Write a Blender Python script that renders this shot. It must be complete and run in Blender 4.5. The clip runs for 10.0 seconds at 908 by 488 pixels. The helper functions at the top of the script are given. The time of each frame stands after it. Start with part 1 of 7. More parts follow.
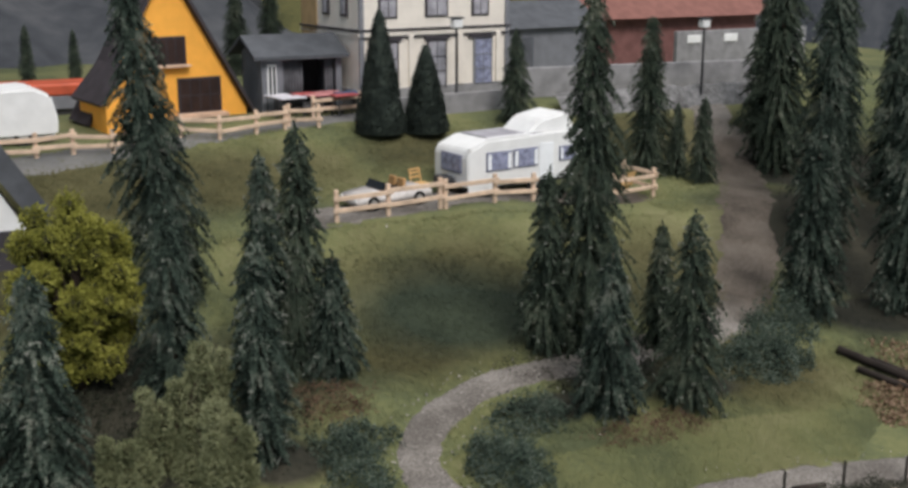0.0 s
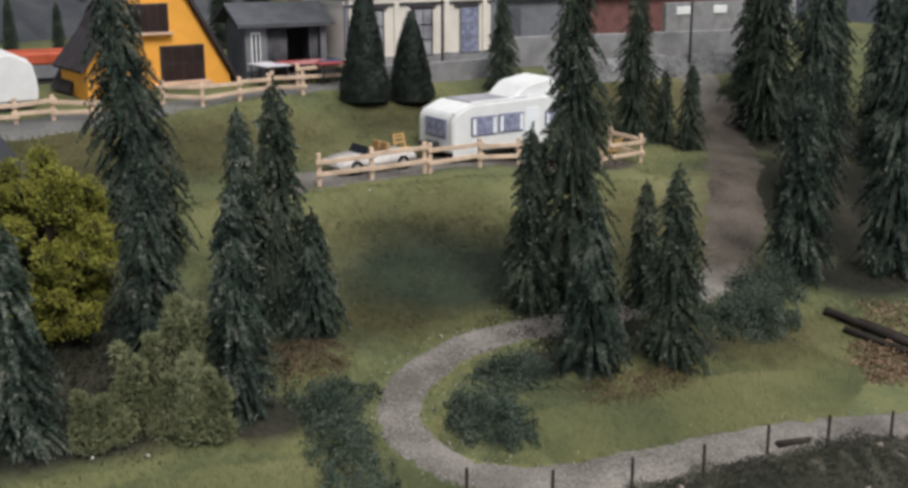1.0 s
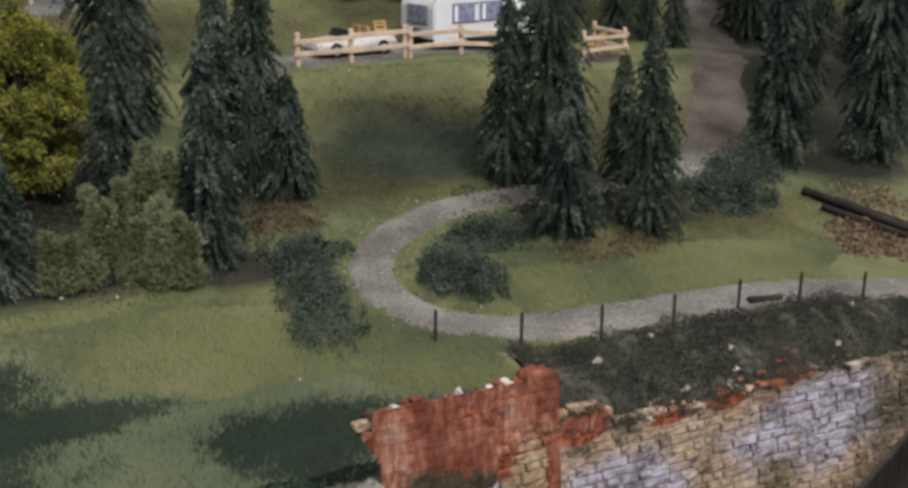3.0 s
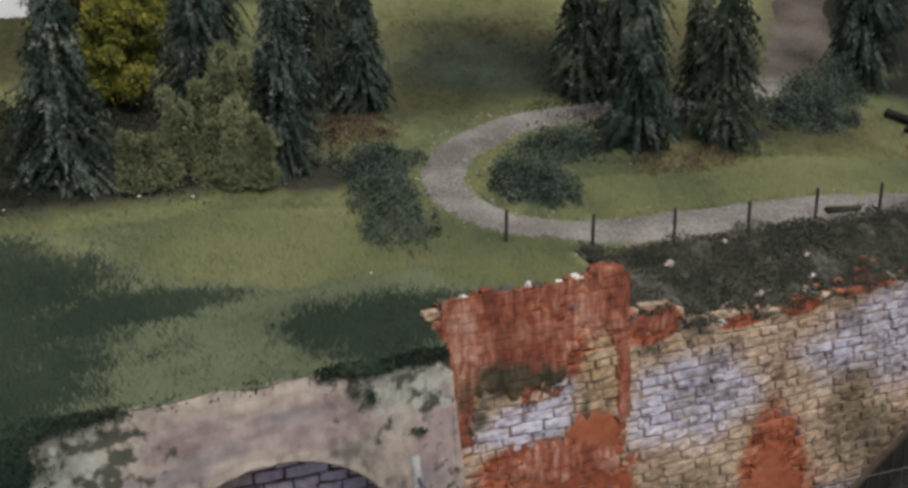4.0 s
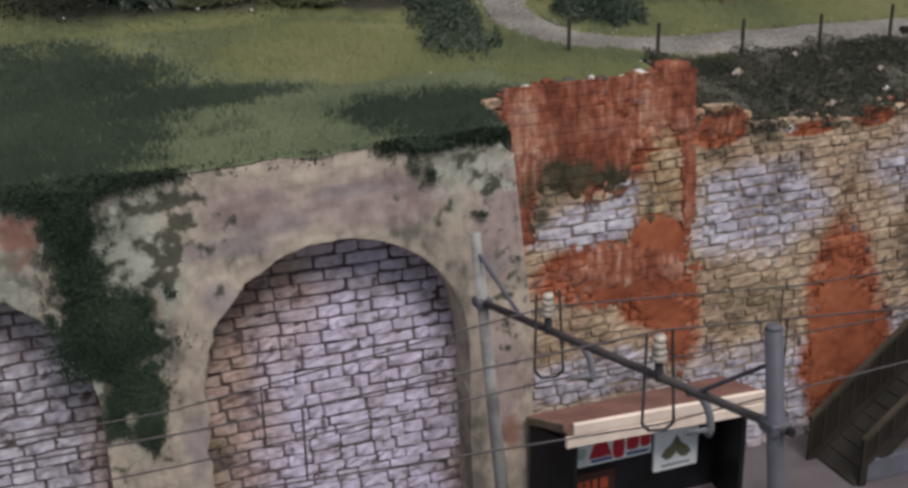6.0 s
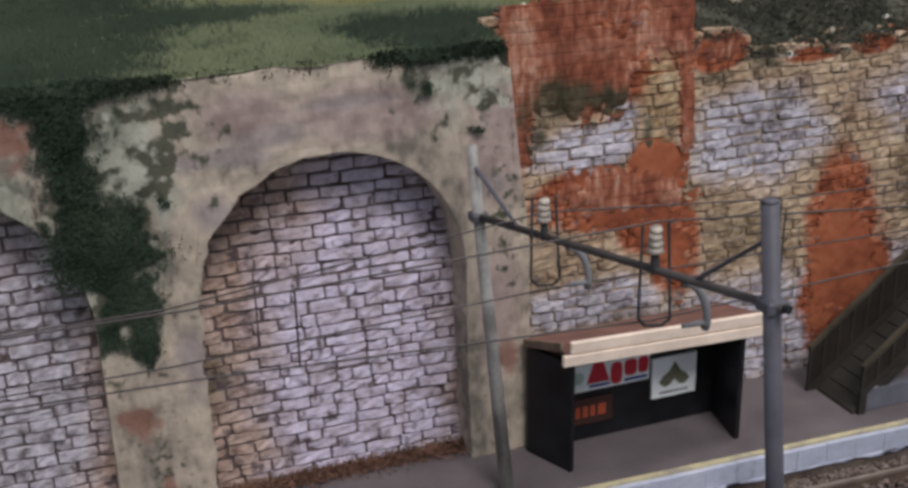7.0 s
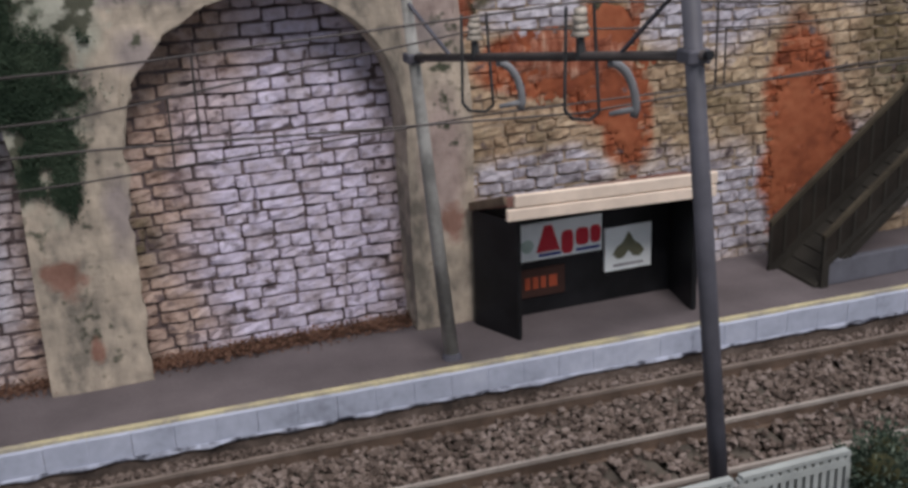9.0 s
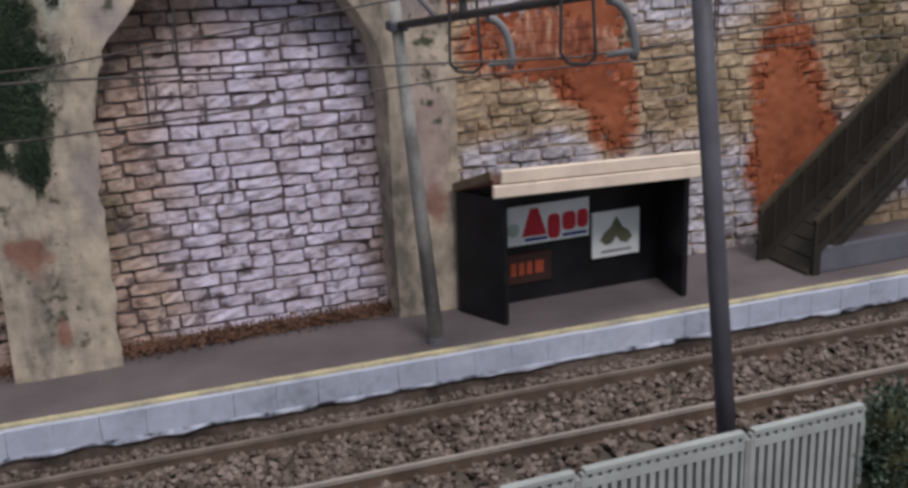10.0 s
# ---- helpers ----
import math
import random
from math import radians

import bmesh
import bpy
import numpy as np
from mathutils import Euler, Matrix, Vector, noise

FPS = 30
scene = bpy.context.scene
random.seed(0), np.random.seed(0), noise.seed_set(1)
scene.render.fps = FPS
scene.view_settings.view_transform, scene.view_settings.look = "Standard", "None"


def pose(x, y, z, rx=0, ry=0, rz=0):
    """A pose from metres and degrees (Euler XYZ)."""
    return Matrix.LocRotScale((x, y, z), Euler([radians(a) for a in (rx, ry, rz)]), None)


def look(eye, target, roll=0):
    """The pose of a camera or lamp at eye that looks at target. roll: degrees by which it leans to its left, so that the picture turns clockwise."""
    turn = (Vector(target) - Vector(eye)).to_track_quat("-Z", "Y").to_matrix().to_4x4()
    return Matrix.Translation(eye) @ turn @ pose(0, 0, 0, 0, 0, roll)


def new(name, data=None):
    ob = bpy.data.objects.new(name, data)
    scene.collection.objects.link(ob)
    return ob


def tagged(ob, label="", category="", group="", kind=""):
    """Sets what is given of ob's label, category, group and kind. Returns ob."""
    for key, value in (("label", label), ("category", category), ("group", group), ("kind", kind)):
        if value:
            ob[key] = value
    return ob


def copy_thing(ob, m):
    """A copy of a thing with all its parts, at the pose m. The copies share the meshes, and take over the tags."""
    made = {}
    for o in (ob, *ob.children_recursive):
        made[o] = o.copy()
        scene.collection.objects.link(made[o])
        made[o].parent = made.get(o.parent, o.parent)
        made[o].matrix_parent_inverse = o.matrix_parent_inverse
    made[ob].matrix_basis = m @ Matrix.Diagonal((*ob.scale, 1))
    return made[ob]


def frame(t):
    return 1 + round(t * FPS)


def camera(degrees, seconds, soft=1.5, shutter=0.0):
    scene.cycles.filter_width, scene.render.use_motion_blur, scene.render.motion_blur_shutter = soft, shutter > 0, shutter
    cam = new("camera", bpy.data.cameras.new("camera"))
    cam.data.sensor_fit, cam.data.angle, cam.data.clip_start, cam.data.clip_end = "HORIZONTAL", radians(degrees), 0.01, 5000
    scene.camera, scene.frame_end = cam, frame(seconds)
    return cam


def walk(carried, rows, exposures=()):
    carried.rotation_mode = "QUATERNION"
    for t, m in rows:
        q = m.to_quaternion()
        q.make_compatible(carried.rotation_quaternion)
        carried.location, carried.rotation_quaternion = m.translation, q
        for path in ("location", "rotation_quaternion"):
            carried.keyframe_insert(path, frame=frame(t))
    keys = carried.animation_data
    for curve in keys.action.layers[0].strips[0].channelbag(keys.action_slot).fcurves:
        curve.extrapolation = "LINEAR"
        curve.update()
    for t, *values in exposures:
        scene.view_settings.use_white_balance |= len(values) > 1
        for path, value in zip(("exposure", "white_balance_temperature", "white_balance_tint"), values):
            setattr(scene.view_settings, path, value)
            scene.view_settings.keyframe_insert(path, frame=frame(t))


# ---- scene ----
cam = camera(41.9, 10.0, soft=3.2)
# a model railway at 1:87; eye height over the platform's top
METRES, EYE, TILT, LEAN, TURN = 0.1596, 0.23484, -14.0, 0.0, -26.6
ROWS = [
    (0.0, 0.0, 0.0, 0.0, -0.0, 0.0, -0.0),
    (0.5, 0.0064, 0.008, -0.0288, -0.02, -0.1, 0.14),
    (1.0, 0.0257, 0.0274, -0.0605, -0.25, -0.54, 0.23),
    (1.5, 0.0389, 0.0306, -0.0894, -0.51, -1.04, 0.09),
    (2.0, 0.0488, 0.0286, -0.1292, -1.09, -1.43, 0.21),
    (3.5, 0.0704, 0.0298, -0.2778, 1.06, -3.68, -0.34),
    (4.0, 0.0724, 0.025, -0.327, 3.24, -4.47, -0.41),
    (4.5, 0.0796, 0.023, -0.3797, 4.02, -5.16, -0.42),
    (5.0, 0.0738, 0.0199, -0.4311, 5.04, -5.79, -0.82),
    (5.5, 0.0692, 0.0266, -0.4868, 5.79, -6.42, -0.46),
    (7.0, 0.0774, 0.0294, -0.6326, 6.14, -7.2, -0.28),
    (7.5, 0.0843, 0.0318, -0.6829, 6.14, -6.92, -0.11),
    (8.0, 0.1012, 0.0361, -0.7385, 6.26, -6.85, 0.04),
    (8.5, 0.1308, 0.0434, -0.7911, 5.89, -6.31, 0.15),
    (9.0, 0.1468, 0.0682, -0.8497, 6.03, -5.94, 0.51),
    (9.5, 0.1356, 0.0886, -0.898, 5.57, -4.82, 0.66),
    (10.0, 0.1178, 0.1122, -0.9458, 4.31, -3.24, 0.68),
]
EXPOSURES = [(0.0, 0.25), (2.0, 0.23), (3.5, 0.16), (4.5, 0.08), (5.5, 0.0), (7.0, 0.0), (10.0, 0.0)]
walk(cam, [(t, pose(0, 0, EYE, TILT, LEAN, TURN) @ pose(METRES * x, METRES * y, METRES * z, 90 + pitch, roll, yaw)) for t, x, y, z, yaw, pitch, roll in ROWS], EXPOSURES)

# ---- light: an exhibition hall, daylight and lamps far above the layout ----
world = bpy.data.worlds.new("hall")
scene.world = world
world.use_nodes = True
world.node_tree.nodes["Background"].inputs[0].default_value = (0.78, 0.88, 1.0, 1)
world.node_tree.nodes["Background"].inputs[1].default_value = 0.44


def ceiling_lamp(x, y, z, size, power, colour, aim):
    data = bpy.data.lights.new("ceiling_lamp", "AREA")
    data.shape, data.size, data.energy, data.color = "SQUARE", size, power, colour
    ob = new("ceiling_lamp", data)
    ob.matrix_world = look((x, y, z), aim)
    return ob


ceiling_lamp(0.12, -1.25, 1.9, 0.8, 40.9, (1.0, 0.950, 0.917), (0.12, 0.25, 0.05))
ceiling_lamp(0.9, 0.3, 2.1, 0.8, 16.2, (1.0, 0.955, 0.927), (0.2, 0.45, 0.1))

# ---- helpers: all lengths below are metres of the real thing, at a scale of 1:83 ----
CM = 0.012
rng = random.Random(7)


def finish(ob, mats):
    for m in mats if isinstance(mats, (list, tuple)) else [mats]:
        ob.data.materials.append(m)
    return ob


def to_mesh(name, bm, smooth=False):
    me = bpy.data.meshes.new(name)
    bm.normal_update()
    bm.to_mesh(me)
    bm.free()
    me.transform(Matrix.Scale(CM, 4))
    if smooth:
        me.shade_smooth()
    return me


def part(name, bm, mat, parent, label="", smooth=False):
    ob = finish(new(name, to_mesh(name, bm, smooth)), mat)
    ob.parent = parent
    return tagged(ob, label)


def solid(name, bm, mat, label, category, kind="", group="", smooth=False):
    """A thing of one mesh, in world centimetres."""
    return tagged(finish(new(name, to_mesh(name, bm, smooth)), mat), label, category, group, kind)


def thing(name, x, y, z, rz, label, category, group="", kind=""):
    ob = new(name)
    ob.empty_display_size = 0.005
    ob.matrix_basis = pose(x * CM, y * CM, z * CM, 0, 0, rz)
    return tagged(ob, label, category, group, kind)


def place(x, y, z, rz=0, s=1.0):
    return pose(x * CM, y * CM, z * CM, 0, 0, rz) @ Matrix.Scale(s, 4)


def box(bm, c, s, rot=None, bevel=0.0):
    """A box with centre c and size s, turned by a matrix."""
    m = Matrix.Translation(c) @ (rot.to_4x4() if rot else Matrix()) @ Matrix.Diagonal((*s, 1))
    vs = bmesh.ops.create_cube(bm, size=1, matrix=m)["verts"]
    if bevel:
        es = list({e for v in vs for e in v.link_edges})
        bmesh.ops.bevel(bm, geom=es, offset=bevel, segments=1, affect="EDGES")
    return bm


def rod(bm, a, b, r0, r1=None, seg=8):
    """A tapering rod from a to b."""
    a, b = Vector(a), Vector(b)
    d = b - a
    m = Matrix.Translation((a + b) / 2) @ d.to_track_quat("Z", "Y").to_matrix().to_4x4()
    bmesh.ops.create_cone(bm, cap_ends=True, segments=seg, radius1=r0, radius2=r0 if r1 is None else r1, depth=d.length, matrix=m)
    return bm


def prism(bm, pts, y0, y1, axis="y"):
    """A polygon given in (x, z), pushed from y0 to y1; axis x: given in (y, z), pushed along x."""
    put = (lambda p, d: (p[0], d, p[1])) if axis == "y" else (lambda p, d: (d, p[0], p[1]))
    a = [bm.verts.new(put(p, y0)) for p in pts]
    b = [bm.verts.new(put(p, y1)) for p in pts]
    bm.faces.new(a)
    bm.faces.new(b[::-1])
    for i in range(len(pts)):
        j = (i + 1) % len(pts)
        bm.faces.new((a[j], a[i], b[i], b[j]))
    bmesh.ops.recalc_face_normals(bm, faces=bm.faces)
    return bm


def B():
    return bmesh.new()


def smooth01(t):
    t = min(1.0, max(0.0, t))
    return t * t * (3 - 2 * t)


def wob(x, y, z=0.0, f=1.0):
    return noise.noise(Vector((x * f, y * f, z * f + 3.7)))


def sheet(name, verts, faces, mat, label, category, kind, smooth=True, parent=None):
    me = bpy.data.meshes.new(name)
    me.from_pydata([(x * CM, y * CM, z * CM) for x, y, z in verts], [], faces)
    me.validate()
    if smooth:
        me.shade_smooth()
    ob = finish(new(name, me), mat)
    ob.parent = parent
    return tagged(ob, label, category, "", kind)


# ---- materials ----
def material(name, stops, scale=100.0, rough=0.8, bump=0.0, fine=None, metal=0.0, island=0.0, randomly=0.0, detail=6.0, stretch=(1, 1, 1), spec=0.3):
    """Colours along a noise of the place; scale in cycles a metre. fine: a second, finer grain (scale, amount)."""
    m = bpy.data.materials.new(name)
    m.use_nodes = True
    n, l = m.node_tree.nodes, m.node_tree.links
    p = n["Principled BSDF"]
    p.inputs["Roughness"].default_value, p.inputs["Metallic"].default_value = rough, metal
    p.inputs["Specular IOR Level"].default_value = spec
    geo = n.new("ShaderNodeNewGeometry")
    mp = n.new("ShaderNodeMapping")
    mp.inputs["Scale"].default_value = stretch
    l.new(geo.outputs["Position"], mp.inputs["Vector"])
    tex = n.new("ShaderNodeTexNoise")
    tex.inputs["Scale"].default_value, tex.inputs["Detail"].default_value = scale, detail
    l.new(mp.outputs[0], tex.inputs["Vector"])
    value = tex.outputs["Fac"]

    def add(a, b, k):
        node = n.new("ShaderNodeMath")
        node.operation = "MULTIPLY_ADD"
        l.new(b, node.inputs[0])
        node.inputs[1].default_value = k
        l.new(a, node.inputs[2])
        shift = n.new("ShaderNodeMath")
        shift.operation = "SUBTRACT"
        l.new(node.outputs[0], shift.inputs[0])
        shift.inputs[1].default_value = k / 2
        return shift.outputs[0]

    if fine:
        t2 = n.new("ShaderNodeTexNoise")
        t2.inputs["Scale"].default_value, t2.inputs["Detail"].default_value = fine[0], 4
        l.new(mp.outputs[0], t2.inputs["Vector"])
        value = add(value, t2.outputs["Fac"], fine[1])
    if island:
        value = add(value, geo.outputs["Random Per Island"], island)
    if randomly:
        info = n.new("ShaderNodeObjectInfo")
        value = add(value, info.outputs["Random"], randomly)
    ramp = n.new("ShaderNodeValToRGB")
    while len(ramp.color_ramp.elements) < len(stops):
        ramp.color_ramp.elements.new(0.5)
    for e, (at, c) in zip(ramp.color_ramp.elements, stops):
        e.position, e.color = at, (*c, 1)
    l.new(value, ramp.inputs[0])
    l.new(ramp.outputs[0], p.inputs["Base Color"])
    if bump:
        b = n.new("ShaderNodeBump")
        b.inputs["Strength"].default_value, b.inputs["Distance"].default_value = bump, 0.0006
        l.new(value, b.inputs["Height"])
        l.new(b.outputs[0], p.inputs["Normal"])
    return m


def stained(name, base, layers, scale=110.0, rough=0.88, bump=0.8, fine=(800, 0.5), randomly=0.0, island=0.0, stretch=(1, 1, 1), plan=False):
    """A weathered surface: a base, over which each layer (stops, ellipses in x and z, or in the plan, noise scale, roughness of the edge, softness) is laid."""
    m = material(name, base, scale, rough, bump, fine, randomly=randomly, island=island, stretch=stretch)
    n, l = m.node_tree.nodes, m.node_tree.links
    p = n["Principled BSDF"]
    ramp = next(x for x in n if x.bl_idname == "ShaderNodeValToRGB")
    value, colour = ramp.inputs[0].links[0].from_socket, ramp.outputs[0]
    geo = next(x for x in n if x.bl_idname == "ShaderNodeNewGeometry")
    for stops, ellipses, freq, ragged, softness, *bias in layers:
        grain = n.new("ShaderNodeTexNoise")
        grain.inputs["Scale"].default_value, grain.inputs["Detail"].default_value = freq, 7
        l.new(geo.outputs["Position"], grain.inputs["Vector"])
        best = None
        for cx, cz, rx, rz in ellipses:
            off = n.new("ShaderNodeVectorMath")
            off.operation = "SUBTRACT"
            l.new(geo.outputs["Position"], off.inputs[0])
            off.inputs[1].default_value = (cx * CM, cz * CM, 0.1) if plan else (cx * CM, 0.16, cz * CM)
            div = n.new("ShaderNodeVectorMath")
            div.operation = "DIVIDE"
            l.new(off.outputs[0], div.inputs[0])
            div.inputs[1].default_value = (rx * CM, rz * CM, 50.0) if plan else (rx * CM, 50.0, rz * CM)
            ln = n.new("ShaderNodeVectorMath")
            ln.operation = "LENGTH"
            l.new(div.outputs[0], ln.inputs[0])
            inv = n.new("ShaderNodeMath")
            inv.operation = "SUBTRACT"
            inv.inputs[0].default_value = 1.0
            l.new(ln.outputs["Value"], inv.inputs[1])
            if best is None:
                best = inv.outputs[0]
            else:
                mx = n.new("ShaderNodeMath")
                mx.operation = "MAXIMUM"
                l.new(best, mx.inputs[0])
                l.new(inv.outputs[0], mx.inputs[1])
                best = mx.outputs[0]
        mad = n.new("ShaderNodeMath")
        mad.operation = "MULTIPLY_ADD"
        l.new(grain.outputs["Fac"], mad.inputs[0])
        mad.inputs[1].default_value = ragged
        l.new(best, mad.inputs[2])
        rng_node = n.new("ShaderNodeMapRange")
        low = ragged / 2 + sum(bias)
        rng_node.inputs["From Min"].default_value, rng_node.inputs["From Max"].default_value = low, low + softness
        l.new(mad.outputs[0], rng_node.inputs["Value"])
        r2 = n.new("ShaderNodeValToRGB")
        while len(r2.color_ramp.elements) < len(stops):
            r2.color_ramp.elements.new(0.5)
        for e, (at, c) in zip(r2.color_ramp.elements, stops):
            e.position, e.color = at, (*c, 1)
        l.new(value, r2.inputs[0])
        mix = n.new("ShaderNodeMix")
        mix.data_type = "RGBA"
        l.new(rng_node.outputs["Result"], mix.inputs["Factor"])
        l.new(colour, mix.inputs[6])
        l.new(r2.outputs[0], mix.inputs[7])
        colour = mix.outputs[2]
    l.new(colour, p.inputs["Base Color"])
    return m


def plain(name, c, rough=0.6, metal=0.0, vary=0.15, scale=150.0, bump=0.1, spec=0.3):
    lo, hi = [v * (1 - vary) for v in c], [min(1, v * (1 + vary)) for v in c]
    return material(name, [(0.35, lo), (0.65, hi)], scale, rough, bump, (scale * 6, 0.25), metal, spec=spec)


def glass(name, c=(0.02, 0.025, 0.03)):
    m = plain(name, c, 0.12, vary=0.3, bump=0.0, spec=0.6)
    return m


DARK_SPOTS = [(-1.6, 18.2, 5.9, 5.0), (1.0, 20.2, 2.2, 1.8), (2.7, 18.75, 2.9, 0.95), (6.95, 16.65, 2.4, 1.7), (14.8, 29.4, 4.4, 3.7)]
OLIVE_SPOTS = [(15.5, 30.2, 7.0, 5.0), (12.6, 27.4, 3.4, 2.6), (22, 29, 4, 4), (30, 41.5, 7, 3.5), (21, 24.3, 6, 3.0), (8, 39.6, 13, 4.0), (20, 40.5, 6, 3.0), (24, 31, 4, 4), (2, 33, 6, 4)]
SHADED_LITTER_SPOTS = [(20.5, 17.2, 10.0, 1.5), (15.0, 23.9, 2.2, 0.9), (19.2, 23.6, 1.8, 0.8), (3.4, 23.9, 5.0, 1.6), (7.5, 23.7, 1.9, 1.3), (3.0, 25.2, 5.2, 3.2), (6.0, 27.2, 5.2, 4.6), (17.2, 25.2, 2.6, 2.2), (32.5, 31.0, 8.0, 7.5), (36.5, 38, 7, 7), (28.6, 26.6, 3.2, 2.4)]
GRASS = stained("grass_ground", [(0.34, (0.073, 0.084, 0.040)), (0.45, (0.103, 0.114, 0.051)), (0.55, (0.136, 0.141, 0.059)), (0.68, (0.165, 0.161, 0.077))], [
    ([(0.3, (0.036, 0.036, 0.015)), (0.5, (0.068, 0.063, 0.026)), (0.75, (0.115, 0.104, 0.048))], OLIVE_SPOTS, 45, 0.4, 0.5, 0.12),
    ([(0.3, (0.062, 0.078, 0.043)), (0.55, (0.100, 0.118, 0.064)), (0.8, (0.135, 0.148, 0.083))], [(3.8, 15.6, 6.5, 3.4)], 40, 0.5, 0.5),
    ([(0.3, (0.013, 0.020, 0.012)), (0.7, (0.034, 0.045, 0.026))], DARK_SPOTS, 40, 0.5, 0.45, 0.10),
    # needle litter, with the shade under the trees put into its colour
    ([(0.3, (0.011, 0.012, 0.008)), (0.55, (0.028, 0.027, 0.018)), (0.8, (0.064, 0.056, 0.038))], SHADED_LITTER_SPOTS, 40, 0.5, 0.40, 0.12),
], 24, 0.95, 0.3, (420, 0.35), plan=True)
SCRUB = material("scrub_soil", [(0.3, (0.035, 0.038, 0.027)), (0.5, (0.062, 0.062, 0.046)), (0.7, (0.108, 0.100, 0.078)), (0.88, (0.257, 0.223, 0.189))], 75, 0.95, 0.9, (700, 0.6))
EARTH = material("earth", [(0.3, (0.030, 0.026, 0.020)), (0.55, (0.075, 0.065, 0.050)), (0.75, (0.15, 0.13, 0.10))], 90, 0.95, 0.8, (1200, 0.5))
GRAVEL = stained("path_gravel", [(0.3, (0.095, 0.084, 0.074)), (0.5, (0.165, 0.149, 0.133)), (0.72, (0.26, 0.237, 0.214))], [
    ([(0.3, (0.045, 0.037, 0.029)), (0.5, (0.085, 0.070, 0.056)), (0.75, (0.135, 0.114, 0.094))], [(30.0, 34.0, 10.5, 10.5)], 60, 0.5, 0.3),
], 50, 0.95, 0.8, (1300, 0.9), plan=True)
GRAVEL_PALE = plain("pale_pebble", (0.30, 0.275, 0.25), 0.85, vary=0.3)
ROAD = material("road", [(0.3, (0.10, 0.10, 0.10)), (0.7, (0.17, 0.165, 0.155))], 60, 0.9, 0.4, (1500, 0.4))
THIN, THINNER = (-1080, 3, 1000, 1000), (-1170, 3, 1000, 1000)
STUCCO = stained("arcade_plaster", [(0.30, (0.19, 0.165, 0.140)), (0.42, (0.315, 0.265, 0.220)), (0.53, (0.405, 0.338, 0.276)), (0.68, (0.50, 0.412, 0.335))], [
    ([(0.3, (0.25, 0.185, 0.17)), (0.6, (0.385, 0.30, 0.275)), (0.8, (0.47, 0.375, 0.34))], [(5.5, 6.6, 2.2, 0.6), (7.3, 6.0, 0.7, 1.6), (7.4, 3.0, 0.5, 1.6), (3.2, 6.7, 1.0, 0.5)], 60, 1.1, 0.5),
    ([(0.3, (0.235, 0.195, 0.19)), (0.7, (0.345, 0.29, 0.275))], [(2.7, 6.1, 1.3, 0.22), (2.6, 5.2, 0.55, 0.45), (3.6, 6.35, 0.7, 0.3), (4.9, 6.75, 1.0, 0.15), (7.2, 5.1, 0.5, 0.3), (2.1, 2.9, 0.3, 1.0)], 130, 1.3, 0.6),
    ([(0.3, (0.15, 0.16, 0.125)), (0.5, (0.29, 0.285, 0.235)), (0.8, (0.43, 0.41, 0.345))], [(1.4, 6.2, 1.0, 1.3), (0.9, 4.5, 0.9, 1.6), (-0.4, 5.6, 0.5, 1.2), (6.9, 7.0, 1.0, 0.8)], 160, 1.6, 0.45),
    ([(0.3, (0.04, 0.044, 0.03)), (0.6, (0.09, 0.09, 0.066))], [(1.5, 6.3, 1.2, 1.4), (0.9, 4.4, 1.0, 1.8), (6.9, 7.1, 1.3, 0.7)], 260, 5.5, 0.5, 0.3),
    ([(0.3, (0.34, 0.335, 0.28)), (0.7, (0.46, 0.445, 0.38))], [(1.3, 6.0, 1.2, 1.4), (0.0, 5.0, 0.8, 1.2), (6.9, 6.9, 1.2, 0.7)], 300, 5.0, 0.6, 0.5),
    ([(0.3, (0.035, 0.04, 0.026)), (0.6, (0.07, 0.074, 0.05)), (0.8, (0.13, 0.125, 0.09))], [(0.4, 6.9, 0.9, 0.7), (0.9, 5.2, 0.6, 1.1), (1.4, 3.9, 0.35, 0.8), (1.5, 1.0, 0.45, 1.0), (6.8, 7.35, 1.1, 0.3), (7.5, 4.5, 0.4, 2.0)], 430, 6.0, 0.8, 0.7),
    ([(0.3, (0.20, 0.105, 0.08)), (0.7, (0.31, 0.18, 0.145))], [(1.15, 1.9, 0.36, 0.40), (1.5, 0.65, 0.15, 0.28), (-0.1, 6.7, 0.4, 0.4), (7.55, 1.9, 0.22, 0.5)], 330, 2.0, 0.5),
    ([(0.3, (0.13, 0.105, 0.09)), (0.7, (0.20, 0.165, 0.14))], [THINNER], 300, 1.0, 0.12),
], 50, 0.92, 1.0, (330, 0.75), stretch=(1.25, 1, 0.8))


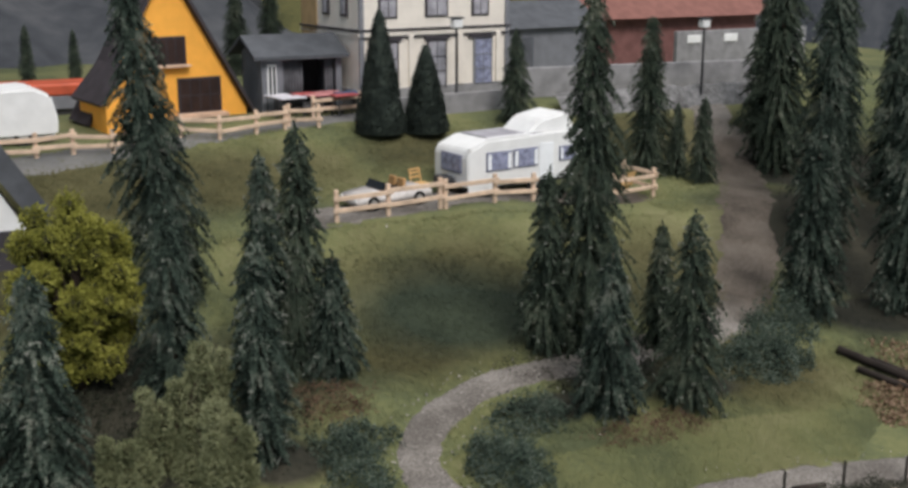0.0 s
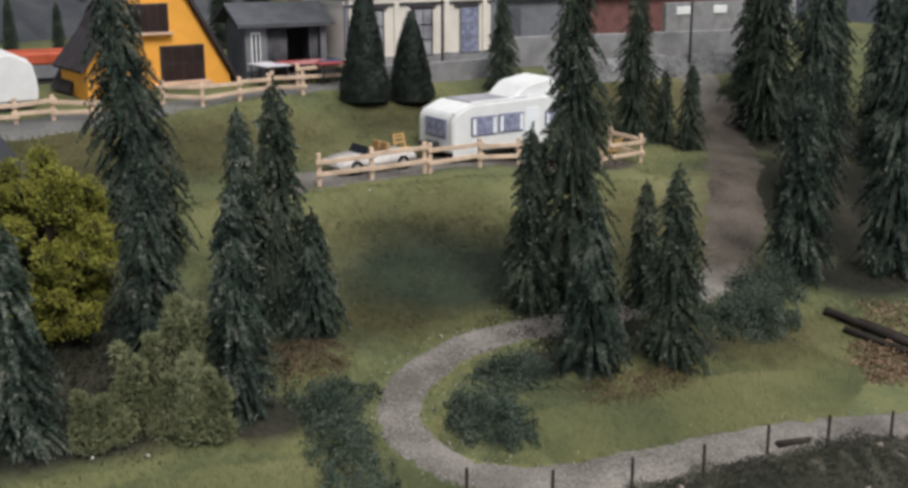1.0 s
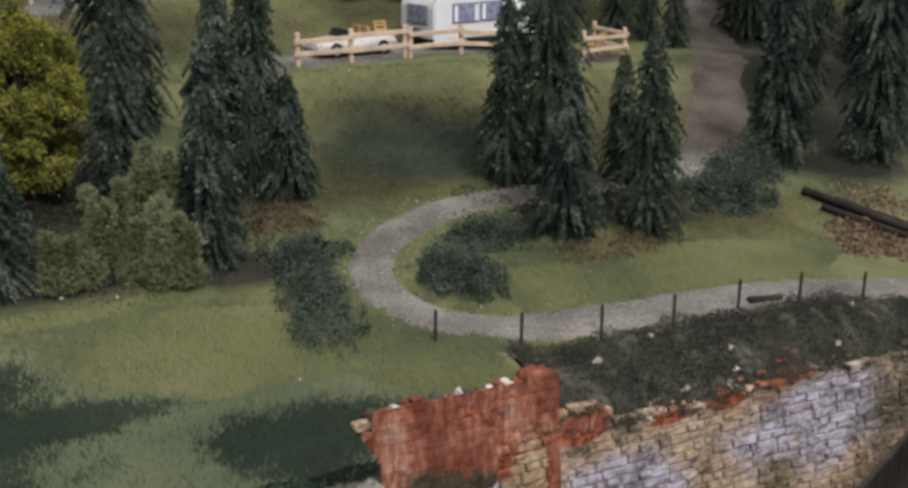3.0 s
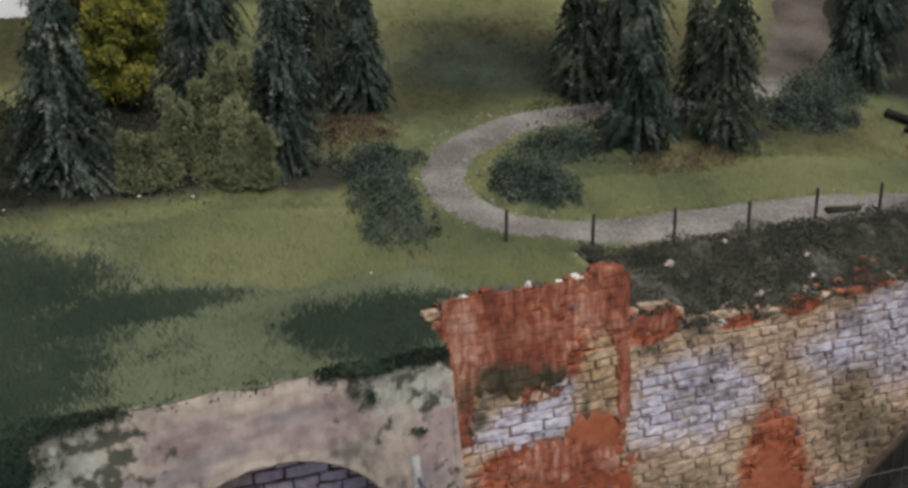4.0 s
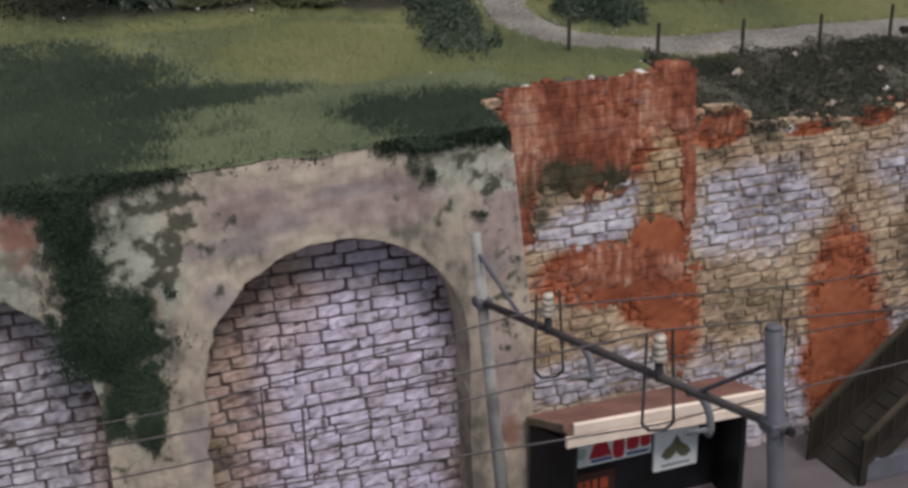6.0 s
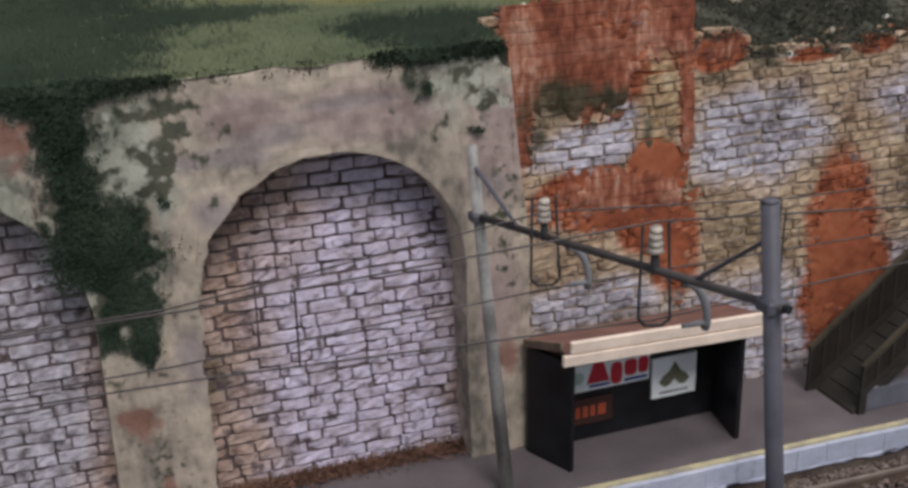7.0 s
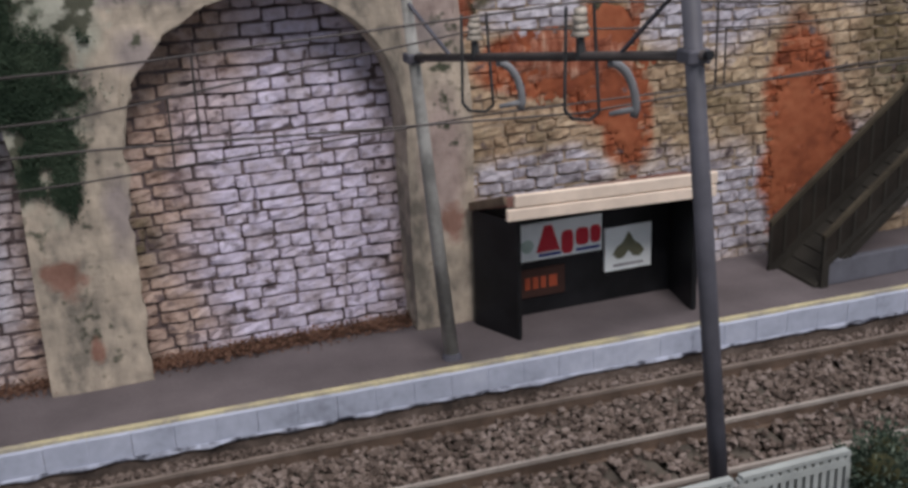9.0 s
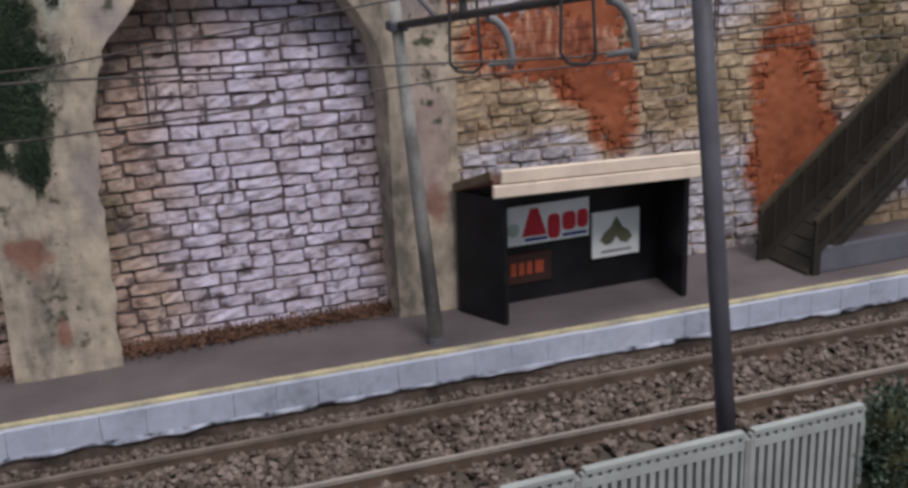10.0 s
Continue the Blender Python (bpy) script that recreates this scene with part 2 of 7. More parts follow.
def brick_relief(m, size, strength):
    """Faint courses under the plaster: a second, shallow relief."""
    n, l = m.node_tree.nodes, m.node_tree.links
    geo = next(x for x in n if x.bl_idname == "ShaderNodeNewGeometry")
    turn = n.new("ShaderNodeMapping")
    turn.inputs["Rotation"].default_value = (radians(-90), 0, 0)
    l.new(geo.outputs["Position"], turn.inputs["Vector"])
    brick = n.new("ShaderNodeTexBrick")
    brick.inputs["Scale"].default_value, brick.inputs["Mortar Size"].default_value = 1.0, size * 0.09
    brick.inputs["Brick Width"].default_value, brick.inputs["Row Height"].default_value = size * 2.1, size
    brick.inputs["Mortar Smooth"].default_value = 0.8
    l.new(turn.outputs[0], brick.inputs["Vector"])
    old = next(x for x in n if x.bl_idname == "ShaderNodeBump")
    b = n.new("ShaderNodeBump")
    b.invert = True
    b.inputs["Strength"].default_value, b.inputs["Distance"].default_value = strength, 0.0006
    l.new(brick.outputs["Fac"], b.inputs["Height"])
    l.new(b.outputs[0], old.inputs["Normal"])


brick_relief(STUCCO, 0.21 * CM, 0.13)
LILAC = [(0.12, (0.20, 0.155, 0.175)), (0.30, (0.42, 0.36, 0.42)), (0.52, (0.535, 0.475, 0.60)), (0.8, (0.66, 0.60, 0.75))]
LILAC_GREY = [(0.15, (0.13, 0.11, 0.12)), (0.34, (0.30, 0.27, 0.305)), (0.52, (0.425, 0.395, 0.455)), (0.8, (0.57, 0.54, 0.60))]
RED_STOPS = [(0.22, (0.13, 0.034, 0.016)), (0.44, (0.275, 0.074, 0.033)), (0.62, (0.36, 0.130, 0.070)), (0.8, (0.45, 0.25, 0.175))]
RED_WASHES = [(15.15, 3.0, 0.95, 1.75), (15.35, 1.6, 1.3, 1.7), (11.35, 3.0, 0.62, 1.05), (10.9, 3.6, 0.95, 0.7), (9.6, 4.2, 1.5, 0.65), (10.9, 4.65, 0.68, 0.68), (9.7, 7.0, 2.3, 1.3), (8.15, 6.2, 0.35, 1.6), (11.52, 5.8, 0.16, 1.3), (12.2, 6.65, 0.75, 0.42), (14.3, 6.42, 0.75, 0.16), (15.7, 6.5, 0.6, 0.22), (17.2, 6.75, 1.0, 0.25)]
STONE = stained("wall_stone", [(0.15, (0.15, 0.092, 0.058)), (0.36, (0.33, 0.232, 0.155)), (0.58, (0.44, 0.325, 0.225)), (0.8, (0.55, 0.43, 0.315))], [
    ([(0.15, (0.16, 0.098, 0.080)), (0.4, (0.34, 0.24, 0.20)), (0.7, (0.47, 0.35, 0.305))], [(4.5, 3.0, 3.4, 9.0), (-1.6, 3.0, 3.6, 9.0)], 100, 0.5, 0.3),
    (LILAC, [(5.15, 2.6, 2.35, 4.2), (5.0, 0.9, 2.2, 2.4), (5.3, 4.1, 1.75, 1.6), (-30, 2.6, 2.3, 3.6)], 90, 1.0, 0.45),
    (LILAC_GREY, [(-1.2, 2.6, 2.4, 3.8), (13.1, 5.0, 1.9, 1.15), (18.2, 5.5, 2.8, 1.3), (13.0, 1.0, 3.0, 1.5), (9.5, 2.2, 1.8, 0.6), (18, 1.5, 3, 1.2)], 100, 1.0, 0.45),
    (RED_STOPS, RED_WASHES, 140, 0.6, 0.22),
    (LILAC_GREY, [(9.35, 5.2, 1.2, 0.55), (10.2, 5.6, 0.4, 0.4)], 160, 1.0, 0.4),
    ([(0.25, (0.20, 0.12, 0.06)), (0.6, (0.43, 0.31, 0.19)), (0.8, (0.52, 0.41, 0.29))], [(11.05, 5.9, 0.5, 1.0)], 130, 0.5, 0.4),
    ([(0.3, (0.05, 0.046, 0.028)), (0.7, (0.13, 0.115, 0.075))], [(13.25, 6.45, 0.45, 0.45), (12.2, 6.2, 0.5, 0.15), (10.75, 5.2, 0.15, 0.7), (17.5, 3.4, 1.2, 0.9), (20.5, 5.5, 1.6, 1.6), (8.85, 6.1, 0.75, 0.45), (8.6, 5.6, 0.3, 0.5)], 200, 1.6, 0.8),
    ([(0.3, (0.11, 0.080, 0.045)), (0.7, (0.27, 0.205, 0.125))], [(12.9, 3.2, 1.9, 1.0), (17.2, 4.3, 1.2, 1.4)], 110, 1.4, 0.7, 0.15),
    ([(0.3, (0.07, 0.055, 0.035)), (0.7, (0.19, 0.15, 0.09))], [THIN], 45, 0.9, 0.14),
    ([(0.3, (0.055, 0.038, 0.042)), (0.7, (0.13, 0.095, 0.10))], [THIN], 300, 1.0, 0.11),
], 150, 0.88, 1.0, (520, 1.0), randomly=0.14, island=0.14)
MORTAR_PALE = stained("bay_mortar", [(0.3, (0.21, 0.155, 0.115)), (0.7, (0.38, 0.295, 0.22))], [(RED_STOPS, RED_WASHES, 140, 0.6, 0.22)], 200, 0.95, 0.5, (1500, 0.4))
MORTAR = material("mortar", [(0.3, (0.066, 0.048, 0.050)), (0.7, (0.155, 0.118, 0.12))], 200, 0.95, 0.5, (1500, 0.4))
RED = stained("red_plaster", [(0.22, (0.10, 0.029, 0.017)), (0.42, (0.205, 0.060, 0.033)), (0.58, (0.285, 0.105, 0.064)), (0.72, (0.43, 0.245, 0.175))], [
    ([(0.3, (0.20, 0.065, 0.038)), (0.7, (0.36, 0.17, 0.115))], [(9.2, 7.0, 1.2, 0.25), (10.9, 6.9, 0.5, 0.4), (9.0, 4.0, 0.9, 0.4), (11.2, 3.9, 0.3, 0.5)], 330, 2.4, 0.7),
    ([(0.3, (0.035, 0.032, 0.018)), (0.7, (0.085, 0.06, 0.035))], [(8.95, 6.1, 0.95, 0.55), (8.6, 5.6, 0.3, 0.7), (9.9, 6.0, 0.6, 0.35)], 200, 1.6, 0.55, -0.1),
], 75, 0.88, 1.0, (480, 0.8), stretch=(1.7, 1, 0.55))
brick_relief(RED, 0.21 * CM, 0.5)
CRUMB = plain("pale_plaster_crumb", (0.60, 0.56, 0.52), 0.9, vary=0.25)
PLATFORM = material("platform_top", [(0.3, (0.082, 0.068, 0.073)), (0.6, (0.130, 0.108, 0.116)), (0.8, (0.175, 0.145, 0.150))], 50, 0.9, 0.3, (1500, 0.25))
KERB = material("kerb_stone", [(0.2, (0.20, 0.21, 0.26)), (0.42, (0.365, 0.39, 0.49)), (0.6, (0.435, 0.46, 0.575)), (0.78, (0.52, 0.545, 0.65))], 60, 0.7, 0.5, (500, 0.4), randomly=0.06)
# the near-black stop paints shadow gaps into the torn edge
KERB_TORN = material("torn_edging", [(0.40, (0.035, 0.035, 0.05)), (0.48, (0.24, 0.25, 0.31)), (0.6, (0.42, 0.44, 0.55)), (0.78, (0.52, 0.54, 0.65))], 130, 0.75, 0.5, (420, 0.7))
YELLOW_LINE = material("yellow_line", [(0.36, (0.30, 0.27, 0.22)), (0.52, (0.44, 0.385, 0.25)), (0.7, (0.56, 0.49, 0.31))], 140, 0.8, 0.2, (1500, 0.5))
BALLAST = material("ballast", [(0.2, (0.052, 0.037, 0.031)), (0.45, (0.120, 0.089, 0.076)), (0.65, (0.172, 0.132, 0.117)), (0.95, (0.27, 0.217, 0.198))], 120, 0.9, 0.4, (2000, 0.3), island=0.55)
SLEEPER = plain("sleeper", (0.075, 0.062, 0.052), 0.9, vary=0.35)
RAIL_SIDE = plain("rail_rust", (0.11, 0.075, 0.058), 0.75, vary=0.3)
FOOT_DIRT = material("platform_foot_dirt", [(0.3, (0.045, 0.034, 0.030)), (0.55, (0.11, 0.082, 0.070)), (0.75, (0.18, 0.14, 0.125))], 120, 0.95, 0.6, (900, 0.5))
RAIL_DULL = plain("rail_dull", (0.19, 0.15, 0.13), 0.6, 0.1, vary=0.2)
RAIL_TOP = plain("rail_top", (0.36, 0.315, 0.29), 0.42, 0.25, vary=0.15)
DARK_PANE = plain("dark_pane", (0.030, 0.016, 0.013), 0.45, vary=0.3)
STEEL = plain("grey_steel", (0.082, 0.079, 0.098), 0.55, vary=0.15)
DARK = plain("dark_steel", (0.042, 0.042, 0.045), 0.6, vary=0.25)
WIRE = plain("wire", (0.065, 0.055, 0.055), 0.5, 0.3)
BLACK = plain("black_paint", (0.010, 0.010, 0.012), 0.45, vary=0.4)
CREAM = plain("cream_board", (0.76, 0.62, 0.525), 0.7, vary=0.10)
ROOF_RED = plain("roof_redbrown", (0.17, 0.085, 0.07), 0.8, vary=0.2)
WHITE = plain("white_paint", (0.78, 0.78, 0.77), 0.5, vary=0.05)
SIGN_WHITE = plain("sign_white", (0.84, 0.86, 0.88), 0.5, vary=0.05)
SIGN_RED = plain("sign_red", (0.55, 0.03, 0.05), 0.5, vary=0.05)
SIGN_BLUE = plain("sign_blue", (0.03, 0.05, 0.25), 0.5, vary=0.05)
SIGN_GREEN = plain("sign_green", (0.17, 0.165, 0.11), 0.6, vary=0.2)
SIGN_ORANGE = plain("sign_orange", (0.30, 0.060, 0.028), 0.6, vary=0.2)
INSULATOR = plain("insulator_white", (0.46, 0.40, 0.345), 0.4, vary=0.2, scale=600)
LOG_BARK = plain("dark_log_bark", (0.030, 0.023, 0.019), 0.95, vary=0.4)
# dark olive for the crown cores: shade between the leaves, put into colour
SHADE_CORE = material("core_shade", [(0.3, (0.022, 0.022, 0.009)), (0.7, (0.060, 0.058, 0.024))], 150, 0.95, 0.8, (700, 0.6))
BARK = plain("bark", (0.05, 0.035, 0.025), 0.95, vary=0.4)
NEEDLE = material("spruce_needles", [(0.28, (0.007, 0.012, 0.008)), (0.43, (0.022, 0.037, 0.027)), (0.54, (0.049, 0.071, 0.053)), (0.64, (0.096, 0.117, 0.090)), (0.78, (0.20, 0.21, 0.17))], 120, 0.85, 0.0, (420, 0.45), island=0.20)
NEEDLE_GREEN = material("fir_needles", [(0.22, (0.010, 0.015, 0.009)), (0.40, (0.026, 0.040, 0.027)), (0.54, (0.048, 0.066, 0.044)), (0.66, (0.085, 0.104, 0.072)), (0.80, (0.17, 0.18, 0.13))], 120, 0.85, 0.0, (420, 0.45), island=0.20)
DUSTY = material("dusty_tips", [(0.3, (0.095, 0.108, 0.086)), (0.7, (0.233, 0.238, 0.203))], 120, 0.9, 0.0, (520, 0.3), island=0.4)
CLIPPED = material("clipped_needles", [(0.25, (0.008, 0.012, 0.009)), (0.5, (0.022, 0.031, 0.025)), (0.75, (0.050, 0.063, 0.050))], 230, 0.9, 0.0, (700, 0.3), island=0.3)
LEAF_YELLOW = material("yellow_foliage", [(0.25, (0.100, 0.104, 0.018)), (0.5, (0.215, 0.215, 0.036)), (0.75, (0.36, 0.35, 0.08))], 120, 0.9, 0.6, (700, 0.5), island=0.30)
LEAF_OLIVE = material("olive_foliage", [(0.25, (0.098, 0.108, 0.052)), (0.5, (0.190, 0.205, 0.105)), (0.75, (0.30, 0.31, 0.175))], 120, 0.9, 0.6, (700, 0.5), island=0.30)
LEAF_DARK = material("dark_foliage", [(0.22, (0.014, 0.025, 0.018)), (0.45, (0.043, 0.066, 0.047)), (0.62, (0.080, 0.108, 0.080)), (0.8, (0.145, 0.172, 0.135))], 120, 0.85, 0.0, (900, 0.3), island=0.55)
IVY_LEAF = material("ivy_leaves", [(0.2, (0.015, 0.029, 0.018)), (0.5, (0.035, 0.057, 0.035)), (0.8, (0.070, 0.096, 0.062))], 110, 0.85, 0.0, (700, 0.3), island=0.28)
SCRUB_LEAF = material("scrub_foliage", [(0.2, (0.028, 0.031, 0.022)), (0.5, (0.062, 0.063, 0.046)), (0.8, (0.123, 0.116, 0.090))], 90, 0.9, 0.0, (900, 0.3), island=0.3)
# moss and litter, coloured near black to include the shade under the trees
SHADED_UNDER_LEAF = material("shaded_litter_moss", [(0.2, (0.007, 0.010, 0.006)), (0.5, (0.019, 0.023, 0.013)), (0.8, (0.043, 0.047, 0.028))], 90, 0.95, 0.0, (900, 0.3), island=0.45)
LEAF_DRY = material("dry_oak_leaves", [(0.2, (0.065, 0.034, 0.023)), (0.5, (0.175, 0.090, 0.062)), (0.8, (0.28, 0.16, 0.115))], 150, 0.9, 0.0, (900, 0.3), island=0.6)
CHIPS = material("tan_chips", [(0.2, (0.085, 0.052, 0.032)), (0.5, (0.20, 0.128, 0.080)), (0.8, (0.36, 0.26, 0.18))], 150, 0.9, 0.0, (900, 0.3), island=0.7)
LEAF_RUST = material("rust_leaves", [(0.2, (0.044, 0.023, 0.014)), (0.5, (0.108, 0.060, 0.038)), (0.8, (0.195, 0.125, 0.084))], 150, 0.9, 0.0, (900, 0.3), island=0.6)
BLADE_MID = material("green_static_grass", [(0.25, (0.069, 0.086, 0.050)), (0.5, (0.110, 0.128, 0.072)), (0.8, (0.151, 0.162, 0.093))], 30, 0.95, 0.0, (500, 0.2), island=0.10)
BLADE = material("static_grass", [(0.34, (0.077, 0.088, 0.042)), (0.45, (0.110, 0.120, 0.053)), (0.55, (0.145, 0.148, 0.063)), (0.68, (0.175, 0.169, 0.082))], 20, 0.95, 0.0, (500, 0.15), island=0.06)
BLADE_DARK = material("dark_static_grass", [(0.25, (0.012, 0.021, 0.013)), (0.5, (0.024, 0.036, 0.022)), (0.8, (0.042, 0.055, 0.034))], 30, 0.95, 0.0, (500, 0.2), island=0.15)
WOOD = plain("pale_fence_wood", (0.63, 0.47, 0.345), 0.75, vary=0.18)
DARK_WOOD = plain("dark_post_wood", (0.04, 0.034, 0.028), 0.85, vary=0.3)
ORANGE = plain("orange_wall", (0.94, 0.435, 0.07), 0.7, vary=0.05)
DARK_ROOF = plain("dark_roof", (0.045, 0.038, 0.042), 0.75, vary=0.2)
GREY_ROOF = plain("grey_roof", (0.085, 0.09, 0.10), 0.8, vary=0.15)
GREY_WALL = plain("grey_wall", (0.19, 0.195, 0.215), 0.8, vary=0.10)
CREAM_WALL = plain("cream_wall", (0.76, 0.70, 0.62), 0.75, vary=0.05)
TAN_WALL = plain("tan_wall", (0.42, 0.29, 0.15), 0.8, vary=0.10)
BANK_GREY = material("bank_stone", [(0.3, (0.07, 0.068, 0.066)), (0.5, (0.14, 0.138, 0.138)), (0.72, (0.23, 0.225, 0.225))], 90, 0.95, 0.9, (500, 0.6))
CONCRETE = plain("concrete", (0.25, 0.245, 0.25), 0.9, vary=0.15)
BRICKWALL_FAR = plain("far_red_wall", (0.20, 0.095, 0.088), 0.85, vary=0.15)
REDROOF = plain("far_red_roof", (0.215, 0.098, 0.080), 0.85, vary=0.12)
FRAME_DARK = plain("dark_window_frame", (0.05, 0.045, 0.05), 0.6)
PANE = glass("pane")
CURTAIN_DARK = plain("pavilion_curtain", (0.11, 0.11, 0.12), 0.9, vary=0.25)
CURTAIN = plain("curtain_grey", (0.35, 0.34, 0.37), 0.8, vary=0.25)
PANE_BLUE = plain("blue_pane", (0.25, 0.265, 0.37), 0.2, vary=0.35, scale=500, spec=0.6)
FRAME_BLUE = plain("blue_grey_frame", (0.16, 0.17, 0.24), 0.5, vary=0.2)
TYRE = plain("tyre", (0.015, 0.015, 0.016), 0.8)
SILVER = plain("silver_paint", (0.37, 0.36, 0.34), 0.4, 0.3, vary=0.2)
BACKDROP = material("grey_backdrop", [(0.3, (0.026, 0.028, 0.033)), (0.5, (0.052, 0.056, 0.063)), (0.7, (0.09, 0.092, 0.098))], 9, 0.95, 0.3, (60, 0.4))
HILL = material("far_hill", [(0.3, (0.05, 0.052, 0.02)), (0.6, (0.10, 0.095, 0.035))], 30, 0.95, 0.3, (300, 0.4))
BEAM_GREY = plain("beam_grey", (0.055, 0.046, 0.046), 0.6, vary=0.2)
RED_SMOOTH = material("red_wash", [(0.3, (0.17, 0.045, 0.022)), (0.5, (0.265, 0.075, 0.034)), (0.7, (0.33, 0.11, 0.054))], 90, 0.9, 0.3, (500, 0.35))
ARM_GREY = plain("arm_grey", (0.19, 0.19, 0.205), 0.6)
STAIR_GREY = plain("stair_grey", (0.029, 0.025, 0.021), 0.7, vary=0.2)
STAIR_RAIL = plain("stair_rail", (0.050, 0.040, 0.028), 0.75, vary=0.3)
STAIR_DARK = plain("stair_dark", (0.020, 0.015, 0.012), 0.8, vary=0.3)
FENCE_WHITE = plain("fence_white", (0.33, 0.345, 0.345), 0.7, vary=0.12)

# ---- hillside ----
PROFILE = ((15.3, 7.35), (18, 7.62), (20, 7.72), (22, 7.95), (24.5, 8.5), (26, 8.85), (28, 9.1), (30.7, 9.5), (33, 10.4), (34.2, 11.05), (37.6, 11.2), (40, 11.9), (43, 12.75), (46, 12.95), (400, 13.0))


def ground(x, y):
    """The height of the hillside."""
    z = PROFILE[0][1]
    for (y0, z0), (y1, z1) in zip(PROFILE, PROFILE[1:]):
        if y >= y0:
            t = min(1.0, (y - y0) / (y1 - y0))
            z = z0 + (z1 - z0) * t
    right = smooth01((x - 18) / 8) * smooth01((46 - y) / 6)
    z -= 0.8 * right
    z += 0.3 * smooth01((9 - x) / 4) * smooth01((y - 19) / 3) * smooth01((34 - y) / 4)
    z -= 0.75 * smooth01((x - 11.4) / 0.8) * smooth01((19.6 - y) / 3.4)
    return z


def in_path(x, y):
    return min(math.hypot(x - px, y - py) for px, py in PATH_LINE) < 0.60 + 0.14 * wob(x, y, 3, 2.5)


def catmull(pts, n):
    out = []
    for i in range(len(pts) - 1):
        p = [Vector(pts[max(0, min(len(pts) - 1, i + k))]) for k in (-1, 0, 1, 2)]
        for j in range(n):
            t = j / n
            out.append(0.5 * (2 * p[1] + (p[2] - p[0]) * t + (2 * p[0] - 5 * p[1] + 4 * p[2] - p[3]) * t * t + (3 * p[1] - p[0] - 3 * p[2] + p[3]) * t ** 3))
    return out + [Vector(pts[-1])]


def strip(name, line, width, lift, mat, label, category, kind="structure", rows=10, ragged=0.20, rough=0.018):
    """A ribbon laid on the hillside along a line."""
    verts, faces = [], []
    for i, p in enumerate(line):
        d = (line[min(i + 1, len(line) - 1)] - line[max(i - 1, 0)]).normalized()
        side = Vector((-d.y, d.x))
        for k in range(rows + 1):
            s = (k / rows - 0.5) * width(i / len(line))
            s *= 1 + ragged * wob(p.x, p.y, k * 9.1, 1.3)
            q = p + side * s
            edge = 1 - abs(2 * k / rows - 1) ** 4
            verts.append((q.x, q.y, ground(q.x, q.y) - 0.03 + (lift + 0.03) * edge + rough * (wob(q.x, q.y, 5, 3) + 0.6 * wob(q.x, q.y, 6, 7))))
    for i in range(len(line) - 1):
        for k in range(rows):
            a = i * (rows + 1) + k
            faces.append((a, a + 1, a + rows + 2, a + rows + 1))
    return sheet(name, verts, faces, mat, label, category, kind)


def axis_steps(spans):
    out = []
    for a, b, s in spans:
        n = max(1, round((b - a) / s))
        out += [a + (b - a) * i / n for i in range(n)]
    return out + [spans[-1][1]]


def wall_top(x):
    """The uneven upper edge of the retaining walls."""
    if x < 7.8:
        return 7.4 + 0.06 * wob(x, 0, 0, 1.7)
    step = 0.42 * smooth01((12.75 - x) / 0.15) + 0.08 * wob(x, 3, 2, 5)
    return 6.50 + step + 0.20 * wob(x, 0, 2, 1.4) + 0.12 * smooth01((x - 14) / 4)


def turf(x, y):
    """The height of the sod where it runs out over the plaster wall."""
    if x < 7.52 and y < 16.4:
        return max(ground(x, y), wall_top(x) + 0.01 + 0.11 * smooth01((y - 15.47) / 0.7))
    return ground(x, y)


def bay_y(z):
    """The slightly leaning face of the stone bays."""
    return 16.12 + 0.075 * z


def zone(x, y, spots, seed):
    """Above 0.25 inside the patches of other growth."""
    v = max(1 - math.hypot((x - cx) / rx, (y - cy) / ry) for cx, cy, rx, ry in spots)
    return v + 0.20 * wob(x, y, seed, 0.8) + 0.14 * wob(x, y, seed + 1, 2.5)


def dark_zone(x, y):
    """Where the static grass is olive (3), dark (2), green (1) or pale (0)."""
    if y > 20.5 and zone(x, y, OLIVE_SPOTS, 3) + rng.gauss(0, 0.04) > 0.2:
        return 3
    v = zone(x, y, DARK_SPOTS, 1) + rng.gauss(0, 0.09)
    return 2 if v > 0.2 else 1 if v > 0.0 or (y < 18.6 + 0.5 * wob(x, y, 2, 0.7) and x < 8.5 and v > -1.2) else 0


def shaded_litter_zone(x, y):
    """Bare dark ground under the trees, where litter is coloured with their shade."""
    return zone(x, y, SHADED_LITTER_SPOTS, 6) + rng.gauss(0, 0.12) > 0.2


gx, gy = axis_steps([(-14, -8, 1), (-8, 7.5, 0.25), (7.5, 11.6, 0.1), (11.6, 32, 0.25), (32, 62, 1.5)]), [15.47] + axis_steps([(15.6, 24, 0.2), (24, 34, 0.3), (34, 48, 0.5), (48, 96, 4)])
def terrain_y(x, y):
    """The sheet starts behind the walls' faces."""
    return max(y, 16.78) if 7.52 < x < 11.5 else max(y, 16.66) if x > 7.52 else y


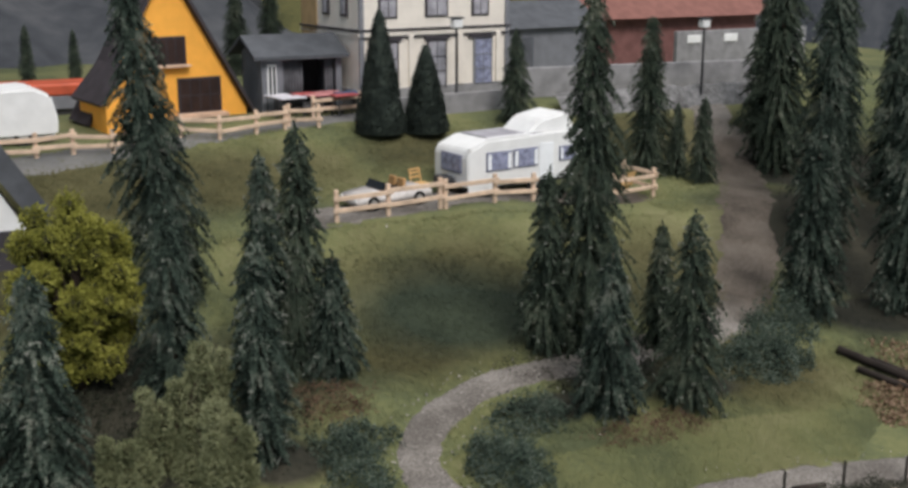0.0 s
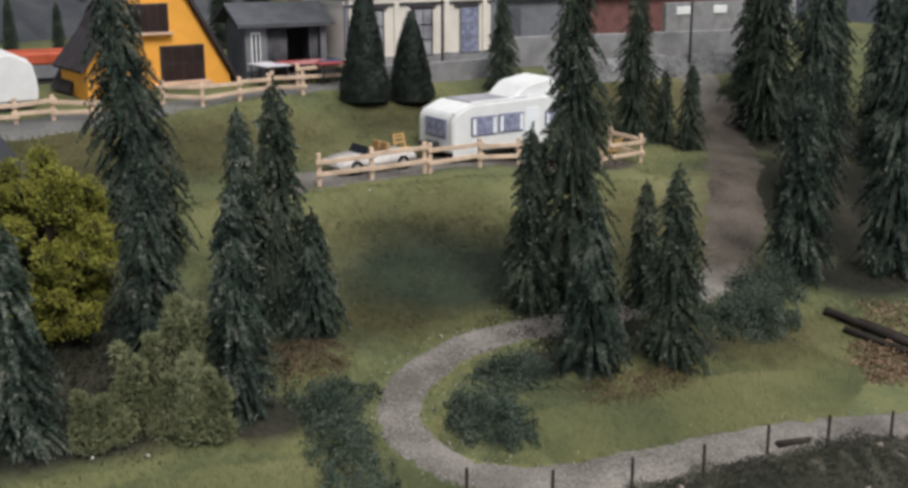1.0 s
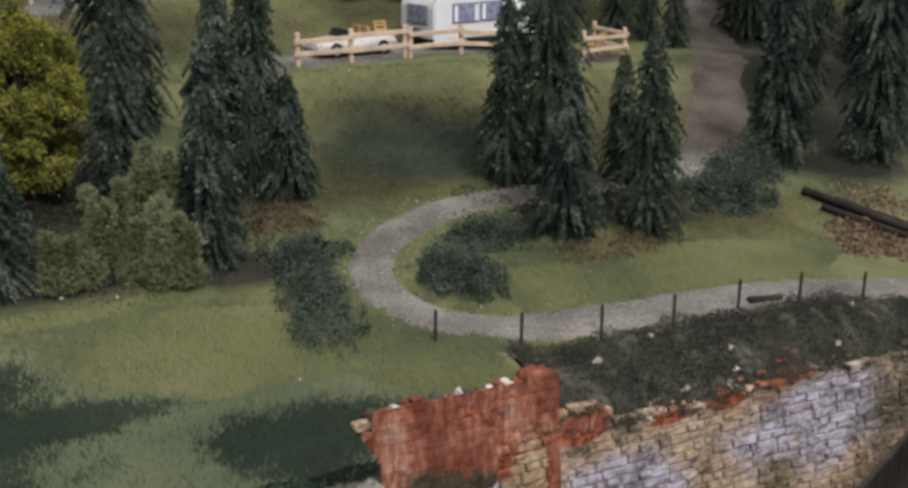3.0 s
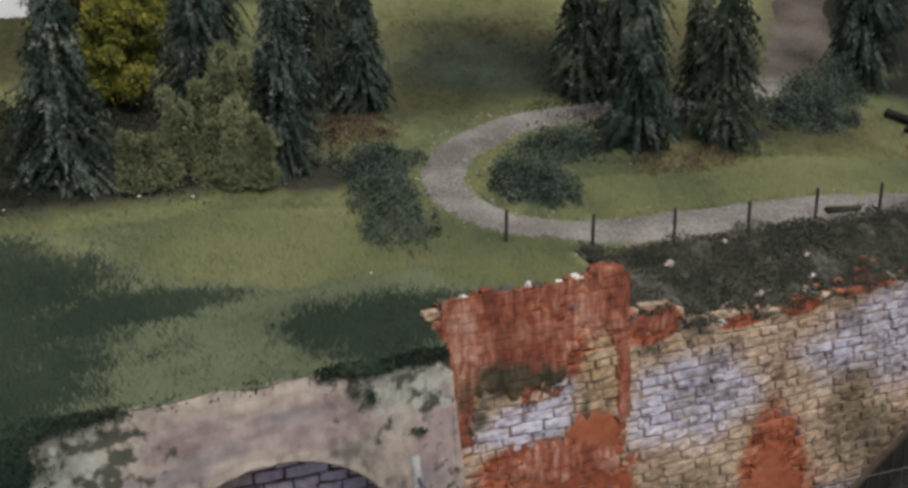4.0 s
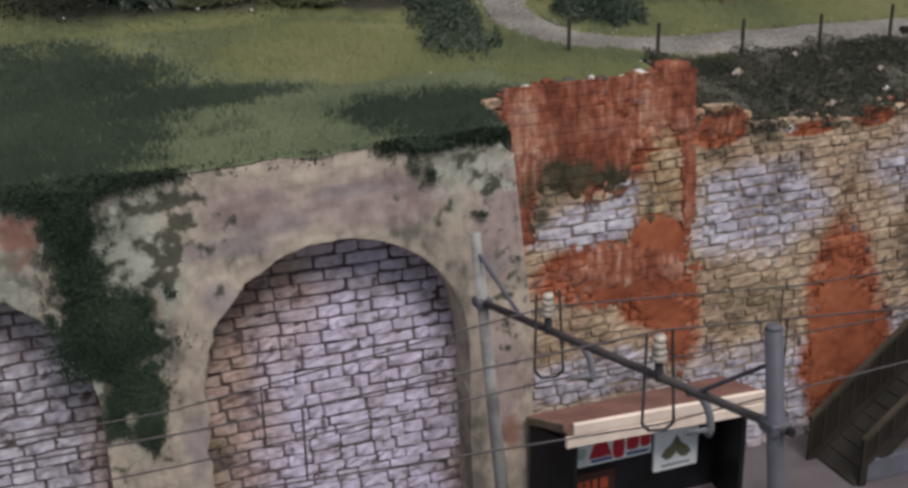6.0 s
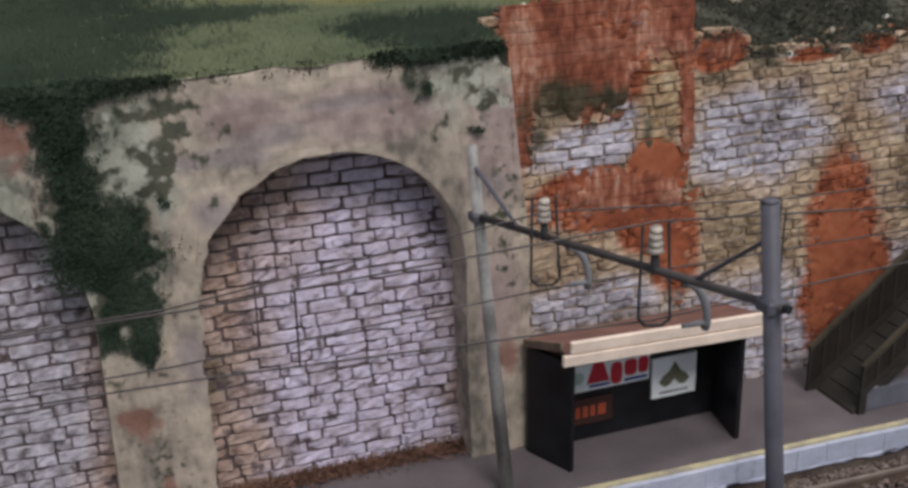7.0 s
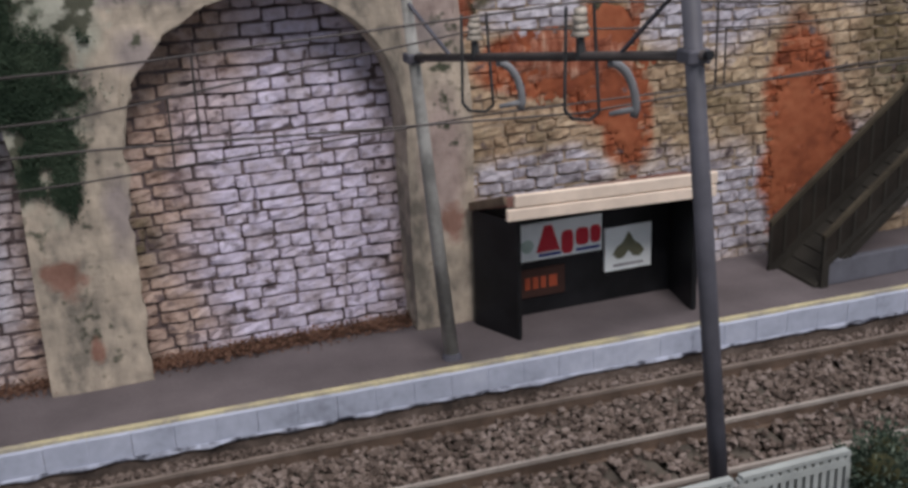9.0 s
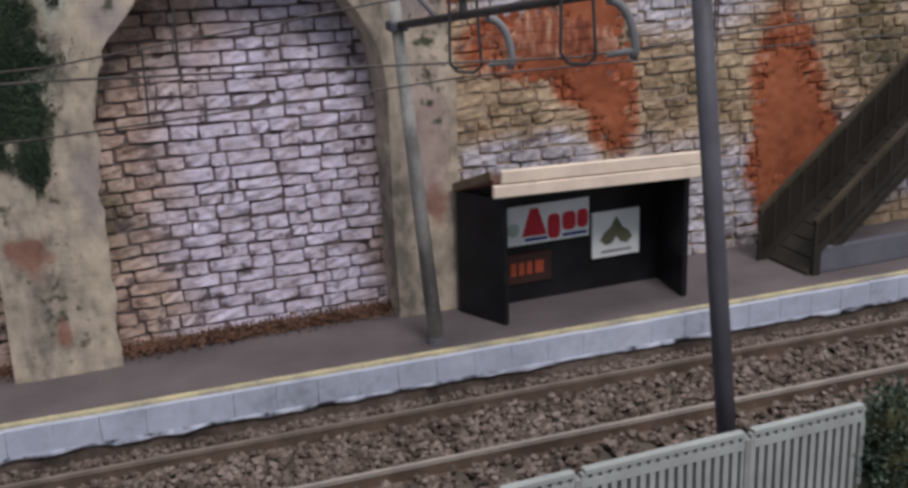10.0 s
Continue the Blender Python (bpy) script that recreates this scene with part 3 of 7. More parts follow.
verts = [(x, terrain_y(x, y), (turf(x, y) if x < 7.52 and y < 16.4 else ground(x, terrain_y(x, y))) + (0.05 * wob(x, y, 0, 1.1) + 0.03 * wob(x, y, 4, 3.3)) * (1 if y < 43 else 0.3) - (0.9 if x > 7.52 and y < 16.5 else 0.55 if x > 11.5 and y < 17.7 else 0)) for y in gy for x in gx]
faces = [(j * len(gx) + i, j * len(gx) + i + 1, (j + 1) * len(gx) + i + 1, (j + 1) * len(gx) + i) for j in range(len(gy) - 1) for i in range(len(gx) - 1)]
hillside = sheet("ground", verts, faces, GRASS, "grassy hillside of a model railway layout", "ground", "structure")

PATH_PTS = [(26.5, 19.2), (22.8, 18.9), (19.8, 18.9), (16.1, 19.05), (13.2, 19.25), (11.4, 19.9), (10.55, 21.3), (10.55, 22.8), (11.4, 24.05), (12.9, 25.0), (14.6, 25.4), (17, 25.5), (20, 26.0), (23.6, 27.6), (26.4, 30.5), (29, 33.5), (31.6, 37.2), (33.6, 40.6), (35, 44)]
PATH = catmull(PATH_PTS, 8)
PATH_LINE = [(p.x, p.y) for p in PATH[::2]]
strip("path", PATH, lambda t: 1.3 + 0.25 * math.sin(9 * t) + 0.9 * smooth01((t - 0.55) / 0.3), 0.05, GRAVEL, "winding pale gravel footpath over the grass", "path")
strip("road", catmull([(-14, 41.0), (-2, 41.3), (5, 41.9), (11, 43.2), (16, 44.6), (20, 45.3)], 8), lambda t: 1.7, 0.05, ROAD, "narrow grey road behind the wooden fence", "road")
strip("caravan_pitch", catmull([(11.6, 35.3), (16, 35.9), (22, 36.6), (26.5, 37.0)], 8), lambda t: 2.4, 0.04, GRAVEL, "gravel strip under car and caravan", "ground")

# flat ground of the railway, in front and below
verts = [(x, y, -1.05 + 0.03 * wob(x, y, 0, 1.5)) for y in (-16, -8, 4, 9, 11, 12.6, 14, 16.6) for x in axis_steps([(-14, 62, 4)])]
nx = len(axis_steps([(-14, 62, 4)]))
faces = [(j * nx + i, j * nx + i + 1, (j + 1) * nx + i + 1, (j + 1) * nx + i) for j in range(7) for i in range(nx - 1)]
sheet("track_bed", verts, faces, EARTH, "dark brown base under the railway track", "ground", "structure")

# ---- arcade wall with two blind arches ----
ARCHES = ((4.53, 2.25), (-1.65, 2.35))
SPRING = 3.72


def arcade():
    verts, faces = [], []
    y0, y1 = 15.5, 16.3
    xs = axis_steps([(-14, -4.0, 0.25), (-4.0, 0.7, 0.12), (0.7, 2.28, 0.12), (2.28, 6.78, 0.09), (6.78, 7.95, 0.12)])

    def low(x, right):
        for cx, r in ARCHES:
            d = x - cx
            if abs(d) < r - 1e-4 or (abs(abs(d) - r) < 1e-4 and (d < 0) == right):
                return SPRING + math.sqrt(max(0, r * r - d * d))
        return -0.1

    def add(*quad):
        k = len(verts)
        verts.extend(quad)
        faces.append((k, k + 1, k + 2, k + 3))

    def face_y(x, z):
        splay = 0.10 * smooth01((1.6 - z) / 1.6)
        return y0 - splay + 0.035 * wob(x, z, 0, 2.2) + 0.02 * wob(x, z, 7, 6)

    n = 56
    for a, b in zip(xs, xs[1:]):
        la, lb, ta, tb = low(a, True), low(b, False), wall_top(a), wall_top(b)
        for k in range(n):
            za0, za1 = la + (ta - la) * k / n, la + (ta - la) * (k + 1) / n
            zb0, zb1 = lb + (tb - lb) * k / n, lb + (tb - lb) * (k + 1) / n
            add((a, face_y(a, za0), za0), (b, face_y(b, zb0), zb0), (b, face_y(b, zb1), zb1), (a, face_y(a, za1), za1))
        add((a, face_y(a, ta), ta), (b, face_y(b, tb), tb), (b, y1, tb + 0.05), (a, y1, ta + 0.05))
        if la > 0:
            add((a, face_y(a, la), la), (a, y1, la), (b, y1, lb), (b, face_y(b, lb), lb))
    for cx, r in ARCHES:
        for x, s in ((cx - r, 1), (cx + r, -1)):
            for k in range(24):
                z0, z1 = SPRING * k / 24 - 0.1, SPRING * (k + 1) / 24 - 0.1 * (k < 23)
                q = [(x, face_y(x, z0), z0), (x, face_y(x, z1), z1), (x, y1, z1), (x, y1, z0)]
                add(*(q if s < 0 else q[::-1]))
    for z0, z1 in ((-0.1, 7.4),):
        add((7.95, y0, z0), (7.95, 16.6, z0), (7.95, 16.6, z1), (7.95, y0, z1))
    for i, (x, y, z) in enumerate(verts):
        for cx, r in ARCHES:
            near = math.exp(-((math.hypot(x - cx, max(0.0, z - SPRING)) - r) / 0.12) ** 2) * smooth01((cx + 0.6 - x) / 0.6)
            x += near * (0.07 * wob(0, z, cx, 3.5) + 0.05 * wob(3, z, cx, 9))
            z += near * (z > SPRING) * (0.06 * wob(x, 5, cx, 4) + 0.04 * wob(x, 7, cx, 10))
        verts[i] = (x - 0.112 * max(0.0, z - 3.9) * smooth01((x - 6.9) / 0.9), y, z)
    me = bpy.data.meshes.new("wall_arcade")
    me.from_pydata([(x * CM, y * CM, z * CM) for x, y, z in verts], [], faces)
    bm = bmesh.new()
    bm.from_mesh(me)
    bmesh.ops.remove_doubles(bm, verts=bm.verts, dist=1e-5)
    bmesh.ops.recalc_face_normals(bm, faces=bm.faces)
    bm.to_mesh(me)
    bm.free()
    me.shade_smooth()
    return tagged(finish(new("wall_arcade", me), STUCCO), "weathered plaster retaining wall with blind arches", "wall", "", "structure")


wall_arcade = arcade()


def panel(name, x0, x1, z1, mat, label, push=0.0):
    verts = [(x0, bay_y(-0.3) + push, -0.3), (x1, bay_y(-0.3) + push, -0.3), (x1, bay_y(z1) + push, z1), (x0, bay_y(z1) + push, z1)]
    verts += [(x, y + 0.5, z) for x, y, z in verts]
    return sheet(name, verts, [(0, 1, 2, 3), (5, 4, 7, 6), (3, 2, 6, 7), (1, 5, 6, 2), (4, 0, 3, 7)], mat, label, "wall", "structure", smooth=False)


wall_infill = panel("wall_infill", 2.1, 6.95, 6.3, MORTAR, "rough stone masonry closing the blind arch", -0.1)
wall_infill_west = panel("wall_infill_west", -4.2, 0.9, 6.3, MORTAR, "rough stone masonry closing the second arch", -0.1)
solid("earth_core", box(B(), (12.25, 17.15, 6.2), (1.9, 0.75, 1.5), bevel=0.2), SCRUB, "dark scrubby earth beside the buttress", "ground", "structure")
solid("earth_core", box(B(), (34.9, 18.3, 2.6), (54, 2.9, 7.4)), EARTH, "dark earth behind the stone wall", "ground", "structure")
wall_bay = panel("wall_bay", 7.88, 62, 6.5, MORTAR_PALE, "leaning stone retaining wall with red plaster remains")

# ---- platform and track ----
SKEW = -0.0335


def edge_y(x):
    return 13.92 + SKEW * x


def slab(bm, x0, x1, off0, off1, z0, z1):
    """A bar along the platform's edge, between two offsets from that edge."""
    pts = [(x, edge_y(x) + o) for x, o in ((x0, off0), (x1, off0), (x1, off1), (x0, off1))]
    lo, hi = [bm.verts.new((x, y, z0)) for x, y in pts], [bm.verts.new((x, y, z1)) for x, y in pts]
    bm.faces.new(hi)
    bm.faces.new(lo[::-1])
    for i in range(4):
        j = (i + 1) % 4
        bm.faces.new((lo[i], lo[j], hi[j], hi[i]))
    return bm


platform = solid("platform", slab(B(), -14, 62, 0.16, 4.5, -1.0, 0.0), PLATFORM, "dark asphalt station platform along the wall", "platform", "structure")
part("foot_wall", slab(B(), -14, 62, -0.055, 0.155, -1.0, -0.44), FOOT_DIRT, platform, "rust-brown dirty foot of the platform")
part("yellow_line", slab(B(), -14, 62, 0.012, 0.125, -0.4, 0.012), YELLOW_LINE, platform, "worn yellow safety line")
bm_kerb = slab(B(), -0.3105, 0.3105, -0.0, 0.10, -0.47, -0.03)
bmesh.ops.translate(bm_kerb, verts=bm_kerb.verts, vec=(0, -edge_y(0), 0))
bmesh.ops.bevel(bm_kerb, geom=list(bm_kerb.edges), offset=0.004, segments=1, affect="EDGES")
kerb_mesh = to_mesh("kerb_block", bm_kerb)
kerb_mesh.materials.append(KERB)
for i in range(76):
    x = -13.6 + i * 0.625
    k = new("kerb_block", kerb_mesh)
    k.parent = platform
    k.matrix_basis = pose(x * CM, (edge_y(x) - 0.09 + 0.012 * wob(x, 1, 0, 2)) * CM, rng.uniform(-0.006, 0.006) * CM, rng.uniform(-0.8, 0.8), rng.uniform(-0.5, 0.5), rng.uniform(-0.5, 0.5))

xs = axis_steps([(-10, 26, 0.12)])
verts = []
for x in xs:
    loose = max(0.0, wob(x, 0, 0, 0.6) + 0.5 * wob(x, 1, 0, 2.4)) * smooth01((12 - x) / 5)
    for off, z in ((-0.088, -0.42), (-0.092 - 0.03 * loose, -0.445), (-0.095 - 0.09 * loose, -0.47 + 0.03 * wob(x, 2, 0, 4)), (-0.098 - 0.13 * loose, -0.475 - 0.06 * loose + 0.05 * wob(x, 3, 0, 3.1))):
        verts.append((x, edge_y(x) + off - 0.008 * wob(x, z * 9, 4, 6), z))
faces = [(i * 4 + k, i * 4 + k + 4, i * 4 + k + 5, i * 4 + k + 1) for i in range(len(xs) - 1) for k in range(3)]
edging = sheet("torn_edging", verts, faces, KERB_TORN, "torn pale edging that curls off the platform face", "", "", parent=platform)
thick = edging.modifiers.new("thickness", "SOLIDIFY")
thick.thickness = 0.015 * CM

FAR_RAIL, NEAR_RAIL, RAIL_Z = -0.36, -2.01, -0.68
RAILS = (FAR_RAIL, NEAR_RAIL, -3.33, -4.98)
track = thing("railway_track", 0, 0, 0, 0, "two railway tracks in brown ballast", "track", kind="structure")
for o in RAILS:
    bm = slab(slab(B(), -14, 62, o - 0.10, o + 0.10, RAIL_Z - 0.26, RAIL_Z - 0.22), -14, 62, o - 0.02, o + 0.02, RAIL_Z - 0.22, RAIL_Z - 0.05)
    rail = part("rail", bm, RAIL_SIDE, track, "rust-brown rail")
    part("rail_head", slab(B(), -14, 62, o - 0.036, o + 0.036, RAIL_Z - 0.06, RAIL_Z), RAIL_DULL if o == FAR_RAIL else RAIL_TOP, rail, "dull brown rail head" if o == FAR_RAIL else "worn bright rail head")
bm_s = box(B(), (0, 0, 0), (0.28, 3.0, 0.18), bevel=0.02)
sleeper_mesh = to_mesh("sleeper", bm_s)
sleeper_mesh.materials.append(SLEEPER)
for o in (sum(RAILS[:2]) / 2, sum(RAILS[2:]) / 2):
    for i in range(106):
        x = -13.4 + i * 0.7
        s = new("sleeper", sleeper_mesh)
        s.parent = track
        s.matrix_basis = pose(x * CM, (edge_y(x) + o) * CM, (RAIL_Z - 0.32) * CM, 0, 0, -1.9 + rng.uniform(-1, 1))


def stones(name, count, where, size, mat, label, category, parent=None, seed=3):
    """Many small angular stones in one mesh; where(r) gives a place."""
    r = random.Random(seed)
    verts, faces = [], []
    base = [Vector(v).normalized() for v in ((1, 0, 0), (-1, 0, 0), (0, 1, 0), (0, -1, 0), (0, 0, 1), (0, 0, -1), (0.7, 0.7, 0.5), (-0.7, -0.6, 0.5))]
    tri = ((0, 6, 4), (6, 2, 4), (2, 1, 4), (1, 7, 4), (7, 3, 4), (3, 0, 4), (0, 2, 6), (1, 3, 7), (0, 5, 2), (2, 5, 1), (1, 5, 3), (3, 5, 0))
    for _ in range(count):
        p = where(r)
        if p is None:
            continue
        turn = Euler((r.uniform(0, 6), r.uniform(0, 6), r.uniform(0, 6))).to_matrix()
        s = size * r.uniform(0.6, 1.35)
        k = len(verts)
        for v in base:
            w = turn @ (v * s * r.uniform(0.7, 1.2))
            verts.append((p[0] + w.x, p[1] + w.y, p[2] + w.z * 0.8))
        faces += [tuple(k + i for i in f) for f in tri]
    return sheet(name, verts, faces, mat, label, category, "stuff", smooth=False, parent=parent)


def ballast_at(r):
    x = r.uniform(-9, 24)
    o = r.uniform(-5.6, -0.04)
    for rail_o in RAILS:
        if abs(o - rail_o) < 0.075:
            return None
    mid = min(abs(o - (FAR_RAIL + NEAR_RAIL) / 2), abs(o - (RAILS[2] + RAILS[3]) / 2))
    near = abs(((x + 13.4 + 0.35) % 0.7) - 0.35)
    z = RAIL_Z - 0.20 + r.uniform(-0.09, 0.05)
    if near < 0.15 and mid > 0.9 and mid < 1.5:
        if r.random() < 0.8:
            return None
        z += 0.06
    return x, edge_y(x) + o, z


stones("ballast", 42000, ballast_at, 0.066, BALLAST, "loose grey-brown ballast stones on both tracks", "ballast")
stones("ballast", 9000, lambda r: (lambda x: (x, edge_y(x) + r.uniform(-0.29, -0.07), RAIL_Z - 0.02 + r.uniform(-0.12, 0.05)))(r.uniform(-9, 26)), 0.052, BALLAST, "fine brown ballast along the platform foot", "ballast", seed=6)
def bank_z(x, y):
    """The scrubby bank: from the upper edge of the stone wall up to the slope."""
    f = smooth01((y - 16.6) / 0.75)
    return (wall_top(x) - 0.05) * (1 - f) + (ground(x, y) + 0.06) * f


xs = axis_steps([(11.55, 30, 0.09)])
verts = []
for x in xs:
    for k in range(23):
        y = 16.67 + (1.83 + 0.18 * wob(x, 1, 5, 1.3)) * k / 22
        lumpy = 0.11 * (wob(x, y, 5, 3) + 0.6 * wob(x, y, 6, 7)) * min(1.0, k / 4)
        verts.append((x, y, bank_z(x, y) + lumpy - (0.09 if k == 22 else 0)))
sheet("bank", verts, [(i * 23 + k, i * 23 + 23 + k, i * 23 + 24 + k, i * 23 + k + 1) for i in range(len(xs) - 1) for k in range(22)], SCRUB, "dark scrubby earth bank above the stone wall", "ground", "structure")
stones("rubble", 20, lambda r: (lambda x, y: (x, y, bank_z(x, y) + 0.05))(r.uniform(11.7, 26), 16.75 + 1.6 * r.random() ** 2), 0.12, STUCCO, "broken masonry on the bank above the wall", "rubble", seed=8)

# ---- masonry of the blind arches and of the bay ----
def stone_meshes(w, h, mats):
    """A few flat-faced blocks with worn edges, shared by all stones of a wall."""
    out = []
    us, vs = (-1, -0.94, -0.35, 0.3, 0.94, 1), (-1, -0.86, 0.05, 0.86, 1)
    nx, nz = len(us) - 1, len(vs) - 1
    for k in range(9):
        bm, grid = B(), []
        for v in vs:
            line = []
            for u in us:
                x = u * w / 2 * (1 - 0.04 * abs(v) ** 6) + 0.014 * wob(v * 1.2, k * 3.1, u, 1.0)
                z = v * h / 2 * (1 - 0.09 * abs(u) ** 8) + 0.028 * wob(u * 1.1, k * 2.3, v * 0.3, 1.0)
                face = 1 - max(abs(u) == 1, abs(v) == 1)
                y = 0.02 - 0.06 * face + (0.035 * wob(u * 1.6, v * 1.3, k * 4.7, 1.0) + 0.03 * wob(u * 4, v * 3, k * 1.9, 1.0)) * (0.4 + 0.6 * face)
                line.append(bm.verts.new((x, y, z)))
            grid.append(line)
        for j in range(nz):
            for i in range(nx):
                bm.faces.new((grid[j][i], grid[j][i + 1], grid[j + 1][i + 1], grid[j + 1][i]))
        rim = grid[0] + [g[-1] for g in grid[1:]] + grid[-1][-2::-1] + [g[0] for g in grid[-2:0:-1]]
        back = [bm.verts.new((v.co.x, 0.14, v.co.z)) for v in rim]
        for a in range(len(rim)):
            b = (a + 1) % len(rim)
            bm.faces.new((rim[b], rim[a], back[a], back[b]))
        out.append(to_mesh("stone", bm))
        out[-1].materials.append(mats[0])
    return out


SW, SH = 0.475, 0.215
STONES = stone_meshes(SW - 0.018, SH - 0.024, [STONE])


def courses(parent, x0, x1, z0, z1, push, inside, limit, seed):
    """Courses of rough stones; those past the limit are joined into one part."""
    r = random.Random(seed)
    made, rest = 0, {}
    row, z = 0, z0
    while z < z1:
        h = SH * r.uniform(0.85, 1.15)
        x = x0 - r.uniform(0, SW)
        while x < x1:
            w = SW * r.choice((0.55, 0.75, 0.9, 1.0, 1.15, 1.35, 1.6)) * r.uniform(0.92, 1.08)
            cx, cz = x + w / 2, z + h / 2 + 0.06 * wob(x, 0, 0, 0.5) + 0.02 * wob(x, z, 3, 2)
            x += w
            if not inside(cx, cz, w):
                continue
            me = STONES[r.randrange(len(STONES))]
            m = pose(cx * CM, (bay_y(cz) + push + r.uniform(-0.03, 0.02)) * CM, cz * CM, -4.3 + r.uniform(-3, 3), r.uniform(-3.0, 3.0), r.uniform(-4, 4)) @ Matrix.Diagonal((w / SW, 1, h / SH, 1))
            if made < limit(cx):
                ob = new("stone", me)
                ob.parent = parent
                ob.matrix_basis = m
                made += 1
            else:
                rest.setdefault(STONE, []).append((me, m))
        z += h
        row += 1
    for mat, lot in rest.items():
        verts, faces = [], []
        for me, m in lot:
            k = len(verts)
            verts += [tuple((m @ v.co) / CM) for v in me.vertices]
            faces += [tuple(k + i for i in p.vertices) for p in me.polygons]
        sheet("masonry", verts, faces, mat, "", "", "stuff", smooth=False, parent=parent)


def red_at(x, z):
    """Where the buttress keeps its red plaster: a broad upper field, a top band, two edge strips and a field below."""
    rag = 0.45 * wob(x, z, 1, 2.0) + 0.5 * wob(x, z, 2, 6) + 0.3 * wob(x, z, 4, 13)
    if not 7.86 < x < 11.75:
        return -1.0
    upper = min((z - 5.72) * 1.4, (10.15 + 0.6 * (z - 5.75) - x) * 1.6) - 0.12 + 0.7 * rag
    band = (z - 6.72 - 0.25 * wob(x, 3, 1, 3)) * 1.5 + 0.5 * rag
    left = min((8.36 - x) * 4, (z - 4.85) * 1.5) + 0.6 * rag
    right = min((x - 11.42) * 4, (z - 4.95) * 1.5) + 0.6 * rag
    low = min((4.86 - 0.04 * (x - 8.3) - z) * 1.6, (z - 4.02 + 0.17 * (x - 8.3)) * 1.8, (x - 8.15) * 1.5, (11.5 - x) * 2) - 0.1 - 0.55 * max(0, 9.5 - x) + 0.8 * rag
    return max(upper, band, left, right, low)


def wash_at(x, z):
    """The smooth red patches: a disc, a field below it running out in a wedge, and a wide one in the bay."""
    rag = 0.35 * wob(x, z, 16, 2.5) + 0.35 * wob(x, z, 17, 7) + 0.2 * wob(x, z, 14, 14)
    if x < 13:
        disc = (0.57 - math.hypot(x - 10.9, (z - 4.68) * 1.05)) * 3 + 0.08 * wob(x, z, 15, 5)
        field = min((11.5 - x) * 1.5, (x - 9.3) * 0.8, (4.7 - z) * 1.6, (z - 3.62 + 0.10 * (x - 9.3)) * 1.6) - 0.05 + rag
        wedge = min((11.98 - 0.17 * (3.8 - z) - x) * 1.5, (x - 9.95 - 0.65 * (3.95 - z)) * 1.5, z - 1.7, 4.3 - z) - 0.30 + rag
        return max(disc, field, wedge)
    left = x - (14.2 + 0.38 * max(0.0, z - 2.6))
    right = 16.35 - 0.66 * max(0.0, z - 2.2) - x
    return min((4.6 - z) * 0.8, left * 1.6, right * 1.6, z - 0.3) - 0.34 + rag


# ---- plants ----
def tufts(name, items, mat, label="", parent=None, kind="", category=""):
    """Small crossed sprays: (place, direction, length, width) each, in one mesh."""
    verts, faces = [], []
    for p, d, ln, w in items:
        d = d.normalized()
        a = d.cross(Vector((0.3, 0.2, 1)))
        a = a.normalized() if a.length > 1e-3 else Vector((1, 0, 0))
        b = d.cross(a)
        mid, tip, k = p + d * ln * 0.45, p + d * ln, len(verts)
        droop = Vector((0, 0, -0.12 * ln))
        verts += [tuple(p), tuple(mid + a * w + droop), tuple(tip + droop), tuple(mid - a * w + droop), tuple(mid + b * w * 0.8), tuple(mid - b * w * 0.8)]
        faces += [(k, k + 1, k + 2, k + 3), (k, k + 4, k + 2, k + 5)]
    return sheet(name, verts, faces, mat, label, category, kind, smooth=False, parent=parent)


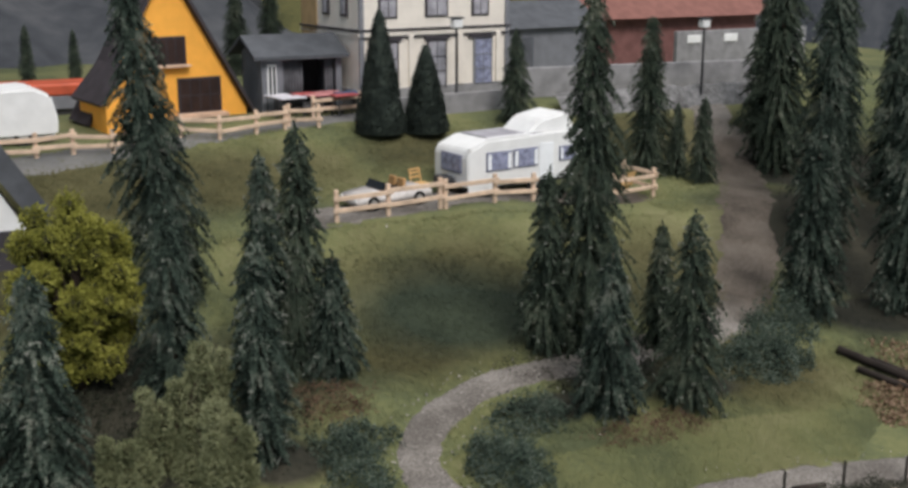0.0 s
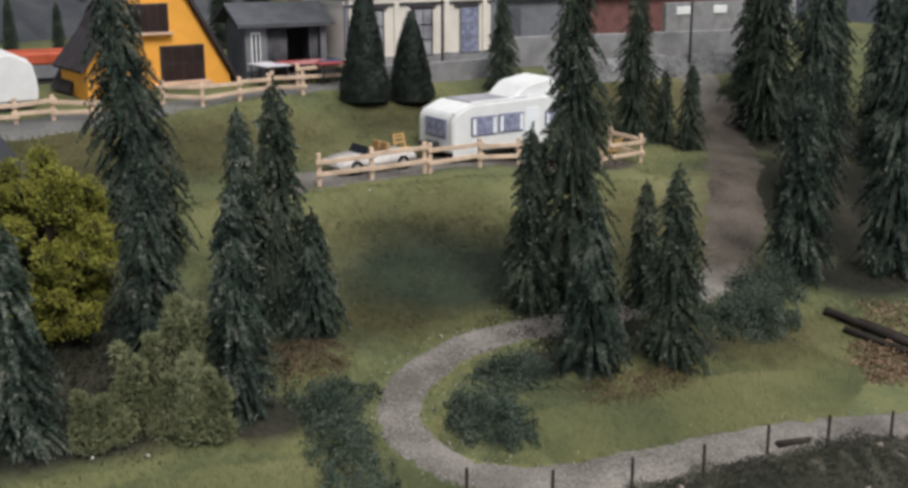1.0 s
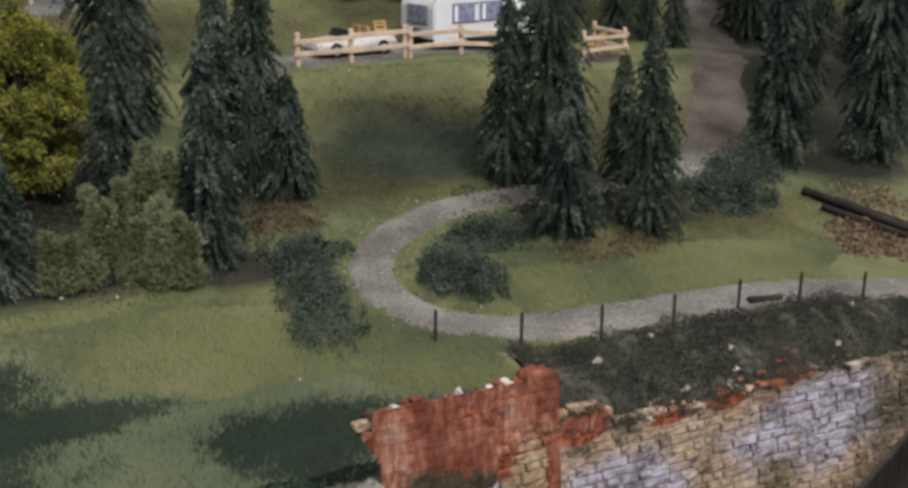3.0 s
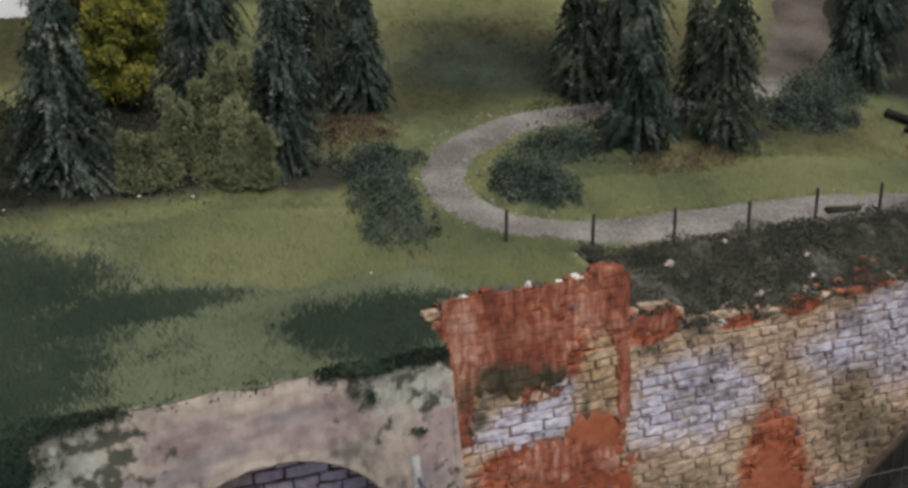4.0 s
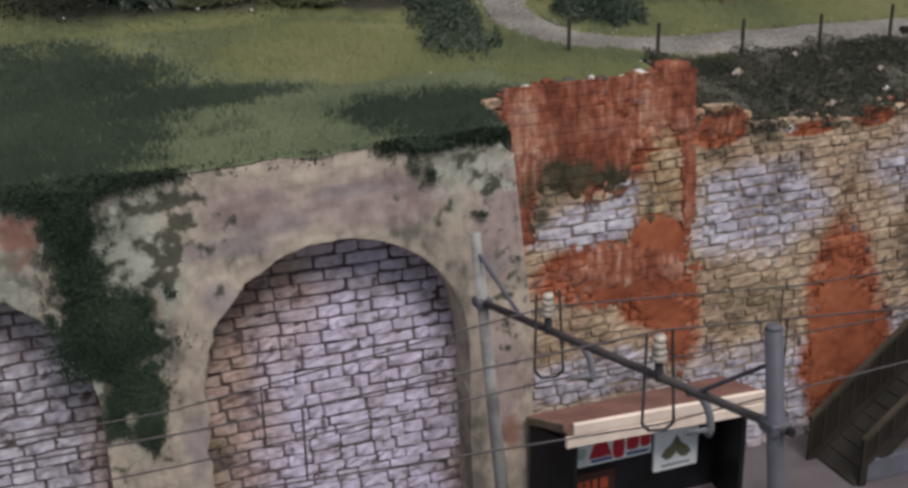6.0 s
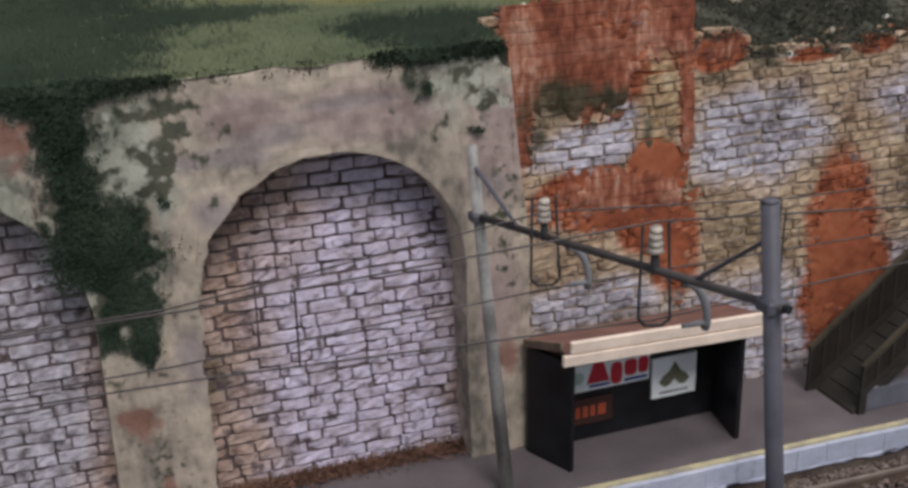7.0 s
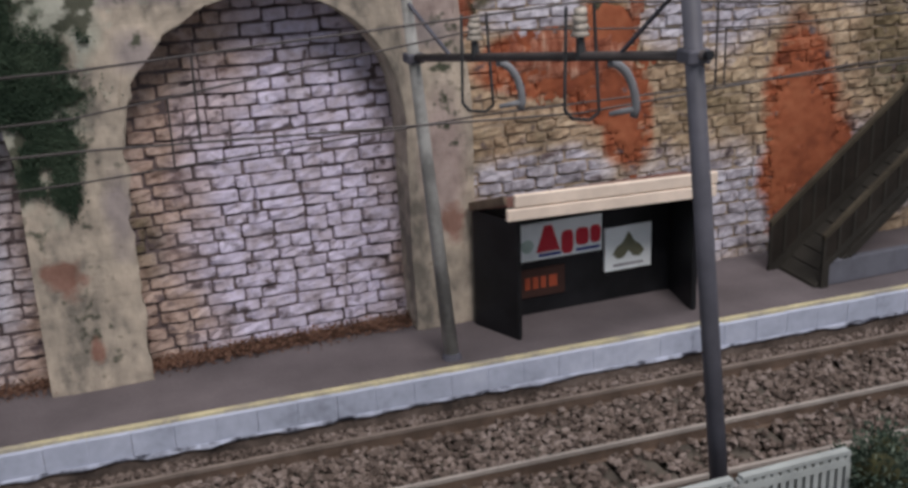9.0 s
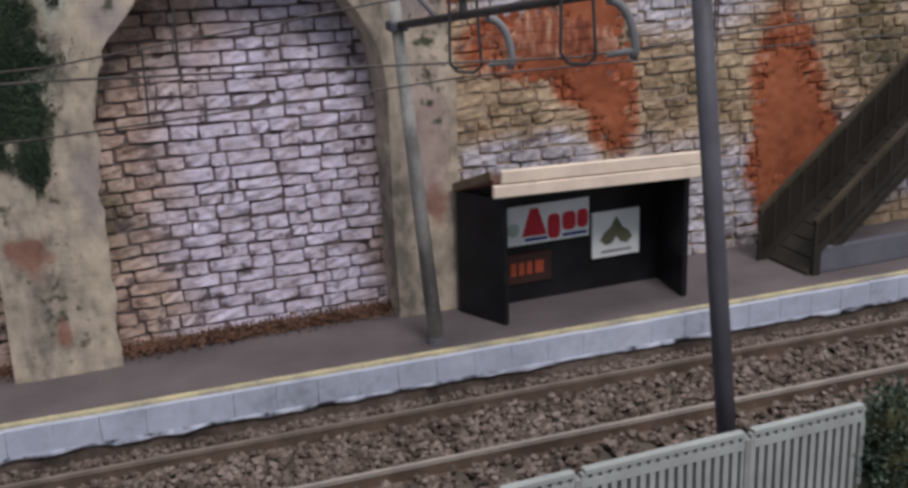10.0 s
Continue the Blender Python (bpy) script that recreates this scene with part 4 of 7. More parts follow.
def spruce(h, rad, mat, seed, label, lean=0.0, taper=0.72, cap=9.0):
    """A model spruce: trunk, and tiers of drooping fronds with gaps between them."""
    r = random.Random(seed)
    ob = thing("spruce", 0, 0, 0, 0, label, "tree", "model conifers")
    part("trunk", rod(B(), (0, 0, -0.15), (lean * h, 0, h * 0.97), 0.05 * rad + 0.07, 0.015, 7), BARK, ob, "thin brown trunk", True)
    items, tips = [], []
    z = 0.035 * h
    while z < h * 0.985:
        t = z / h
        base = min(cap, rad * (1 - t) ** taper) * (0.66 + 0.34 * smooth01(t / 0.28)) + 0.075
        count, phase = int(6 + 6.5 * base), r.uniform(0, 6.28)
        for k in range(count):
            ang = phase + 6.2832 * (k + r.uniform(-0.3, 0.3)) / count
            uneven = 1 + 0.5 * wob(math.cos(ang) * 1.6, math.sin(ang) * 1.6, z * 1.5 + seed * 7, 1.0)
            far = base * uneven * r.uniform(0.62, 1.0)
            out = Vector((math.cos(ang), math.sin(ang), 0))
            side = Vector((-out.y, out.x, 0))
            root = Vector((lean * z, 0, z + r.uniform(-0.10, 0.10)))
            sag = r.uniform(0.5, 1.15)
            steps = max(5, int(far / 0.030))
            for i in range(steps):
                f = (i + r.random()) / steps
                if f < 0.22 and r.random() < 0.6:
                    continue
                p = root + out * far * f + Vector((0, 0, 0.12 * far * f - sag * far * f * f + r.uniform(-0.012, 0.012)))
                wide = (0.05 + 0.10 * math.sin(0.5 + 2.5 * f)) * (0.55 + 0.45 * min(1.0, far))
                for s in (-1, 1):
                    d = out * r.uniform(0.1, 0.8) + side * s * r.uniform(0.5, 1.0) + Vector((0, 0, r.uniform(-1.0, 0.1)))
                    items.append((p, d, wide * r.uniform(0.7, 1.1), r.uniform(0.011, 0.023)))
                if r.random() < 0.9:
                    items.append((p, out * r.uniform(0, 0.4) + side * r.uniform(-0.3, 0.3) + Vector((0, 0, -1)), r.uniform(0.07, 0.20), r.uniform(0.012, 0.026)))
            end = root + out * far + Vector((0, 0, (0.12 - sag) * far))
            items.append((end, out * 0.6 + Vector((0, 0, -0.8)), 0.09, 0.022))
            if r.random() < 0.24:
                tips += [(end + Vector((r.uniform(-0.05, 0.05), r.uniform(-0.05, 0.05), r.uniform(-0.03, 0.05))), out * 0.7 + side * r.uniform(-0.6, 0.6) + Vector((0, 0, r.uniform(-0.8, 0.2))), r.uniform(0.05, 0.09), 0.014) for _ in range(5)]
        z += r.uniform(0.75, 1.25) * (0.085 + 0.085 * min(base, 1.2))
    tip = Vector((lean * h, 0, h * 0.94))
    items += [(tip + Vector((0, 0, 0.03 * k)), Vector((r.uniform(-.5, .5), r.uniform(-.5, .5), 1)), 0.16, 0.024) for k in range(12)]
    tufts("crown", items, mat, "drooping needle fronds in uneven tiers", ob)
    tufts("dusty_tip_growth", tips, DUSTY, "dusty grey branch tips", ob)
    return ob


def hide(ob):
    """Take a pattern tree out again once its copies stand."""
    for o in (*ob.children_recursive, ob):
        bpy.data.objects.remove(o)


SPRUCE_LABEL = "dark blue-green model spruce with drooping flocked branches"
FIR_LABEL = "dark green model fir on the grassy slope"
patterns = {
    "a": spruce(5.0, 0.84, NEEDLE, 1, SPRUCE_LABEL, 0, 0.52), "b": spruce(5.0, 0.98, NEEDLE, 2, SPRUCE_LABEL, 0, 0.52), "c": spruce(5.0, 0.84, NEEDLE_GREEN, 3, FIR_LABEL, 0, 0.5),
    "d": spruce(4.0, 1.10, NEEDLE, 4, SPRUCE_LABEL, 0, 0.55), "e": spruce(9.0, 1.36, NEEDLE_GREEN, 5, "tall dark green model spruce", 0, 0.55), "f": spruce(10.0, 1.75, NEEDLE, 6, "tall blue-green model spruce leaning slightly", -0.115, 0.8, 1.30),
    "g": spruce(9.0, 1.34, NEEDLE, 7, "tall dark blue-green model spruce", 0, 0.5), "h": spruce(5.0, 0.98, NEEDLE_GREEN, 8, FIR_LABEL, 0, 0.55),
}
TREES = [
    ("f", 7.4, 31.95, 10.0), ("b", 5.95, 26.7, 4.9, 1.12), ("a", 7.2, 23.9, 5.0, 1.1), ("a", 8.75, 28.4, 5.4, 1.05), ("c", 9.85, 28.75, 6.0, 1.1), ("d", 10.1, 27.0, 3.2, 1.12), ("h", 9.3, 27.4, 3.0, 1.1), ("b", 2.55, 24.0, 4.7, 1.25),
    ("e", 17.2, 26.2, 9.9, 0.95), ("c", 16.1, 26.5, 5.0, 1.1), ("d", 15.98, 23.25, 4.3, 0.92), ("h", 18.2, 22.95, 5.05, 1.12), ("c", 19.2, 25.6, 3.6, 1.1), ("b", 26.3, 27.3, 6.3, 1.0), ("g", 31.3, 32.1, 9.9, 1.05), ("e", 34.3, 38.2, 9.8, 1.25),
    ("g", 29.7, 26.6, 10.5, 0.95), ("h", 30.0, 37.6, 3.4, 1.2), ("e", 28.4, 39.1, 6.2, 1.3), ("h", 29.3, 38.4, 2.9, 1.2), ("c", 33.5, 29.5, 7.0, 1.2), ("h", 24.45, 43.1, 3.9, 1.2),
    ("c", 7.5, 61.8, 3.0), ("c", 9.8, 62, 2.7), ("e", 18.3, 62.5, 4.8, 1.5), ("e", 22, 68, 5.0, 1.5), ("e", 38.4, 39.0, 8.6, 1.15), ("g", 36.0, 33.6, 7.6, 1.1), ("e", 41.0, 36.5, 8.5, 1.2), ("c", 36.5, 41.5, 6.0, 1.3), ("c", 41.5, 47, 5.0, 1.4), ("h", 39.5, 35, 6.5, 1.3),
]
for k, x, y, h, *more in TREES:
    fat = more[0] if more else 1.0
    base = {"d": 4.0, "e": 9.0, "f": 10.0, "g": 9.0}.get(k, 5.0)
    copy_thing(patterns[k], place(x, y, ground(x, y), (x * 77 + y * 31) % 360 if k != "f" else 0, h / base) @ Matrix.Diagonal((fat, fat, 1, 1)))
for ob in patterns.values():
    hide(ob)


def leafy(name, x, y, lumps, mat, label, leaf, count, seed, category="tree", trunk=True):
    """A broad plant: lumps are (dx, dy, z, radius); leaves sit in and on them."""
    r = random.Random(seed)
    z0 = ground(x, y)
    ob = thing(name, x, y, z0, 0, label, category)
    if trunk:
        bm = rod(B(), (0, 0, -0.1), (0, 0, max(l[2] for l in lumps) * 0.6), 0.12, 0.05, 7)
        for dx, dy, z, rad in lumps:
            rod(bm, (0, 0, z * 0.3), (dx * 0.8, dy * 0.8, z), 0.05, 0.015, 5)
        part("trunk", bm, BARK, ob, "thin branching trunk", True)
    items = []
    total = sum(l[3] ** 2 for l in lumps)
    for dx, dy, z, rad in lumps:
        for _ in range(int(count * rad * rad / total)):
            v = Vector((r.gauss(0, 1), r.gauss(0, 1), r.gauss(0, 1))).normalized()
            depth = r.uniform(0.45, 1.15) * (1 + 0.34 * wob(v.x * 2 + dx, v.y * 2 + dy, v.z * 2 + z, 1.3))
            p = Vector((dx, dy, z)) + v * rad * depth
            if p.z > 0.02:
                items.append((p, v * 0.6 + Vector((r.uniform(-0.6, 0.6), r.uniform(-0.6, 0.6), r.uniform(-0.2, 1.2))), leaf * r.uniform(0.6, 1.3), leaf * r.uniform(0.18, 0.32)))
    tufts("crown", items, mat, "", ob)
    # added dark lumps that make the gaps in the foliage read as shaded
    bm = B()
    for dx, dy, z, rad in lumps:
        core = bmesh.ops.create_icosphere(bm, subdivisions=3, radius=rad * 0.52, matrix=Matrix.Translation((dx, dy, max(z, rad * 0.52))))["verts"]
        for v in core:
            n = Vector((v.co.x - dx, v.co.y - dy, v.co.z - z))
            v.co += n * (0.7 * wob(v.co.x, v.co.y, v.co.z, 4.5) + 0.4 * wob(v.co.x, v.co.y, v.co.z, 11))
    part("inner_growth", bm, SHADE_CORE, ob, "dark cores added as shade in the gaps between leaves", True)
    return ob


def lumps_in(n, rx, ry, rz, zc, size, seed):
    """Clumps of foliage filling an egg shape unevenly."""
    r = random.Random(seed)
    out = []
    while len(out) < n:
        v = Vector((r.uniform(-1, 1), r.uniform(-1, 1), r.uniform(-1, 1)))
        if 0.45 < v.length < 1:
            out.append((v.x * rx, v.y * ry, zc + v.z * rz, size * r.uniform(0.7, 1.35)))
    return out


def plumes(n, rx, ry, h, size, seed):
    """Upright plumes of uneven height, each a short stack of clumps."""
    r = random.Random(seed)
    out = []
    for _ in range(n):
        x, y, top = r.uniform(-rx, rx), r.uniform(-ry, ry), h * r.uniform(0.45, 1.0)
        z = size * 0.8
        while z < top:
            rad = size * (1.15 - 0.6 * z / top) * r.uniform(0.8, 1.2)
            out.append((x + r.uniform(-0.08, 0.08), y + r.uniform(-0.08, 0.08), z, rad))
            z += rad * 1.25
    return out


leafy("broadleaf_tree", 4.0, 27.6, lumps_in(110, 1.4, 1.05, 2.25, 2.5, 0.27, 61), LEAF_YELLOW, "bright yellow-green foam-foliage model tree", 0.10, 44000, 11)
leafy("shrub", 5.35, 24.0, plumes(9, 0.75, 0.4, 2.3, 0.34, 62), LEAF_OLIVE, "pale olive shrub under the spruces", 0.07, 26000, 12, "shrub")
leafy("shrub", 6.3, 24.3, plumes(9, 0.65, 0.4, 2.9, 0.33, 64), LEAF_OLIVE, "tall pale olive shrub beside a spruce", 0.07, 28000, 13, "shrub")
leafy("shrub", 5.95, 23.2, plumes(6, 0.6, 0.35, 1.8, 0.30, 63), LEAF_OLIVE, "pale olive shrub at the edge of the meadow", 0.07, 20000, 14, "shrub")
leafy("shrub", 4.2, 23.4, plumes(5, 0.6, 0.3, 1.35, 0.27, 65), LEAF_OLIVE, "low olive shrub at the edge of the meadow", 0.07, 10000, 15, "shrub")
def clipped_conifer(x, y, h, w, seed):
    """A trimmed cone: a lumpy body of revolution under short upright sprays."""
    r = random.Random(seed)
    ob = thing("clipped_conifer", x, y, ground(x, y), 0, "clipped cone-shaped dark green conifer", "tree")
    part("trunk", rod(B(), (0, 0, -0.1), (0, 0, h * 0.8), 0.08, 0.03, 7), BARK, ob, "thin brown trunk", True)

    def shell(t, a):
        return (w * (1 - t) ** 0.8 * (0.92 + 0.08 * smooth01(t / 0.10)) + 0.07) * (1 + 0.10 * wob(math.cos(a) * 1.5, math.sin(a) * 1.5, t * 6 + seed, 1.0))
    rows, cols = 22, 20
    verts = [(shell(j / rows, 6.2832 * i / cols) * 0.93 * math.cos(6.2832 * i / cols), shell(j / rows, 6.2832 * i / cols) * 0.93 * math.sin(6.2832 * i / cols), h * (0.02 + 0.96 * j / rows)) for j in range(rows + 1) for i in range(cols)]
    faces = [(j * cols + i, j * cols + (i + 1) % cols, (j + 1) * cols + (i + 1) % cols, (j + 1) * cols + i) for j in range(rows) for i in range(cols)]
    sheet("foliage_body", verts, faces, CLIPPED, "", "", "", parent=ob)
    items = []
    for _ in range(7000):
        t, a = 1 - math.sqrt(r.random()), r.uniform(0, 6.2832)
        out = Vector((math.cos(a), math.sin(a), 0))
        items.append((out * shell(t, a) * r.uniform(0.86, 1.0) + Vector((0, 0, h * (0.02 + 0.96 * t))), out * r.uniform(0.3, 1) + Vector((r.uniform(-.5, .5), r.uniform(-.5, .5), r.uniform(0.2, 1.0))), r.uniform(0.06, 0.12), r.uniform(0.014, 0.024)))
    tufts("crown", items, CLIPPED, "short trimmed needle sprays", ob)


clipped_conifer(17.95, 42.2, 4.9, 0.95, 50)
clipped_conifer(19.9, 42.2, 3.55, 0.88, 36)


def ground_cover(name, count, where, mat, label, size, lift, seed, category="bush"):
    """Low foliage in one mesh; where(r) gives a place and a height, or nothing."""
    r = random.Random(seed)
    items = []
    for _ in range(count):
        p = where(r)
        if p:
            x, y, hgt = p
            z = (ground(x, y) if y > 18.5 or x < 11.5 else bank_z(x, y) + 0.02) + r.uniform(0.0, 1.0) * hgt
            items.append((Vector((x, y, z - 0.03)), Vector((r.uniform(-1, 1), r.uniform(-1, 1), r.uniform(-0.2, 1))), size * r.uniform(0.6, 1.3), size * r.uniform(0.22, 0.4)))
    return tufts(name, items, mat, label, None, "stuff", category)


def patch(cx, cy, rx, ry, rise, seed, turn=0.0):
    c, s = math.cos(radians(turn)), math.sin(radians(turn))

    def where(r):
        u, v = r.uniform(-1.25, 1.25), r.uniform(-1.25, 1.25)
        f = 1 - math.hypot(u, v) + 0.45 * wob(u * 2, v * 2, seed, 1.2) + 0.25 * wob(u * 2, v * 2, seed + 3, 4) + r.gauss(0, 0.09)
        if f < 0:
            return None
        x, y = cx + rx * u * c - ry * v * s, cy + rx * u * s + ry * v * c
        mound = 0.25 + 0.75 * smooth01(0.62 + 1.1 * wob(x, y, seed, 2.2) + 0.5 * wob(x, y, seed + 5, 5.5))
        return x, y, rise * min(1, f * 2.2) * mound * 1.35
    return where


ground_cover("bush", 17000, patch(8.85, 21.8, 0.8, 2.3, 0.6, 1, -10), LEAF_DARK, "low dark green bush beside the path", 0.065, 0, 21)
ground_cover("bush", 6000, patch(9.5, 23.9, 1.0, 0.75, 0.35, 2), LEAF_DARK, "low dark green bush at the bend of the path", 0.07, 0, 22)
ground_cover("bush", 17000, patch(12.4, 21.9, 0.95, 1.2, 0.7, 3, -15), LEAF_DARK, "low dark green bush inside the bend of the path", 0.065, 0, 23)
ground_cover("bush", 7000, patch(13.9, 23.6, 1.1, 0.7, 0.5, 4), LEAF_DARK, "dark green undergrowth beside the path", 0.07, 0, 24)
ground_cover("bush", 15000, patch(22.3, 24.7, 1.7, 1.1, 0.95, 5, 20), LEAF_DARK, "rounded dark green bush beside the upper path", 0.08, 0, 25)
ground_cover("bush", 6000, patch(24.6, 26.6, 1.2, 0.9, 1.0, 6), LEAF_DARK, "dark green bush under the firs", 0.09, 0, 26)
# low growth whose dark colour also paints the shade below the crowns
ground_cover("undergrowth", 26000, patch(4.9, 26.3, 4.4, 3.4, 0.28, 14, 6), SHADED_UNDER_LEAF, "moss and needle litter under the spruces, darkened as shade", 0.07, 0, 37, "undergrowth")
ground_cover("undergrowth", 12000, patch(1.2, 26.0, 2.0, 2.6, 0.7, 15), SHADED_UNDER_LEAF, "low growth at the foot of the spruces, darkened as shade", 0.08, 0, 38, "undergrowth")
ground_cover("undergrowth", 9000, patch(17.2, 25.6, 2.6, 2.0, 0.2, 16), SHADED_UNDER_LEAF, "needle litter under the firs, darkened as shade", 0.07, 0, 39, "undergrowth")
ground_cover("fallen_leaves", 5200, patch(16.7, 22.2, 1.9, 0.75, 0.24, 7, 4), LEAF_RUST, "rust-brown fallen leaves under the firs", 0.06, 0, 27, "leaves")
ground_cover("fallen_leaves", 4200, patch(9.5, 25.7, 1.1, 0.9, 0.24, 8), LEAF_RUST, "rust-brown fallen leaves under the spruces", 0.06, 0, 28, "leaves")
ground_cover("fallen_leaves", 6500, patch(25.4, 22.0, 1.75, 1.3, 0.2, 9, 6), CHIPS, "tan leaves and wood chips beside the logs", 0.10, 0, 29, "leaves")
ground_cover("fallen_leaves", 1500, patch(27.4, 23.9, 1.2, 1.2, 0.15, 12, 0), CHIPS, "tan leaves and chips behind the felled trunks", 0.12, 0, 36, "leaves")
ground_cover("undergrowth", 60000, lambda r: (lambda x, y: (x, y, 0.10 + 0.5 * max(0, wob(x, y, 8, 1.1))) if wob(x, y, 3, 1.3) + 0.5 * wob(x, y, 4, 4) > -0.45 + r.gauss(0, 0.22) else None)(r.uniform(11.6, 27), 16.5 + 2.0 * r.random()), SCRUB_LEAF, "dark scrub over the top of the stone wall", 0.055, 0, 30, "scrub")

ground_cover("undergrowth", 15000, lambda r: (lambda x: (x, 16.52 + 0.3 * r.random(), 0.14) if r.random() < (1.0 if 12.85 < x + 0.15 * wob(x, 1, 3, 4) < 13.7 else 0.10) else None)(r.uniform(11.9, 27)), SCRUB_LEAF, "dark scrub hanging over the edge of the stone wall", 0.055, 0, 35, "scrub")


def meadow(name, count, wanted, mat, label, seed, near=15.5, far=22.0):
    """Upright fibres of static grass, thinner towards the back."""
    r = random.Random(seed)
    verts, faces = [], []
    for _ in range(count):
        y = near + (far - near) * r.random() ** 1.25
        x = r.uniform(-4, 14 + (y - 15) * 1.5)
        if dark_zone(x, y) not in wanted or in_path(x, y) or shaded_litter_zone(x, y) and r.random() < 0.93 or (x > 7.5 and y < 16.85) or (x > 11.3 and y < 18.4) or (34.2 < y < 37.3 and 11.5 < x < 26):
            continue
        if y < 15.75 and r.random() < 0.2 + 0.8 * wob(x, y, 3, 1.5):
            continue
        z, a, k = turf(x, y) - 0.015, r.uniform(-1.1, 1.1), len(verts)
        w, h = 0.010 + 0.0005 * y, r.uniform(0.06, 0.14)
        lean = r.uniform(0.09, 0.2)
        tx, ty = -math.sin(a) * lean, math.cos(a) * lean
        verts += [(x - w * math.cos(a), y - w * math.sin(a), z), (x + w * math.cos(a), y + w * math.sin(a), z), (x + tx, y + ty, z + h)]
        faces.append((k, k + 1, k + 2))
    return sheet(name, verts, faces, mat, label, "grass", "stuff", smooth=False)


meadow("grass", 150000, (0, 3), BLADE, "short olive-green static grass on the slope", 31)
meadow("grass", 130000, (1,), BLADE_MID, "mid-green static grass between pale and dark patches", 33)
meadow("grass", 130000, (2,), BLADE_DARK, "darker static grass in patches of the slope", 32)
meadow("grass", 150000, (0, 1, 2, 3), GRASS, "thin olive and green static grass on the upper slope", 34, 22.0, 43.5)


def fringe(name, count, want_dark, mat, label, seed):
    """Turf that hangs unevenly over the top of the plaster wall."""
    r = random.Random(seed)
    items = []
    for _ in range(count):
        x = r.uniform(-6, 7.5)
        shade = dark_zone(x, 15.8)
        if (2 if shade == 2 else 0) != want_dark:
            continue
        reach = 0.20 * max(0.0, wob(x, 2, 5, 1.6) + 0.5 * wob(x, 3, 5, 5)) + (0.10 if want_dark else 0.0)
        z = wall_top(x) + 0.06 - (0.06 + reach) * r.random() ** 1.3
        items.append((Vector((x, 15.44 + 0.10 * r.random() + 0.5 * max(0.0, z - wall_top(x)), z)), Vector((r.uniform(-0.5, 0.5), r.uniform(-0.5, 0.1), r.uniform(-0.5, 1.0))), r.uniform(0.05, 0.10), r.uniform(0.010, 0.018)))
    return tufts(name, items, mat, label, None, "stuff", "grass")


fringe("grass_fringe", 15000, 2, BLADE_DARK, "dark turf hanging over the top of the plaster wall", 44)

IVY_MASSES = ((0.45, 7.4, 1.0, 0.28), (0.56, 6.75, 0.34, 0.7), (0.66, 5.9, 0.36, 0.55), (0.85, 5.15, 0.6, 0.6), (1.05, 4.75, 0.58, 0.5), (1.25, 4.15, 0.34, 0.6), (1.38, 3.4, 0.16, 0.4), (0.92, 3.75, 0.14, 0.4), (1.8, 5.5, 0.2, 0.25), (6.3, 7.36, 0.9, 0.22), (6.1, 7.0, 0.28, 0.35), (7.05, 6.1, 0.3, 0.08))


def ivy_at(r):
    """Ivy and moss that hang over the arcade wall in ragged masses."""
    cx, cz, rx, rz = IVY_MASSES[r.choice((0, 0, 1, 1, 2, 3, 3, 3, 4, 4, 4, 5, 5, 6, 7, 8, 9, 9, 10, 11))]
    x, z = cx + rx * r.gauss(0, 0.62), cz + rz * r.gauss(0, 0.62)
    e = math.hypot((x - cx) / rx, (z - cz) / rz)
    thin = cx > 6.2 or cx > 1.7
    if z > 7.55 or 0.55 * wob(x, z, 4, 1.6) + 0.55 * wob(x, z, 6, 5) < (0.2 if thin else -0.22) + 0.42 * (e - 0.6) + r.gauss(0, 0.13):
        return None
    return Vector((x, 15.46 - 0.10 * r.random() * max(0.15, 1.1 - e), z))


def ivy(name, count, mat, label, seed, size):
    r = random.Random(seed)
    items = []
    for _ in range(count):
        p = ivy_at(r)
        if p:
            items.append((p, Vector((r.uniform(-1, 1), r.uniform(-0.9, 0.1), r.uniform(-1, 0.6))), size * r.uniform(0.6, 1.3), size * 0.35))
    return tufts(name, items, mat, label, None, "stuff", "ivy")


ivy("ivy", 66000, IVY_LEAF, "dark green ivy and moss hanging over the plaster wall", 41, 0.045)

def pebble_at(r):
    p = PATH[r.randrange(len(PATH) - 40)]
    x, y = p.x + r.gauss(0, 0.55), p.y + r.gauss(0, 0.55)
    return x, y, ground(x, y) + 0.03


stones("pebbles", 900, pebble_at, 0.028, GRAVEL_PALE, "pale pebbles scattered along the gravel path", "pebbles", seed=12)

flecks = ((1.79, 24.53), (3.83, 22.98), (4.89, 22.73), (7.35, 18.76), (15.22, 22.42), (1.22, 23.05), (2.93, 23.31), (14.58, 33.91))
stones("flecks", 8, lambda r, it=iter(flecks): (lambda p: (p[0], p[1], ground(*p) + 0.07))(next(it)), 0.05, CRUMB, "pale flecks of dust on the grass", "flecks", seed=14)

# ---- station shelter ----
shelter = thing("platform_shelter", 0, 0, 0.0, 0, "black open waiting shelter with a cream-edged sloping roof", "shelter")
part("back_wall", box(B(), (9.75, 15.26, 1.05), (3.9, 0.07, 2.1)), BLACK, shelter, "black back wall")


